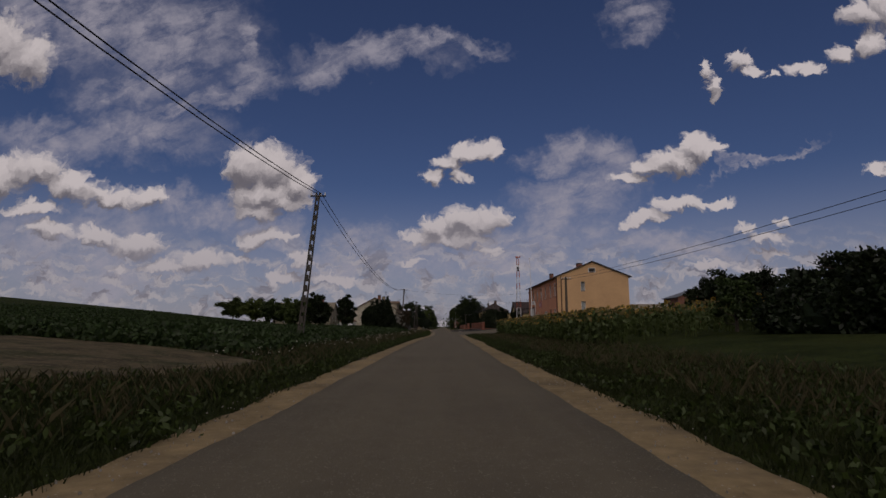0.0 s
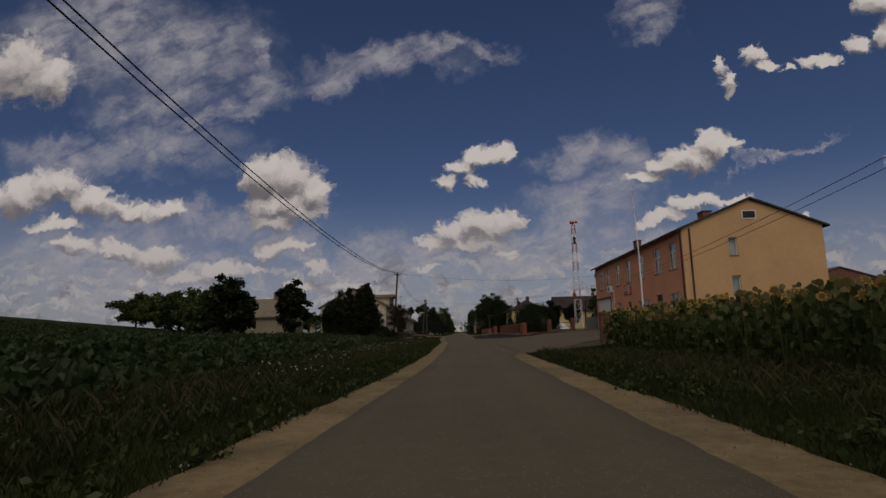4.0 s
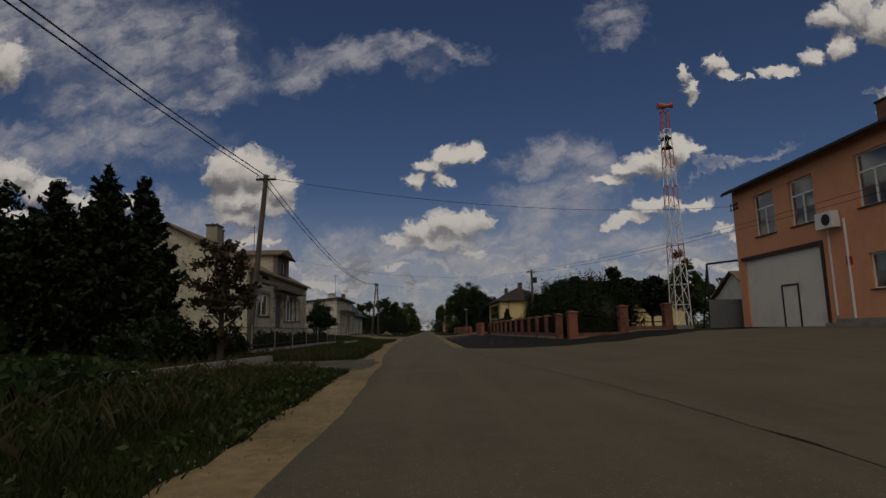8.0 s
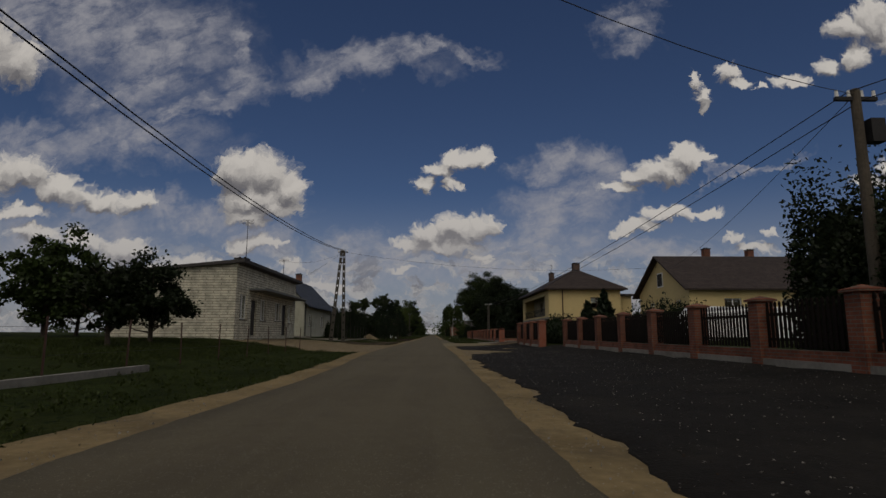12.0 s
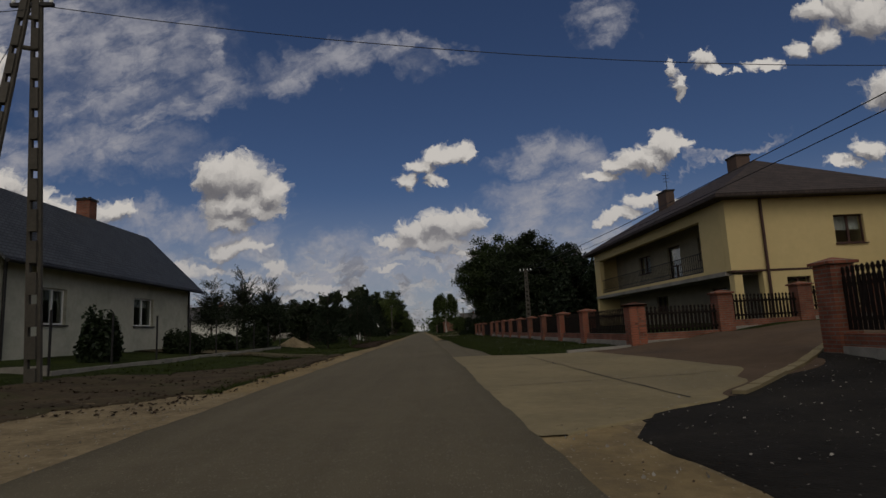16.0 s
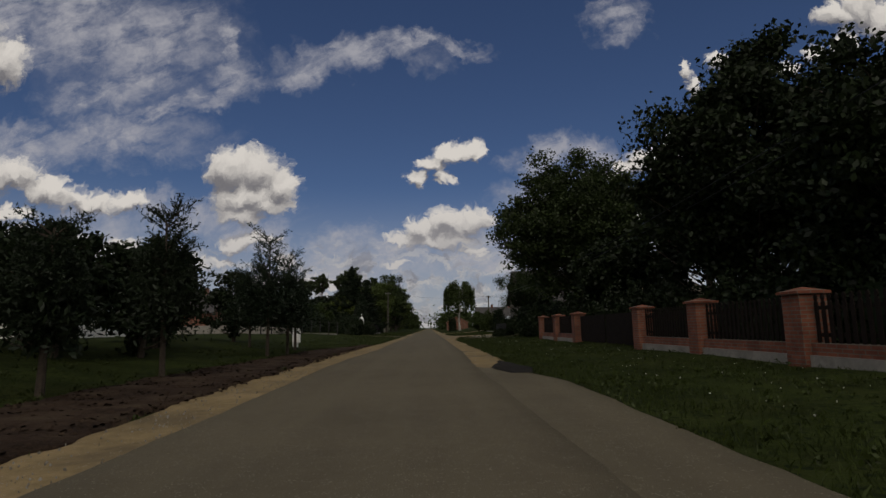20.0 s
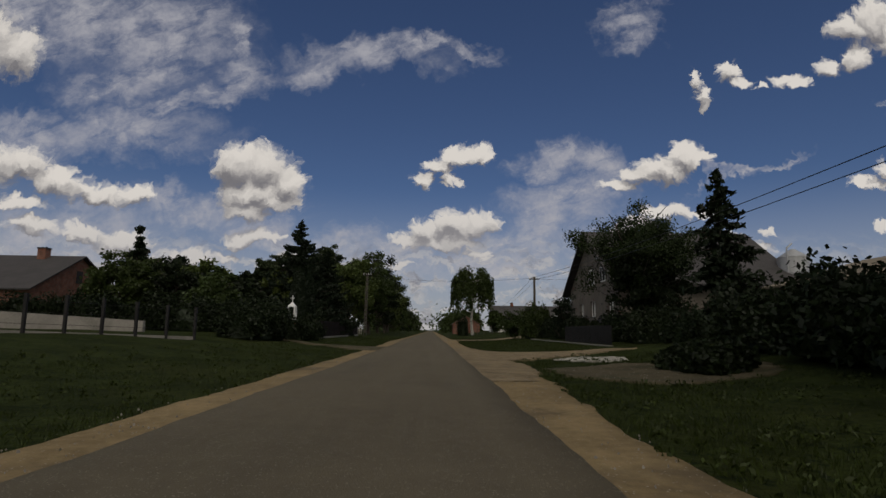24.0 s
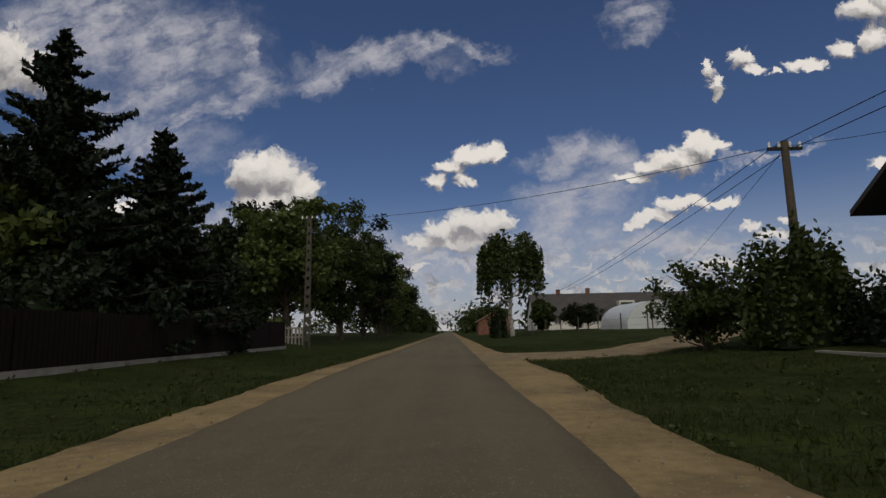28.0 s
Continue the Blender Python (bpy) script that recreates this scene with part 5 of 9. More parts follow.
wall(Face((WX - 7.5, WY0, 0), (0, 1, 0), (-1, 0, 0)), 0.36, WY1 - WY0 - 0.36, 0.4, 4.4, [], "white_brick", wh, 0.35)
floor_inside(WX - 7.1, WX - 0.4, WY0 + 0.4, WY1 - 0.4, 0.85, wh)
bm = bmesh.new()
prism(bm, [(WX + 0.5, WY0 - 0.3, 5.22), (WX - 7.9, WY0 - 0.3, 4.45), (WX - 7.9, WY0 - 0.3, 4.6), (WX + 0.5, WY0 - 0.3, 5.42)], (0, WY1 - WY0 + 0.6, 0))
part("roof", bm, "roof_dark", wh)
chimney(WX - 1.6, 158.6, 5.0, 6.1, 0.8, wh, "white_brick", 0.7)
chimney(WX - 1.0, 164.5, 5.0, 5.8, 0.5, wh)
for yy, zz in ((157.0, 8.6), (166.4, 7.2)):
    bm = bmesh.new()
    rod(bm, (WX - 0.8, yy, 5.0), (WX - 0.8, yy, zz), 0.03, 0.02)
    for k in range(3):
        rod(bm, (WX - 1.2, yy, zz - 0.12 * k), (WX - 0.4, yy, zz - 0.12 * k), 0.014)
    rod(bm, (WX - 0.8, yy - 0.4, zz - 0.1), (WX - 0.8, yy + 0.4, zz - 0.1), 0.014)
    part("aerial", bm, "metal_dark", wh)

# ---- grey rendered house ----
gh = thing("house", (-15.2, 182, 0.6), "grey rendered bungalow with dark grey metal tile roof", "house", "houses along the road")
GX0, GX1, GY0, GY1, GE, GR = -17.8, -12.7, 175.4, 189.4, 4.15, 6.75
gf2 = Face((GX1, GY0, 0), (0, 1, 0), (1, 0, 0))
gww = [(2.1, 3.4, 1.75, 3.0), (8.1, 9.9, 1.75, 3.0)]
wall(gf2, 0, GY1 - GY0, 0.2, GE, gww, "grey_render", gh, 0.35, label="pale grey rendered wall")
for q in gww:
    window(gf2, *q, gh, 2, curtain=0.3, sill="door_dark")
gg = Face((GX0, GY0, 0), (1, 0, 0), (0, -1, 0))
wall(gg, 0, GX1 - GX0 - 0.002, 0.2, GE, [(1.1, 1.95, 2.2, 3.35)], "grey_render", gh, 0.35, apex=(2.55, GR - 0.05), label="pale grey rendered gable")
window(gg, 1.1, 1.95, 2.2, 3.35, gh)
bm = bmesh.new()
gg.box(bm, 2.3, 2.75, 4.9, 5.7, 0.0, 0.05)
wf3 = part("window", bm, "white_paint", gh)
# solid pane, painted as dark as the unlit loft would look
bm = bmesh.new()
gg.box(bm, 2.37, 2.68, 4.97, 5.63, 0.05, 0.06)
part("pane", bm, "inside_shade", wf3)
wall(Face((GX0, GY1, 0), (1, 0, 0), (0, 1, 0)), 0, GX1 - GX0 - 0.002, 0.2, GE, [], "grey_render", gh, 0.35, apex=(2.55, GR - 0.05))
wall(Face((GX0, GY0, 0), (0, 1, 0), (-1, 0, 0)), 0.36, GY1 - GY0 - 0.36, 0.2, GE, [], "grey_render", gh, 0.35)
floor_inside(GX0 + 0.4, GX1 - 0.4, GY0 + 0.4, GY1 - 0.4, 0.8, gh)
roof_ridge_y(GX0, GX1, GY0, GY1, GE, GR, 0.55, 0.45, 0.12, "tile_grey", gh)
chimney(-15.6, 184.6, 6.0, 7.75, 0.6, gh)
gutter((GX1 + 0.6, GY0 - 0.4, GE - 0.55), (GX1 + 0.6, GY1 + 0.4, GE - 0.55), gh)
downpipe(GX1 + 0.08, GY0 + 0.25, 0.4, GE - 0.3, gh)
downpipe(GX1 + 0.08, GY1 - 0.25, 0.4, GE - 0.3, gh)
bm = bmesh.new()
for a, b in (((2.0, 5.0), (3.2, 5.0)), ((2.0, 5.3), (3.2, 5.3)), ((2.1, 4.8), (2.1, 5.5)), ((3.1, 4.8), (3.1, 5.5))):
    rod(bm, gg.at(a[0], a[1], 0.35), gg.at(b[0], b[1], 0.35), 0.02)
rod(bm, gg.at(2.6, 5.1, 0), gg.at(2.6, 5.1, 0.35), 0.02)
part("wire_bracket", bm, "metal_dark", gh)

# ---- bare rendered house ----
sh = thing("house", (18, 276, 0.7), "tall house of bare grey render with steep dark roof", "house", "houses along the road")
SX, SY0, SY1, SE, SR = 12.5, 269.6, 282.4, 4.5, 8.7
sg = Face((SX, SY0, 0), (0, 1, 0), (-1, 0, 0))
sws = [(5.4, 6.8, 4.6, 5.7), (5.3, 6.6, 2.1, 3.3), (8.6, 9.6, 2.1, 3.2), (1.0, 2.2, 2.1, 3.3)]
wall(sg, 0, SY1 - SY0, 0.3, SE, [(a, b, c, min(d, 4.3)) for a, b, c, d in sws[1:]], "bare_render", sh, 0.35, apex=(6.4, SR - 0.1), label="bare grey rendered gable")
for q in sws[1:]:
    window(sg, *q, sh, 2, curtain=0.4)
for a, b, c, d in ((5.4, 6.7, 4.55, 5.75), (2.6, 3.8, 4.6, 5.7), (4.2, 5.0, 6.4, 7.4)):
    bm = bmesh.new()
    sg.box(bm, a, b, c, d, 0.0, 0.05)
    sg.box(bm, (a + b) / 2 - 0.04, (a + b) / 2 + 0.04, c, d, 0.05, 0.075)
    w_ = part("window", bm, "white_paint", sh)
    for e, f in ((a + 0.07, (a + b) / 2 - 0.05), ((a + b) / 2 + 0.05, b - 0.07)):
        # panes lie on the solid wall; indoor shade is put into their colour
        bm = bmesh.new()
        sg.box(bm, e, f, c + 0.07, d - 0.07, 0.05, 0.06)
        part("pane", bm, "inside_shade", w_)
ss = Face((SX, SY0, 0), (1, 0, 0), (0, -1, 0))
wall(ss, 0.002, 12, 0.3, SE, [(2, 3.4, 2.0, 3.3), (7, 8.4, 2.0, 3.3)], "bare_render", sh, 0.35)
window(ss, 2, 3.4, 2.0, 3.3, sh)
window(ss, 7, 8.4, 2.0, 3.3, sh)
wall(Face((SX + 12, SY0, 0), (0, 1, 0), (1, 0, 0)), 0, SY1 - SY0, 0.3, SE, [], "bare_render", sh, 0.35, apex=(6.4, SR - 0.1))
wall(Face((SX, SY1, 0), (1, 0, 0), (0, 1, 0)), 0.002, 12, 0.3, SE, [], "bare_render", sh, 0.35)
floor_inside(SX + 0.4, SX + 11.6, SY0 + 0.4, SY1 - 0.4, 0.9, sh)
roof_ridge_x(SX, SX + 12, SY0, SY1, SE, SR, 0.75, 0.6, 0.16, "roof_dark", sh, SY0 + 6.4)

# ---- brick house behind the meadow ----
oh = thing("house", (-36.5, 282, 0.8), "old orange-brick house with arched doorway and dark roof", "house", "houses along the road")
og = Face((-31, 276, 0), (0, 1, 0), (1, 0, 0))
wall(og, 0, 12, 0.3, 3.9, [(3.0, 4.2, 1.8, 3.2), (7.5, 8.7, 1.8, 3.2)], "brick_old", oh, 0.4, apex=(6, 6.9))
window(og, 3.0, 4.2, 1.8, 3.2, oh)
window(og, 7.5, 8.7, 1.8, 3.2, oh)
bm = bmesh.new()
og.box(bm, 5.5, 6.3, 4.6, 5.7, 0.0, 0.05)
part("window", bm, "inside_shade", oh)
of = Face((-43, 276, 0), (1, 0, 0), (0, -1, 0))
wall(of, 0, 11.998, 0.3, 3.9, [(3.6, 5.6, 0.9, 2.9), (1.2, 1.9, 1.9, 3.1)], "brick_old", oh, 0.4)
door(of, 3.6, 5.6, 0.9, 2.9, oh, "dark_wood")
window(of, 1.2, 1.9, 1.9, 3.1, oh, 1, frame="dark_wood")
bm = bmesh.new()
for k in range(13):
    a = math.pi * k / 12
    p = of.at(4.6 + 1.15 * math.cos(a), 2.9 + 0.75 * math.sin(a), 0.0)
    q = of.at(4.6 + 1.15 * math.cos(a), 2.9 + 0.75 * math.sin(a), 0.06)
    rod(bm, p, q, 0.16, 0.16, 6)
part("arch", bm, "whitewash", oh)
for a, b in ((0.4, 3.2), (5.9, 6.9)):
    bm = bmesh.new()
    of.box(bm, a, b, 0.4, 3.4, 0.0, 0.03)
    part("lime_render", bm, "beige", oh)
wall(Face((-43, 276, 0), (0, 1, 0), (-1, 0, 0)), 0.4, 11.6, 0.3, 3.9, [], "brick_old", oh, 0.4)
wall(Face((-43, 288, 0), (1, 0, 0), (0, 1, 0)), 0, 11.99, 0.3, 3.9, [], "brick_old", oh, 0.4)
floor_inside(-42.6, -31.4, 276.4, 287.6, 0.8, oh)
roof_ridge_x(-43, -31, 276, 288, 3.9, 6.95, 0.5, 0.4, 0.12, "roof_dark", oh)
chimney(-34, 281.5, 6.3, 7.6, 0.7, oh, "brick_old")


# ---- poles and wires ----
def ladder_pole(x, y, z1, label, lean=0.0, group="power poles"):
    """A slim concrete pole of two flanges joined by rungs."""
    z0 = ground_z(x, y)
    p = thing("utility_pole", (x, y, z0), label, "utility pole", group)
    for s in (-1, 1):
        bm = bmesh.new()
        a, b = 0.15, 0.085
        hexa(bm, [(x + s * a - 0.035, y - 0.09, z0 - 0.3), (x + s * a + 0.035, y - 0.09, z0 - 0.3), (x + s * a + 0.035, y + 0.09, z0 - 0.3), (x + s * a - 0.035, y + 0.09, z0 - 0.3),
                  (x + s * b - 0.03 + lean, y - 0.06, z1), (x + s * b + 0.03 + lean, y - 0.06, z1), (x + s * b + 0.03 + lean, y + 0.06, z1), (x + s * b - 0.03 + lean, y + 0.06, z1)])
        part("flange", bm, "pole_concrete", p)
    n = 14
    for k in range(n):
        f = (k + 0.3) / n
        z = z0 + 0.2 + (z1 - z0 - 0.3) * f
        w = 0.15 + (0.085 - 0.15) * f
        bm = bmesh.new()
        box(bm, x - w + lean * f + 0.03, x + w + lean * f - 0.03, y - 0.045, y + 0.045, z, z + (z1 - z0) / n * 0.62)
        part("rung", bm, "pole_concrete", p)
    crossarm(p, x + lean, y, z1)
    return p


def crossarm(p, x, y, z1):
    bm = bmesh.new()
    box(bm, x - 0.45, x + 0.45, y - 0.04, y + 0.04, z1 - 0.25, z1 - 0.17)
    part("crossarm", bm, "metal_dark", p)
    for dx in (-0.4, -0.14, 0.14, 0.4):
        bm = bmesh.new()
        rod(bm, (x + dx, y, z1 - 0.17), (x + dx, y, z1 - 0.02), 0.04, 0.03, 8)
        part("insulator", bm, "white_paint", p)


def round_pole(x, y, z1, label, group="power poles", r=0.13, lean=0.0, box_at=None):
    z0 = ground_z(x, y)
    p = thing("utility_pole", (x, y, z0), label, "utility pole", group)
    bm = bmesh.new()
    rod(bm, (x, y, z0 - 0.3), (x + lean, y, z1), r, r * 0.72, 12)
    part("pole", bm, "pole_wood", p)
    crossarm(p, x + lean, y, z1)
    if box_at:
        bm = bmesh.new()
        box(bm, x + 0.12, x + 0.42, y - 0.2, y + 0.05, box_at, box_at + 0.5)
        part("meter_box", bm, "metal_dark", p)
    return p


ladder_pole(-8.0, 31.6, 8.7, "tall leaning slotted concrete power pole at the field edge", 0.85)
round_pole(-8.0, 106.5, 8.1, "weathered wooden power pole leaning before the roughcast house", r=0.14, lean=0.6)
round_pole(11.75, 53.0, 5.6, "dark wooden power pole standing in the sunflowers", r=0.14)
round_pole(9.1, 130.7, 6.1, "dark wooden power pole with a box in the hedge", box_at=4.9)
ladder_pole(8.0, 200.2, 5.3, "slim pale concrete power pole behind the brick fence", 0.0)
round_pole(9.0, 281.2, 5.7, "old wooden power pole rising from a bush")
ladder_pole(-7.6, 297.0, 7.4, "slim concrete power pole before the trees", 0.1)
ap = thing("utility_pole", (-8.1, 169.6, 0.3), "pair of braced slotted concrete power poles before a house", "utility pole", "power poles")
for xb, yb, dx in ((-8.9, 169.1, -0.12), (-7.95, 170.2, 0.10)):
    foot, head = Vector((xb, yb, 0.0)), Vector((-8.1 + dx, 169.7, 8.5))
    for sd in (-1, 1):
        bm = bmesh.new()
        rod(bm, foot + Vector((sd * 0.13, 0, 0)), head + Vector((sd * 0.075, 0, 0)), 0.055, 0.045, 4)
        part("flange", bm, "pole_concrete", ap)
    for k in range(13):
        f, g = (k + 0.15) / 13, (k + 0.85) / 13
        bm = bmesh.new()
        rod(bm, foot.lerp(head, f), foot.lerp(head, g), 0.15 - 0.06 * f, 0.15 - 0.06 * g, 4)
        part("web", bm, "pole_concrete", ap)
for z in (7.3, 8.0):
    bm = bmesh.new()
    f = z / 8.5
    rod(bm, Vector((-8.9, 169.1, 0)).lerp(Vector((-8.22, 169.7, 8.5)), f), Vector((-7.95, 170.2, 0)).lerp(Vector((-8.0, 169.7, 8.5)), f), 0.05, 0.05, 6)
    part("tie", bm, "pole_concrete", ap)
crossarm(ap, -8.1, 169.7, 8.5)


def wire(p, q, sag, r=0.011, n=14, group="overhead wires"):
    p, q = Vector(p), Vector(q)
    cu = bpy.data.curves.new("cable", "CURVE")
    cu.dimensions, cu.bevel_depth, cu.bevel_resolution = "3D", r, 1
    sp = cu.splines.new("POLY")
    sp.points.add(n)
    for i in range(n + 1):
        f = i / n
        c = p.lerp(q, f)
        sp.points[i].co = (c.x, c.y, c.z - sag * 4 * f * (1 - f), 1)
    cu.materials.append(M["cable"])
    ob = new("cable", cu)
    tagged(ob, "black overhead power cable strung between the poles", "cable", group)


def run(points, dxs, sag, r=0.011):
    for (ax, ay, az), (bx, by, bz) in zip(points, points[1:]):
        for dx, dz in dxs:
            wire((ax + dx, ay, az + dz), (bx + dx, by, bz + dz), sag * (by - ay) / 70, r)


LINE = [(-8.4, -38, 8.7), (-7.15, 31.8, 8.68), (-7.6, 106.5, 8.08), (-8.25, 169.7, 8.48)]
run(LINE, ((-0.14, 0.0), (0.14, 0.0)), 1.8, 0.02)
run([(-7.5, 297, 7.3), (-7.5, 370, 7.3)], ((0.0, 0.0),), 1.3)
RIGHT_LINE = [(12.5, -30, 5.6), (11.75, 53, 5.55), (17.0, 111.7, 6.3), (9.1, 130.7, 6.05), (8.0, 200.2, 5.25), (9.0, 281.2, 5.65), (13.0, 360, 5.6)]
run(RIGHT_LINE, ((-0.14, 0.0), (0.14, -0.18)), 0.9)
wire((-7.28, 106.5, 7.95), (17.1, 112.0, 7.5), 0.7)
wire((-7.28, 106.5, 7.6), (-9.5, 112.5, 4.6), 0.1, 0.008)
wire((9.1, 130.7, 6.0), (-9.4, 119.0, 5.9), 0.9, 0.007)
wire((9.1, 130.7, 6.0), (21.9, 172.0, 6.9), 0.6, 0.008)
wire((-8.1, 169.7, 8.3), (21.9, 171.0, 7.2), 0.9, 0.009)
wire((-8.1, 169.7, 8.2), (-12.5, 166.4, 7.0), 0.4, 0.008)
wire((-8.1, 169.7, 8.2), (-15.2, 175.1, 5.2), 0.1, 0.008)
wire((-7.5, 297, 7.2), (9.0, 281.2, 5.6), 0.5, 0.010)
wire((9.0, 281.2, 5.55), (12.4, 277.0, 5.2), 0.1, 0.008)
wire((9.0, 281.2, 5.5), (30, 355, 5.4), 1.0, 0.008)
wire((8.0, 200.2, 5.1), (15.0, 196.0, 5.6), 0.2, 0.008)


# ---- plants ----
def quads(c, size, rs, stretch=1.6, up=None):
    """Leaf faces of random tilt round the centres c."""
    n = len(c)
    a = rs.normal(size=(n, 3))
    if up is not None:
        a = a * 0.45 + up
    a /= np.linalg.norm(a, axis=1)[:, None]
    b = np.cross(a, rs.normal(size=(n, 3)))
    b /= np.linalg.norm(b, axis=1)[:, None] + 1e-9
    s = (size * rs.uniform(0.6, 1.3, n))[:, None]
    a, b = a * s * stretch, b * s
    v = np.stack([c - a, c - b * 0.9 + a * 0.15, c + a, c + b * 0.9 + a * 0.15], 1).reshape(-1, 3)
    return v


def leaf_mesh(name, v, material, parent=None, kind="", label="", category=""):
    n = len(v) // 4
    me = bpy.data.meshes.new(name)
    me.vertices.add(n * 4)
    me.vertices.foreach_set("co", np.ascontiguousarray(v, dtype=np.float32).ravel())
    me.loops.add(n * 4)
    me.loops.foreach_set("vertex_index", np.arange(n * 4, dtype=np.int32))
    me.polygons.add(n)
    me.polygons.foreach_set("loop_start", np.arange(0, n * 4, 4, dtype=np.int32))
    me.update(calc_edges=True)
    me.materials.append(M[material])
    ob = new(name, me)
    if parent:
        me.transform(Matrix.Translation(-BASE[parent.name]))
        ob.parent = parent
        BASE[ob.name] = BASE[parent.name]
    return tagged(ob, label, category, "", kind)


def limbs(bm, base, h, r, spread, low, rs, n=9):
    """A tapered, slightly bent trunk with limbs; returns the limb tips."""
    p = Vector(base)
    tips, pts = [], [p.copy()]
    for k in range(4):
        q = p + Vector((rs.normal() * 0.05 * h * 0.3, rs.normal() * 0.05 * h * 0.3, h * 0.85 / 4))
        rod(bm, p, q, r * (1 - 0.2 * k), r * (1 - 0.2 * (k + 1)), 8)
        p = q
        pts.append(p.copy())
    for i in range(n):
        f = low + (0.85 - low) * (i + rs.uniform()) / n
        k = min(3, int(f / 0.85 * 4))
        g = f / 0.85 * 4 - k
        s = pts[k].lerp(pts[k + 1], min(1, g))
        a = rs.uniform(0, math.tau)
        e = s + Vector((math.cos(a) * spread * 0.7, math.sin(a) * spread * 0.7, h * rs.uniform(0.08, 0.2)))
        m = s.lerp(e, 0.5) + Vector((0, 0, -0.03 * h))
        rod(bm, s, m, r * 0.35, r * 0.24, 6)
        rod(bm, m, e, r * 0.24, r * 0.08, 5)
        tips.append(e)
    return tips


def broadleaf(x, y, h, r, base, label, seed, material="leaf", n=6000, size=0.13, clumps=70, group="garden trees", name="tree", squash=1.0):
    """A tree whose crown is dense clumps of leaves on twigs, with gaps and an uneven rim."""
    n, size, clumps = int(n * 1.7), size * 0.74, int(clumps * 1.5)
    rs = np.random.RandomState(seed)
    z0 = ground_z(x, y)
    t = thing(name, (x, y, z0), label, "tree", group)
    bm = bmesh.new()
    thick = 0.03 * h ** 0.8 + 0.03
    limbs(bm, (x, y, z0 - 0.2), h, thick, r, base / h * 0.8, rs)
    cz, rz = z0 + (h + base) / 2, (h - base) / 2
    d = rs.normal(size=(clumps, 3))
    d /= np.linalg.norm(d, axis=1)[:, None]
    lobes = 1 + 0.16 * np.sin(3 * np.arctan2(d[:, 1], d[:, 0]) + seed) + 0.10 * np.sin(5 * np.arctan2(d[:, 2], d[:, 0]) + 2 * seed)
    rad = rs.uniform(0.15, 1.0, clumps) ** 0.5 * (lobes + 0.07 * rs.normal(size=clumps))
    c = d * rad[:, None] * np.array([r * 0.92, r * 0.92, rz * 0.94]) + np.array([x, y, cz])
    for k in range(0, clumps, 2):
        q = Vector(c[k])
        p = Vector((x, y, max(z0 + base * 0.7, q.z - 0.45 * (q - Vector((x, y, q.z))).length - 0.1 * h)))
        m = p.lerp(q, 0.5) + Vector((0, 0, -0.04 * h * 0.3))
        rod(bm, p, m, thick * 0.22, thick * 0.13, 4)
        rod(bm, m, q, thick * 0.13, thick * 0.04, 4)
    part("trunk", bm, "bark", t)
    per = n // clumps
    cr = rs.uniform(0.10, 0.22, clumps) * r * squash + 0.10
    e = np.clip(rs.normal(size=(clumps, per, 3)), -2.2, 2.2) * 0.52 * cr[:, None, None] * np.array([1, 1, 0.7])
    pts = (c[:, None, :] + e).reshape(-1, 3)
    leaf_mesh("crown", quads(pts, size, rs), material, t)
    return t


def conifer(x, y, h, r, label, seed, material="needle", droop=0.25, base=0.06, whorls=16, arms=9, group="garden conifers", name="conifer", sparse=1.0, size=0.09, curl=0.0):
    """Whorls of boughs with hanging needle sprays, narrowing to a leader."""
    rs = np.random.RandomState(seed)
    z0 = ground_z(x, y)
    t = thing(name, (x, y, z0), label, "tree", group)
    bm = bmesh.new()
    rod(bm, (x, y, z0 - 0.2), (x + rs.normal() * 0.05, y, z0 + h * 0.97), 0.018 * h + 0.03, 0.012, 8)
    pts, sz = [], []
    for k in range(whorls):
        f = base + (1 - base) * (k + 0.3) / whorls
        ln = r * (1 - f) ** 0.8 * rs.uniform(0.8, 1.15) + 0.1
        for i in range(arms):
            a = rs.uniform(0, math.tau)
            l2 = ln * rs.uniform(0.55, 1.1)
            s = np.array([x, y, z0 + h * (f + rs.uniform(-0.6, 0.6) * (1 - base) / whorls)])
            e = s + np.array([math.cos(a) * l2, math.sin(a) * l2, (-droop + curl + rs.uniform(-0.15, 0.2)) * l2])
            if i < 5:
                rod(bm, Vector(s), Vector(e), 0.012 + 0.004 * l2, 0.005, 4)
            m = max(6, int(26 * l2 * sparse))
            g = rs.uniform(0.08, 1.05, m)
            q = s + (e - s) * g[:, None]
            q[:, 2] += -0.10 * l2 * np.sin(g * 2.6) + curl * 0.35 * l2 * g ** 2
            side = np.array([-math.sin(a), math.cos(a), 0])
            q += side * (rs.normal(size=(m, 1)) * 0.16 * l2 * (1.1 - g)[:, None])
            q[:, 2] -= rs.uniform(0, 0.12, m) * (0.4 + l2 * 0.4)
            pts.append(q)
    part("trunk", bm, "bark", t)
    p = np.concatenate(pts)
    lead = np.stack([np.full(24, x), np.full(24, y), z0 + h * rs.uniform(0.88, 1.02, 24)], 1) + rs.normal(size=(24, 3)) * 0.03
    p = np.concatenate([p, lead])
    leaf_mesh("crown", quads(p, size, rs, 2.2), material, t)
    return t


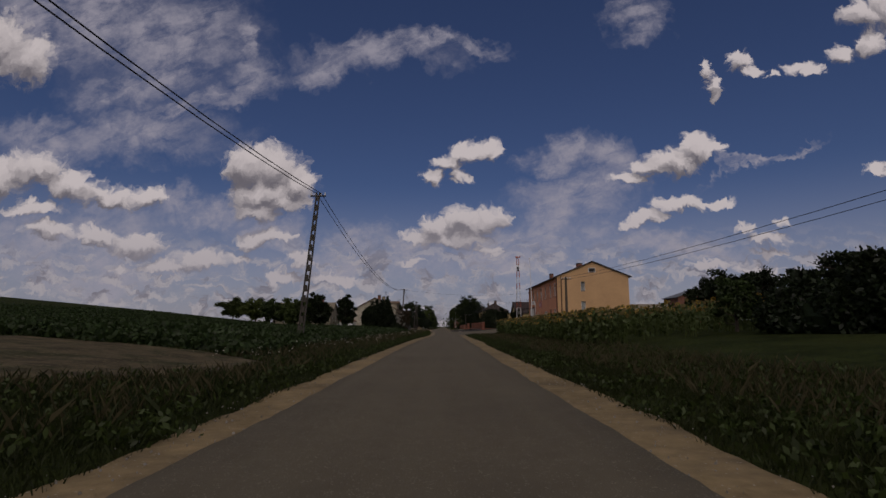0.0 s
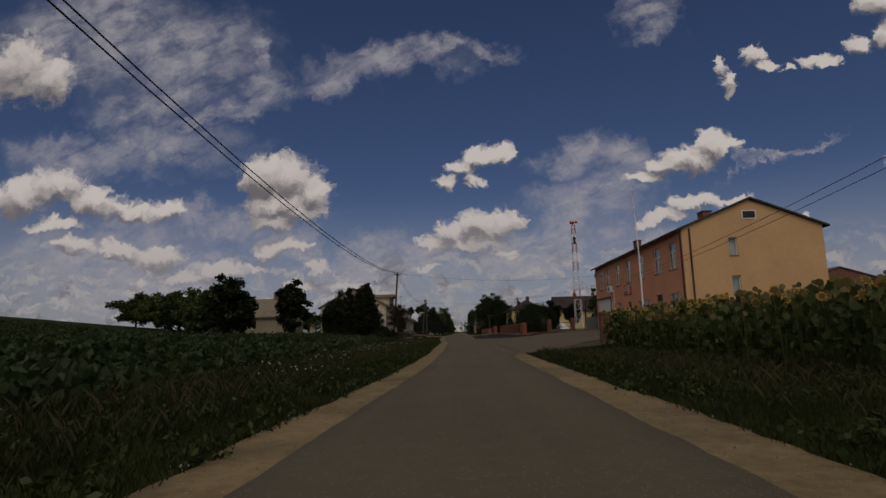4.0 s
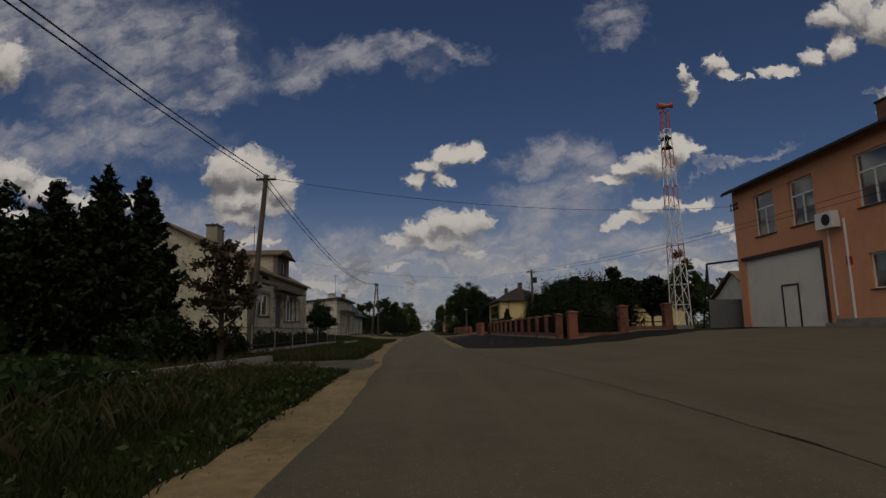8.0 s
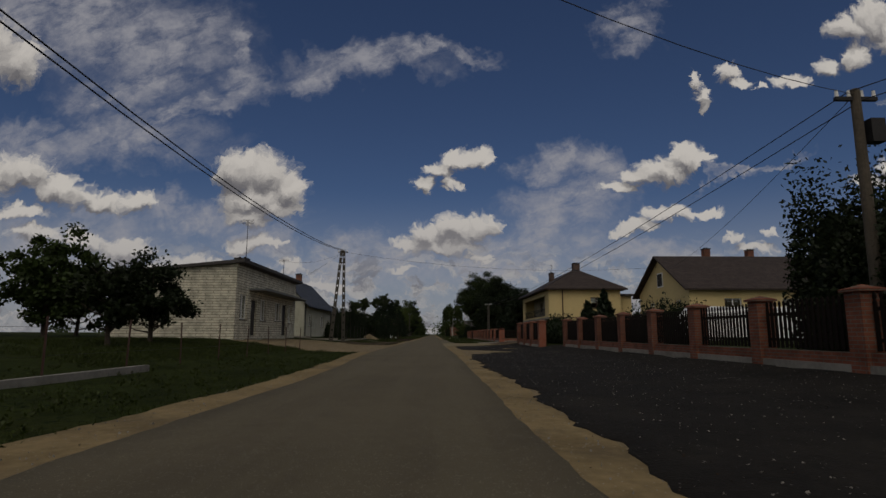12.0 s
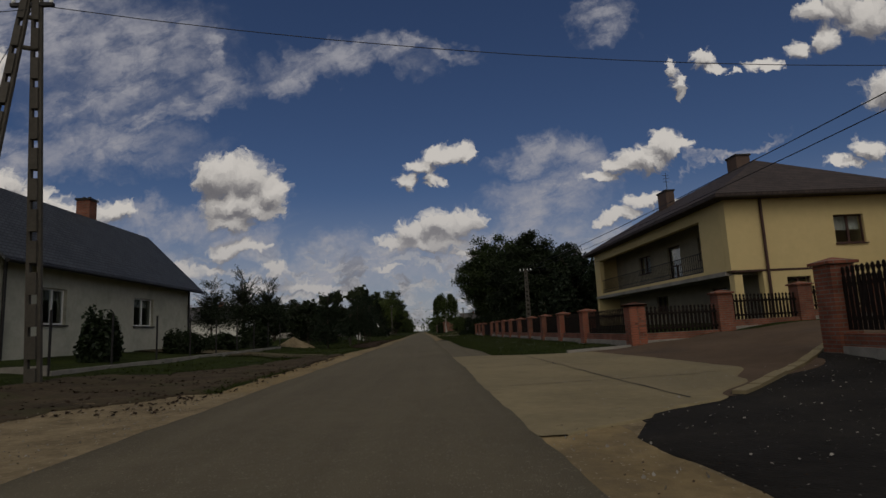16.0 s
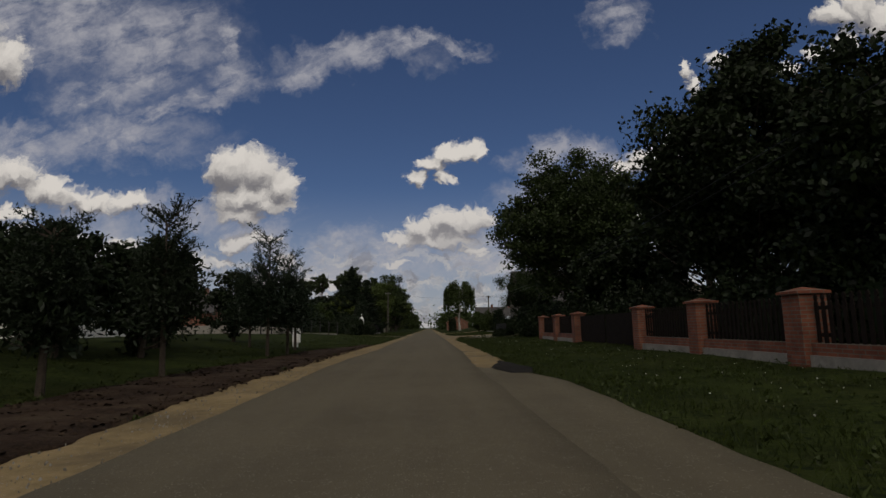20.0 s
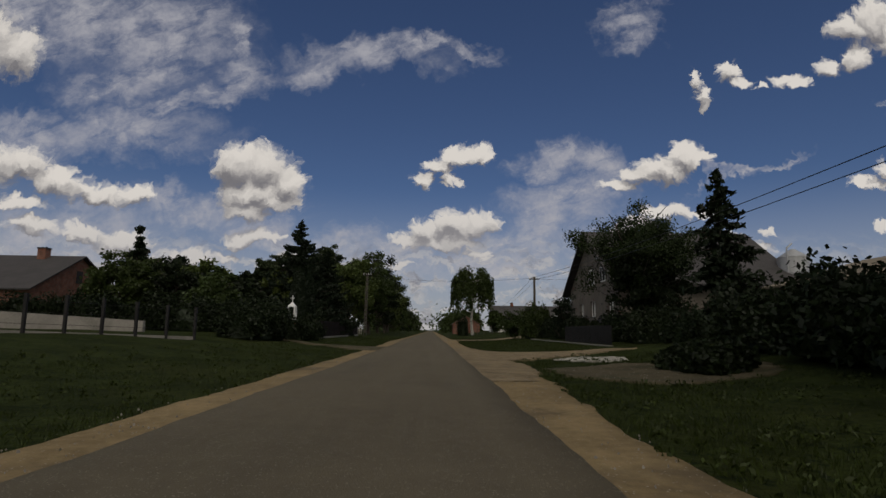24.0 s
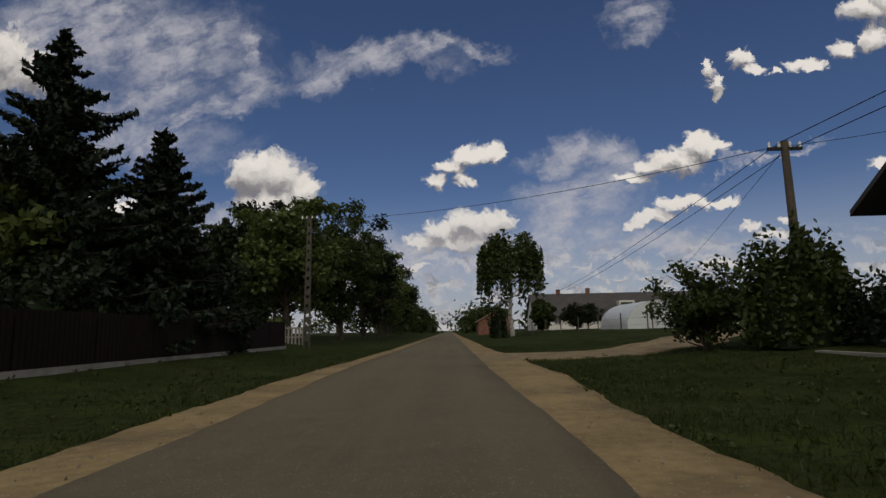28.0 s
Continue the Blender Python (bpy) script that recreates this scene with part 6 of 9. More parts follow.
def shrub(x, y, rx, ry, h, label, seed, material="leaf_dark", n=3000, size=0.08, name="shrub", group="garden shrubs", lift=0.0, core=True, category="shrub"):
    """A dense bush: leaves on a lumpy body, whose dark colour imitates the shade within."""
    n, size = int(n * 1.7), size * 0.72
    rs = np.random.RandomState(seed)
    z0 = ground_z(x, y) + lift
    t = thing(name, (x, y, z0), label, category, group)
    d = rs.normal(size=(n, 3))
    d[:, 2] = np.abs(d[:, 2]) * 0.9
    d /= np.linalg.norm(d, axis=1)[:, None]
    az = np.arctan2(d[:, 1], d[:, 0])
    lump = 1 + 0.16 * np.sin(3 * az + seed + 2 * d[:, 2]) + 0.12 * np.sin(7 * az + 5 * d[:, 2] + seed * 2) + 0.05 * np.clip(rs.normal(size=n), -2, 2)
    p = np.sign(d) * np.abs(d) ** 0.72 * (lump * rs.uniform(0.75, 1.0, n))[:, None] * np.array([rx, ry, h]) + np.array([x, y, z0])
    leaf_mesh("foliage", quads(p, size, rs), material, t)
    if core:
        # solid dark lump added inside, so gaps between leaves look shaded
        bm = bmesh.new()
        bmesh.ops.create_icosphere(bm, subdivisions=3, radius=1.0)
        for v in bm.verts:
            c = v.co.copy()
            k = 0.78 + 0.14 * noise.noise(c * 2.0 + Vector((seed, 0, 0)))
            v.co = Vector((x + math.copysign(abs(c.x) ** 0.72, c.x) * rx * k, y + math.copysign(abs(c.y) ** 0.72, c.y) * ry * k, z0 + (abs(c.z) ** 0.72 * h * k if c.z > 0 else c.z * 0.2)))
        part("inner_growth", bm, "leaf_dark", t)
    return t


# verge of the first field
shrub(14.2, 19.5, 2.1, 2.8, 1.6, "dark overgrown thicket beside the sunflower field", 31, "leaf_dark", 9000, 0.10, group="wild thicket")
broadleaf(14.6, 17.5, 2.9, 1.6, 0.4, "dark bushy elder in the roadside thicket", 32, "leaf_dark", 5000, 0.09, 50, "wild thicket")
broadleaf(12.6, 24.0, 2.4, 0.9, 0.4, "thin young sapling at the thicket's edge", 33, "leaf", 1500, 0.08, 26, "wild thicket")
broadleaf(16.8, 23.0, 3.2, 2.0, 0.6, "dark bushy elder in the roadside thicket", 34, "leaf_dark", 5000, 0.10, 50, "wild thicket")
for i, (x, y, h, r) in enumerate(((40, 78, 7.5, 3.5), (46, 82, 8.5, 4), (52, 80, 8, 3.8), (44, 90, 8, 4))):
    broadleaf(x, y, h, r, 1.0, "dark broadleaf tree behind the sunflower field", 40 + i, "leaf_dark", 5000, 0.2, 60, "trees behind the field")
for i, (x, y, h, r, m) in enumerate(((-19.5, 88, 5.6, 2.0, "leaf_dark"), (-22.5, 93, 5.2, 2.3, "leaf"), (-25.5, 95, 4.6, 2.4, "leaf_light"), (-30, 100, 4.5, 2.6, "leaf"), (-16.5, 95, 5.6, 1.6, "leaf_dark"), (-36, 108, 4.6, 2.8, "leaf_light"), (-42, 112, 4.2, 2.6, "leaf"))):
    broadleaf(x, y, h, r, 0.5, "leafy tree at the edge of the beet field", 60 + i, m, 6000, 0.14, 60, "trees by the field")
broadleaf(-12.6, 97.6, 4.2, 1.7, 0.15, "dense dark shrubby tree at the garden corner", 75, "leaf_dark", 6000, 0.085, 60)
conifer(-9.9, 98.6, 5.6, 1.7, "dark many-topped spruce in the front garden", 70, "needle", -0.05, 0.02, 20, 14, sparse=3.2, size=0.06, curl=0.25)
conifer(-10.9, 100.4, 5.4, 1.7, "dark spruce in the front garden", 71, "needle", -0.05, 0.02, 20, 14, sparse=3.2, size=0.06, curl=0.25)
conifer(-11.7, 99.0, 5.2, 1.8, "tall dark spruce crowding the front garden", 72, "needle", -0.1, 0.02, 20, 14, sparse=3.2, size=0.06, curl=0.25)
conifer(-10.0, 101.0, 6.0, 1.6, "dark spiky-topped spruce in the front garden", 73, "needle", -0.1, 0.02, 20, 14, sparse=3.2, size=0.06, curl=0.25)
broadleaf(-6.7, 99.6, 4.1, 1.0, 0.5, "sparse reddish ornamental tree before the roughcast house", 74, "leaf_red", 1900, 0.07, 34)
for i, (x, y, rx, ry, h) in enumerate(((-7.6, 99.5, 0.9, 1.6, 0.9), (-8.1, 103.5, 0.8, 1.2, 0.8), (-7.9, 110, 0.4, 2.6, 0.75), (-7.9, 116, 0.4, 2.8, 0.7), (-7.9, 122, 0.4, 2.6, 0.7))):
    shrub(x, y, rx, ry, h, "low dark shrub behind the garden fence", 80 + i, "leaf_dark", 1800, 0.06)
broadleaf(-12.0, 144.0, 3.6, 1.7, 0.5, "dark fruit tree in the grassy yard", 90, "leaf_dark", 4500, 0.08, 45)
broadleaf(-11.2, 139.5, 3.0, 1.2, 0.6, "dark fruit tree in the grassy yard", 91, "leaf_dark", 3000, 0.08, 40)
for i, (x, y, h, r) in enumerate(((-22, 152, 6.0, 2.6), (-26, 150, 4.6, 2.3), (-29, 147, 4.4, 2.2), (-24, 158, 4.8, 2.4))):
    broadleaf(x, y, h, r, 0.6, "rounded willow behind the yard", 95 + i, "leaf", 6000, 0.12, 55, "willows")

shrub(-10.6, 99.6, 1.9, 1.9, 3.7, "dense dark evergreen thicket filling the front garden", 76, "leaf_dark", 9000, 0.07)
shrub(-12.6, 98.0, 1.6, 1.5, 2.6, "dense dark evergreen thicket filling the front garden", 77, "leaf_dark", 5000, 0.07)
shrub(-8.2, 98.6, 1.0, 1.4, 1.3, "low dark shrub behind the garden kerb", 78, "leaf_dark", 2600, 0.06)

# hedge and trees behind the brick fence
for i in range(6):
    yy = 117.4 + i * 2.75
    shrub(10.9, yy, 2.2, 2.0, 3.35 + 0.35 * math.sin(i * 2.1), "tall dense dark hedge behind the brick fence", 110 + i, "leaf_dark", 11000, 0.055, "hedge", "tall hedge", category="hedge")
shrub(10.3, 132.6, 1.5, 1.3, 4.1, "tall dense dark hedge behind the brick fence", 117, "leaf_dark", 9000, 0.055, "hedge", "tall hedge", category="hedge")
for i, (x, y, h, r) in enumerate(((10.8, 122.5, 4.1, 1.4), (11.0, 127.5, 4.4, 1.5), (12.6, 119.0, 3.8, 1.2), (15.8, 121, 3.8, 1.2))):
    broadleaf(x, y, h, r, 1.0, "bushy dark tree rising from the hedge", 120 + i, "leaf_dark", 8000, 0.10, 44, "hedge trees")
for i, (x, y, h, r) in enumerate(((20.5, 126, 5.8, 1.3), (24, 132, 5.0, 1.6), (27, 135, 4.6, 1.8))):
    broadleaf(x, y, h, r, 1.0, "slender broadleaf tree behind the gate", 128 + i, "leaf", 2600, 0.1, 36, "hedge trees")
conifer(10.4, 156.8, 2.6, 0.7, "clipped dark conifer by the fence", 135, "needle", 0.0, 0.02, 14, 12, sparse=2.0)
conifer(9.6, 150.5, 2.9, 0.8, "clipped dark conifer by the fence", 136, "needle", 0.0, 0.02, 14, 12, sparse=2.0)
for i, (x, y, rx, ry, h) in enumerate(((9.2, 160, 0.8, 3.2, 1.3), (10.0, 163.5, 1.0, 2.4, 1.8), (8.9, 142, 0.7, 3.0, 1.2), (9.0, 147, 0.7, 2.5, 1.3), (13, 150, 2, 2, 2.0))):
    shrub(x, y, rx, ry, h, "dark clipped shrub behind the pickets", 140 + i, "leaf_dark", 2600, 0.07)

# gardens round the grey house
shrub(-10.3, 176.6, 0.55, 0.5, 1.5, "upright dark shrub before the grey house", 156, "leaf_dark", 1600, 0.07)
for i, (x, y, rx, ry, h) in enumerate(((-10.6, 183.5, 0.7, 0.8, 0.9), (-10.4, 187.5, 0.8, 1.2, 0.8), (-9.6, 191, 0.8, 1.2, 1.3))):
    shrub(x, y, rx, ry, h, "rounded dark shrub on the lawn", 157 + i, "leaf_dark", 2000, 0.06)
LARCH = [(-6.4, 196.6, 3.9, 1.4), (-5.9, 204.4, 2.9, 0.8), (-5.6, 207.6, 3.7, 1.0), (-6.0, 216.5, 4.8, 1.45), (-5.6, 217.8, 4.0, 1.1), (-6.3, 222.0, 3.9, 1.2), (-8.3, 221.7, 3.6, 1.1)]


def larch(x, y, h, r, seed, low=0.26):
    """A shaggy young larch: bare stem, a dense tangle of twigs, long spiky shoots reaching up and out."""
    rs = np.random.RandomState(seed)
    z0 = ground_z(x, y)
    t = thing("larch", (x, y, z0), "shaggy young larch on the grass verge", "tree", "verge larches")
    bm = bmesh.new()
    rod(bm, (x, y, z0 - 0.2), (x + rs.normal() * 0.04, y, z0 + h * 0.88), 0.07, 0.02, 8)
    tips, sticks, needles = [], [], []
    for k in range(86):
        top = k < 20
        f = rs.uniform(0.55, 0.9) if top else low + (0.66 - low) * rs.uniform() ** 0.8
        a = rs.uniform(0, math.tau)
        ln = h * rs.uniform(0.12, 0.27) if top else r * (1.2 * (1 - f) + 0.22) * rs.uniform(0.55, 1.2)
        p = np.array([x, y, z0 + h * f])
        d = np.array([math.cos(a), math.sin(a), rs.uniform(-0.1, 0.6)]) if not top else np.array([math.cos(a) * 0.9, math.sin(a) * 0.9, 0.8])
        d /= np.linalg.norm(d)
        m = 9
        path = [p]
        for q in range(m):
            d = d + np.array([rs.normal() * 0.10, rs.normal() * 0.10, 0.11 if not top else -0.04])
            d /= np.linalg.norm(d)
            path.append(path[-1] + d * ln / m)
            if q > 0:
                for side in range(3 if not top else 2):
                    e = d * 0.5 + rs.normal(size=3) * 0.75 + np.array([0, 0, 0.15])
                    e /= np.linalg.norm(e)
                    l2 = rs.uniform(0.10, 0.34) * (1.15 - q / m) + 0.07
                    sticks.append((path[-1], path[-1] + e * l2, 0.004))
        for u, v in zip(path, path[1:]):
            sticks.append((u, v, 0.009))
        if k % 4 == 0:
            rod(bm, Vector(path[0]), Vector(path[4]), 0.022, 0.012, 5)
    part("trunk", bm, "bark", t)
    quad = []
    for u, v, w in sticks:
        for s_ in (np.array([w, 0, 0]), np.array([0, w, w])):
            quad.append(np.stack([u - s_, u + s_, v + s_ * 0.5, v - s_ * 0.5]))
        n = max(2, int(np.linalg.norm(v - u) / 0.034))
        g = rs.uniform(0, 1.05, n)
        needles.append(u + (v - u) * g[:, None] + rs.normal(size=(n, 3)) * 0.012)
    quad = np.concatenate(quad)
    m = int(1100 * r * r) + 300
    dense = rs.normal(size=(m, 3)) * np.array([0.36 * r, 0.36 * r, 0.10 * h]) + np.array([x, y, z0 + h * (0.16 + low)])
    dense = dense[dense[:, 2] > z0 + h * low * 0.8]
    nd = np.concatenate([quads(np.concatenate(needles), 0.014, rs, 2.6), quads(dense, 0.030, rs, 2.4)])
    leaf_mesh("crown", np.concatenate([quad, nd]), "needle", t)
    return t


for i, (x, y, h, r) in enumerate(LARCH):
    larch(x, y, h, r * 1.1, 165 + i, 0.08 if i == 0 else 0.24)
for i, (x, y, h, r) in enumerate(((-10.5, 191.6, 4.7, 1.7), (-9.5, 193.4, 4.3, 1.5), (-13.2, 194, 4.2, 1.6))):
    larch(x, y, h, r, 150 + i)
SAP = [(-9.0, 203, 2.9), (-10.5, 206, 3.1), (-9.4, 210, 2.8), (-11.5, 212, 3.2), (-9.8, 216, 3.0), (-12.2, 219, 3.3), (-10.2, 225, 3.0), (-13.0, 208, 3.0), (-14.5, 214, 3.2), (-13.8, 224, 3.1), (-8.6, 212.6, 3.0)]
for i, (x, y, h) in enumerate(SAP):
    broadleaf(x, y, h + 0.6, 1.5, 0.3, "young orchard tree with a low dark crown", 180 + i, "leaf_dark", 4200, 0.08, 46, "orchard trees")

# great trees behind the long fence
broadleaf(11.0, 235.5, 12.6, 5.2, 2.2, "huge round-crowned lime tree behind the fence", 200, "leaf_lime", 60000, 0.10, 230, "great trees")
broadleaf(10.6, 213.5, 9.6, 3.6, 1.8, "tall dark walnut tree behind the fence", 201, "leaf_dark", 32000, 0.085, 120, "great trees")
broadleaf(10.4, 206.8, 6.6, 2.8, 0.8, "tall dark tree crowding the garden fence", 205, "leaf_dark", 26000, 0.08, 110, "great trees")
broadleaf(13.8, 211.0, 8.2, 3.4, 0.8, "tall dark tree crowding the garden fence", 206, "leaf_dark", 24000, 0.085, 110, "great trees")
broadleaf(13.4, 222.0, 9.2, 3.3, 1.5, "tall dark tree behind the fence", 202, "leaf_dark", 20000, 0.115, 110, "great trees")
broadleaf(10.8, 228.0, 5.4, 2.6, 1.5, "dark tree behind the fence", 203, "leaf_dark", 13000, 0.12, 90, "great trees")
broadleaf(13.0, 207.0, 7.2, 2.4, 3.6, "ball-topped dark pine behind the fence", 204, "needle", 5000, 0.10, 50, "great trees")
for i, (x, y, h, r) in enumerate(((14.2, 211, 6.6, 1.8), (15.6, 208, 6.0, 1.7), (16.8, 212, 5.8, 1.7), (15.2, 231.5, 6.2, 1.7), (14.3, 227.5, 5.4, 1.6), (17.0, 224, 6.0, 1.8))):
    conifer(x, y, h, r, "dark spruce behind the long fence", 210 + i, "needle", 0.3, 0.1, 18, 9)
for i, (x, y, h, r) in enumerate(((11.2, 201.2, 4.2, 1.7), (11.3, 204.4, 4.9, 1.9), (10.0, 203.0, 3.6, 1.4))):
    conifer(x, y, h, r, "dark spruce beside the cream house", 233 + i, "needle", 0.3, 0.05, 17, 10)
for i in range(9):
    shrub(9.0, 206 + i * 3.0, 0.9, 1.9, 1.9 + 0.3 * math.sin(i * 1.7), "dark shrubs filling the garden behind the fence", 220 + i, "leaf_dark", 2600, 0.08)

# rough hedge, and the garden of the bare house
for i, (x, y, rx, ry, h) in enumerate(((8.6, 236.5, 2.2, 2.4, 1.7), (9.4, 240.5, 2.6, 2.4, 1.9), (10.4, 244.5, 2.6, 2.4, 2.0), (11.2, 248.5, 2.6, 2.3, 1.9), (14.5, 243, 3, 3, 1.5), (16, 248, 3, 3, 1.4), (6.4, 245.5, 0.8, 1.1, 0.55))):
    shrub(x, y, rx, ry, h, "rough dark hedge of tangled bushes", 240 + i, "leaf_dark", 6000, 0.08, "hedge", "rough hedge", category="hedge")
broadleaf(12.0, 262.8, 5.8, 2.2, 0.8, "dark fruit tree before the bare-walled house", 249, "leaf_dark", 7000, 0.09, 70)
conifer(12.9, 256.8, 7.6, 2.7, "dark spruce with drooping boughs", 250, "needle", 0.35, 0.08, 18, 10)
broadleaf(11.4, 263.8, 7.4, 3.6, 2.6, "old pear tree with a loose crown", 252, "leaf_lime", 17000, 0.058, 66, squash=0.85)
broadleaf(9.3, 272.0, 3.4, 0.9, 0.3, "small dark cypress by the house", 253, "needle", 2200, 0.06, 40)
for i, (x, y, rx, ry, h) in enumerate(((9.6, 266, 0.7, 1.8, 1.1), (9.8, 270.5, 0.7, 1.8, 1.2), (9.8, 275, 0.8, 1.6, 1.3), (10.0, 279, 0.9, 1.4, 1.5), (10.6, 273, 0.9, 0.9, 1.5), (10.4, 259.0, 1.0, 1.6, 1.5), (10.2, 262.5, 0.9, 1.5, 1.4), (12.5, 262.0, 1.6, 1.6, 2.2), (11.5, 256.0, 1.4, 1.4, 1.3))):
    shrub(x, y, rx, ry, h, "dark garden shrub under the house wall", 256 + i, "leaf_dark", 2600, 0.065)
broadleaf(7.6, 283.8, 2.6, 1.4, 0.2, "loose flowering bush beside the track", 262, "leaf", 3200, 0.07, 50)
shrub(9.2, 281.6, 1.2, 1.2, 2.7, "tall ivy-clad bush round the pole", 263, "leaf", 4200, 0.085)
shrub(10.8, 284.0, 1.3, 1.5, 1.9, "dense dark bush beside the track", 264, "leaf_dark", 3600, 0.08)

# left side of the last stretch
conifer(-12.2, 283.8, 10.2, 4.6, "great dark fir with long spreading boughs", 270, "needle", 0.05, 0.03, 30, 11, sparse=3.0, size=0.06, curl=0.12)
conifer(-10.2, 286.5, 8.0, 3.4, "dark fir with spreading boughs", 271, "needle", 0.05, 0.03, 26, 10, sparse=3.0, size=0.06, curl=0.12)


def thuja(x, y, h, r, seed):
    """A close flame of upright sprays round a solid dark core."""
    rs = np.random.RandomState(seed)
    z0 = ground_z(x, y)
    t = thing("thuja", (x, y, z0), "dark flame-shaped column of clipped thuja", "tree", "thujas")
    n = 9000
    f = rs.uniform(0.01, 1.0, n)
    a = rs.uniform(0, math.tau, n)
    rr = r * np.maximum(1 - f ** 2.4, 0) ** 0.7 * (0.55 + 0.45 * np.minimum(1, f * 6)) * rs.uniform(0.75, 1.04, n) * (1 + 0.07 * np.sin(3 * a + 9 * f))
    p = np.stack([x + np.cos(a) * rr, y + np.sin(a) * rr, z0 + f * h], 1)
    leaf_mesh("foliage", quads(p, 0.045, rs, 2.0, np.array([0, 0, 1.2])), "needle", t)
    # added solid filling that stands in for the column's shaded inside
    bm = bmesh.new()
    for k in range(10):
        g, q = k / 10, (k + 1) / 10
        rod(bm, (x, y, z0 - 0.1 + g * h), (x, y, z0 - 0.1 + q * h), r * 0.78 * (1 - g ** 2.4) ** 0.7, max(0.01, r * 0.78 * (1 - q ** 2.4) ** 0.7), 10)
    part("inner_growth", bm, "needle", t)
    return t


thuja(-9.9, 274.0, 5.1, 0.75, 273)
thuja(-9.35, 275.2, 5.2, 0.5, 274)
for i in range(8):
    shrub(-9.6 - 0.5 * (i % 3), 262.5 + i * 4.2, 1.5, 2.5, 1.7 + 0.4 * math.sin(i * 1.9), "dense dark bushes along the garden edge", 276 + i, "leaf_dark", 4200, 0.08, "hedge", "garden edge bushes", category="hedge")
W_TREES = [(-14.5, 277, 3.6, 1.8), (-18.5, 280, 4.4, 2.0), (-21, 284, 5.0, 2.2), (-12.8, 284, 5.2, 2.4), (-17, 287, 5.8, 2.6), (-22, 291, 6.5, 2.8), (-12, 291, 5.4, 2.8), (-10.5, 303, 9.6, 3.5), (-13.5, 308, 10.5, 3.8),
           (-9.2, 315, 11.8, 4.1), (-8.9, 326, 12.2, 4.3), (-8.8, 337, 12.4, 4.3), (-9.2, 349, 12.0, 4.2), (-10, 362, 11, 4.3), (-18, 318, 11, 4.0), (-24, 291, 7, 3.0), (-29, 296, 8, 3.4), (-10, 378, 11, 4.4), (-11, 398, 10, 4.4)]
for i, (x, y, h, r) in enumerate(W_TREES):
    broadleaf(x, y, h, r, 0.8, "dark broadleaf tree in the roadside wood", 290 + i, ("leaf_dark", "leaf", "leaf_dark", "leaf_light")[i % 4] if y > 275 else ("leaf", "leaf_light")[i % 2], 7500, 0.15, 75, "roadside wood")
for i, (x, y, h, r, b) in enumerate(((-18.8, 333, 15.5, 2.6, 10), (-22, 337, 14.5, 2.3, 10), (-26, 330, 13.5, 2.2, 9), (-30, 334, 12.8, 2.2, 9), (-15.5, 345, 14, 2.4, 9))):
    broadleaf(x, y, h, r, b, "tall bare-stemmed pine above the wood", 315 + i, "needle_light", 3600, 0.16, 40, "tall pines", "pine")

for i, (x, y, h, r, b) in enumerate(((-20.5, 273, 5.6, 2.2, 0.3), (-17.6, 271, 4.6, 1.9, 0.3), (-24.5, 276, 6.2, 2.4, 0.3), (-22.3, 275, 7.6, 0.8, 0.5), (-14.6, 270, 3.8, 1.7, 0.2))):
    broadleaf(x, y, h, r, b, "overgrown dark tree beside the brick house", 330 + i, ("leaf", "leaf_dark")[i % 2], 6000, 0.11, 60, "overgrown garden")
for i in range(6):
    shrub(-12.0 - 2.6 * i, 267.5 - 0.8 * i, 1.8, 1.3, 1.7 + 0.3 * math.sin(i * 2.3), "dense dark bushes along the yard wall", 341 + i, "leaf_dark", 3800, 0.08, "hedge", "garden edge bushes", category="hedge")

# weeping birch
bt = thing("birch_tree", (7.2, 330.8, 0.2), "weeping birch with long hanging twigs", "tree")
rsb = np.random.RandomState(330)
bm = bmesh.new()
tips = limbs(bm, (7.2, 330.8, 0.0), 12.5, 0.28, 3.4, 0.3, rsb, 16)
part("trunk", bm, "birch_bark", bt)
pts = []
for k in range(300):
    a, rr = rsb.uniform(0, math.tau), 3.7 * rsb.uniform(0.15, 1) ** 0.5
    top = 12.9 - 2.6 * (rr / 3.7) ** 2 - abs(rsb.normal()) * 1.6
    ln = rsb.uniform(1.5, 5.2) * (0.5 + 0.5 * rr / 3.7)
    m = int(36 * ln / 3)
    f = rsb.uniform(0, 1, m)
    pts.append(np.stack([7.2 + math.cos(a) * (rr + 0.2 * f) + rsb.normal(size=m) * 0.13, 330.8 + math.sin(a) * (rr + 0.2 * f) + rsb.normal(size=m) * 0.13, top - ln * f], 1))
leaf_mesh("crown", quads(np.concatenate(pts), 0.13, rsb, 1.8), "leaf", bt)
shrub(5.4, 328, 0.9, 1.0, 3.0, "ivy-dark bush beside the birch", 331, "leaf_dark", 2200, 0.1)


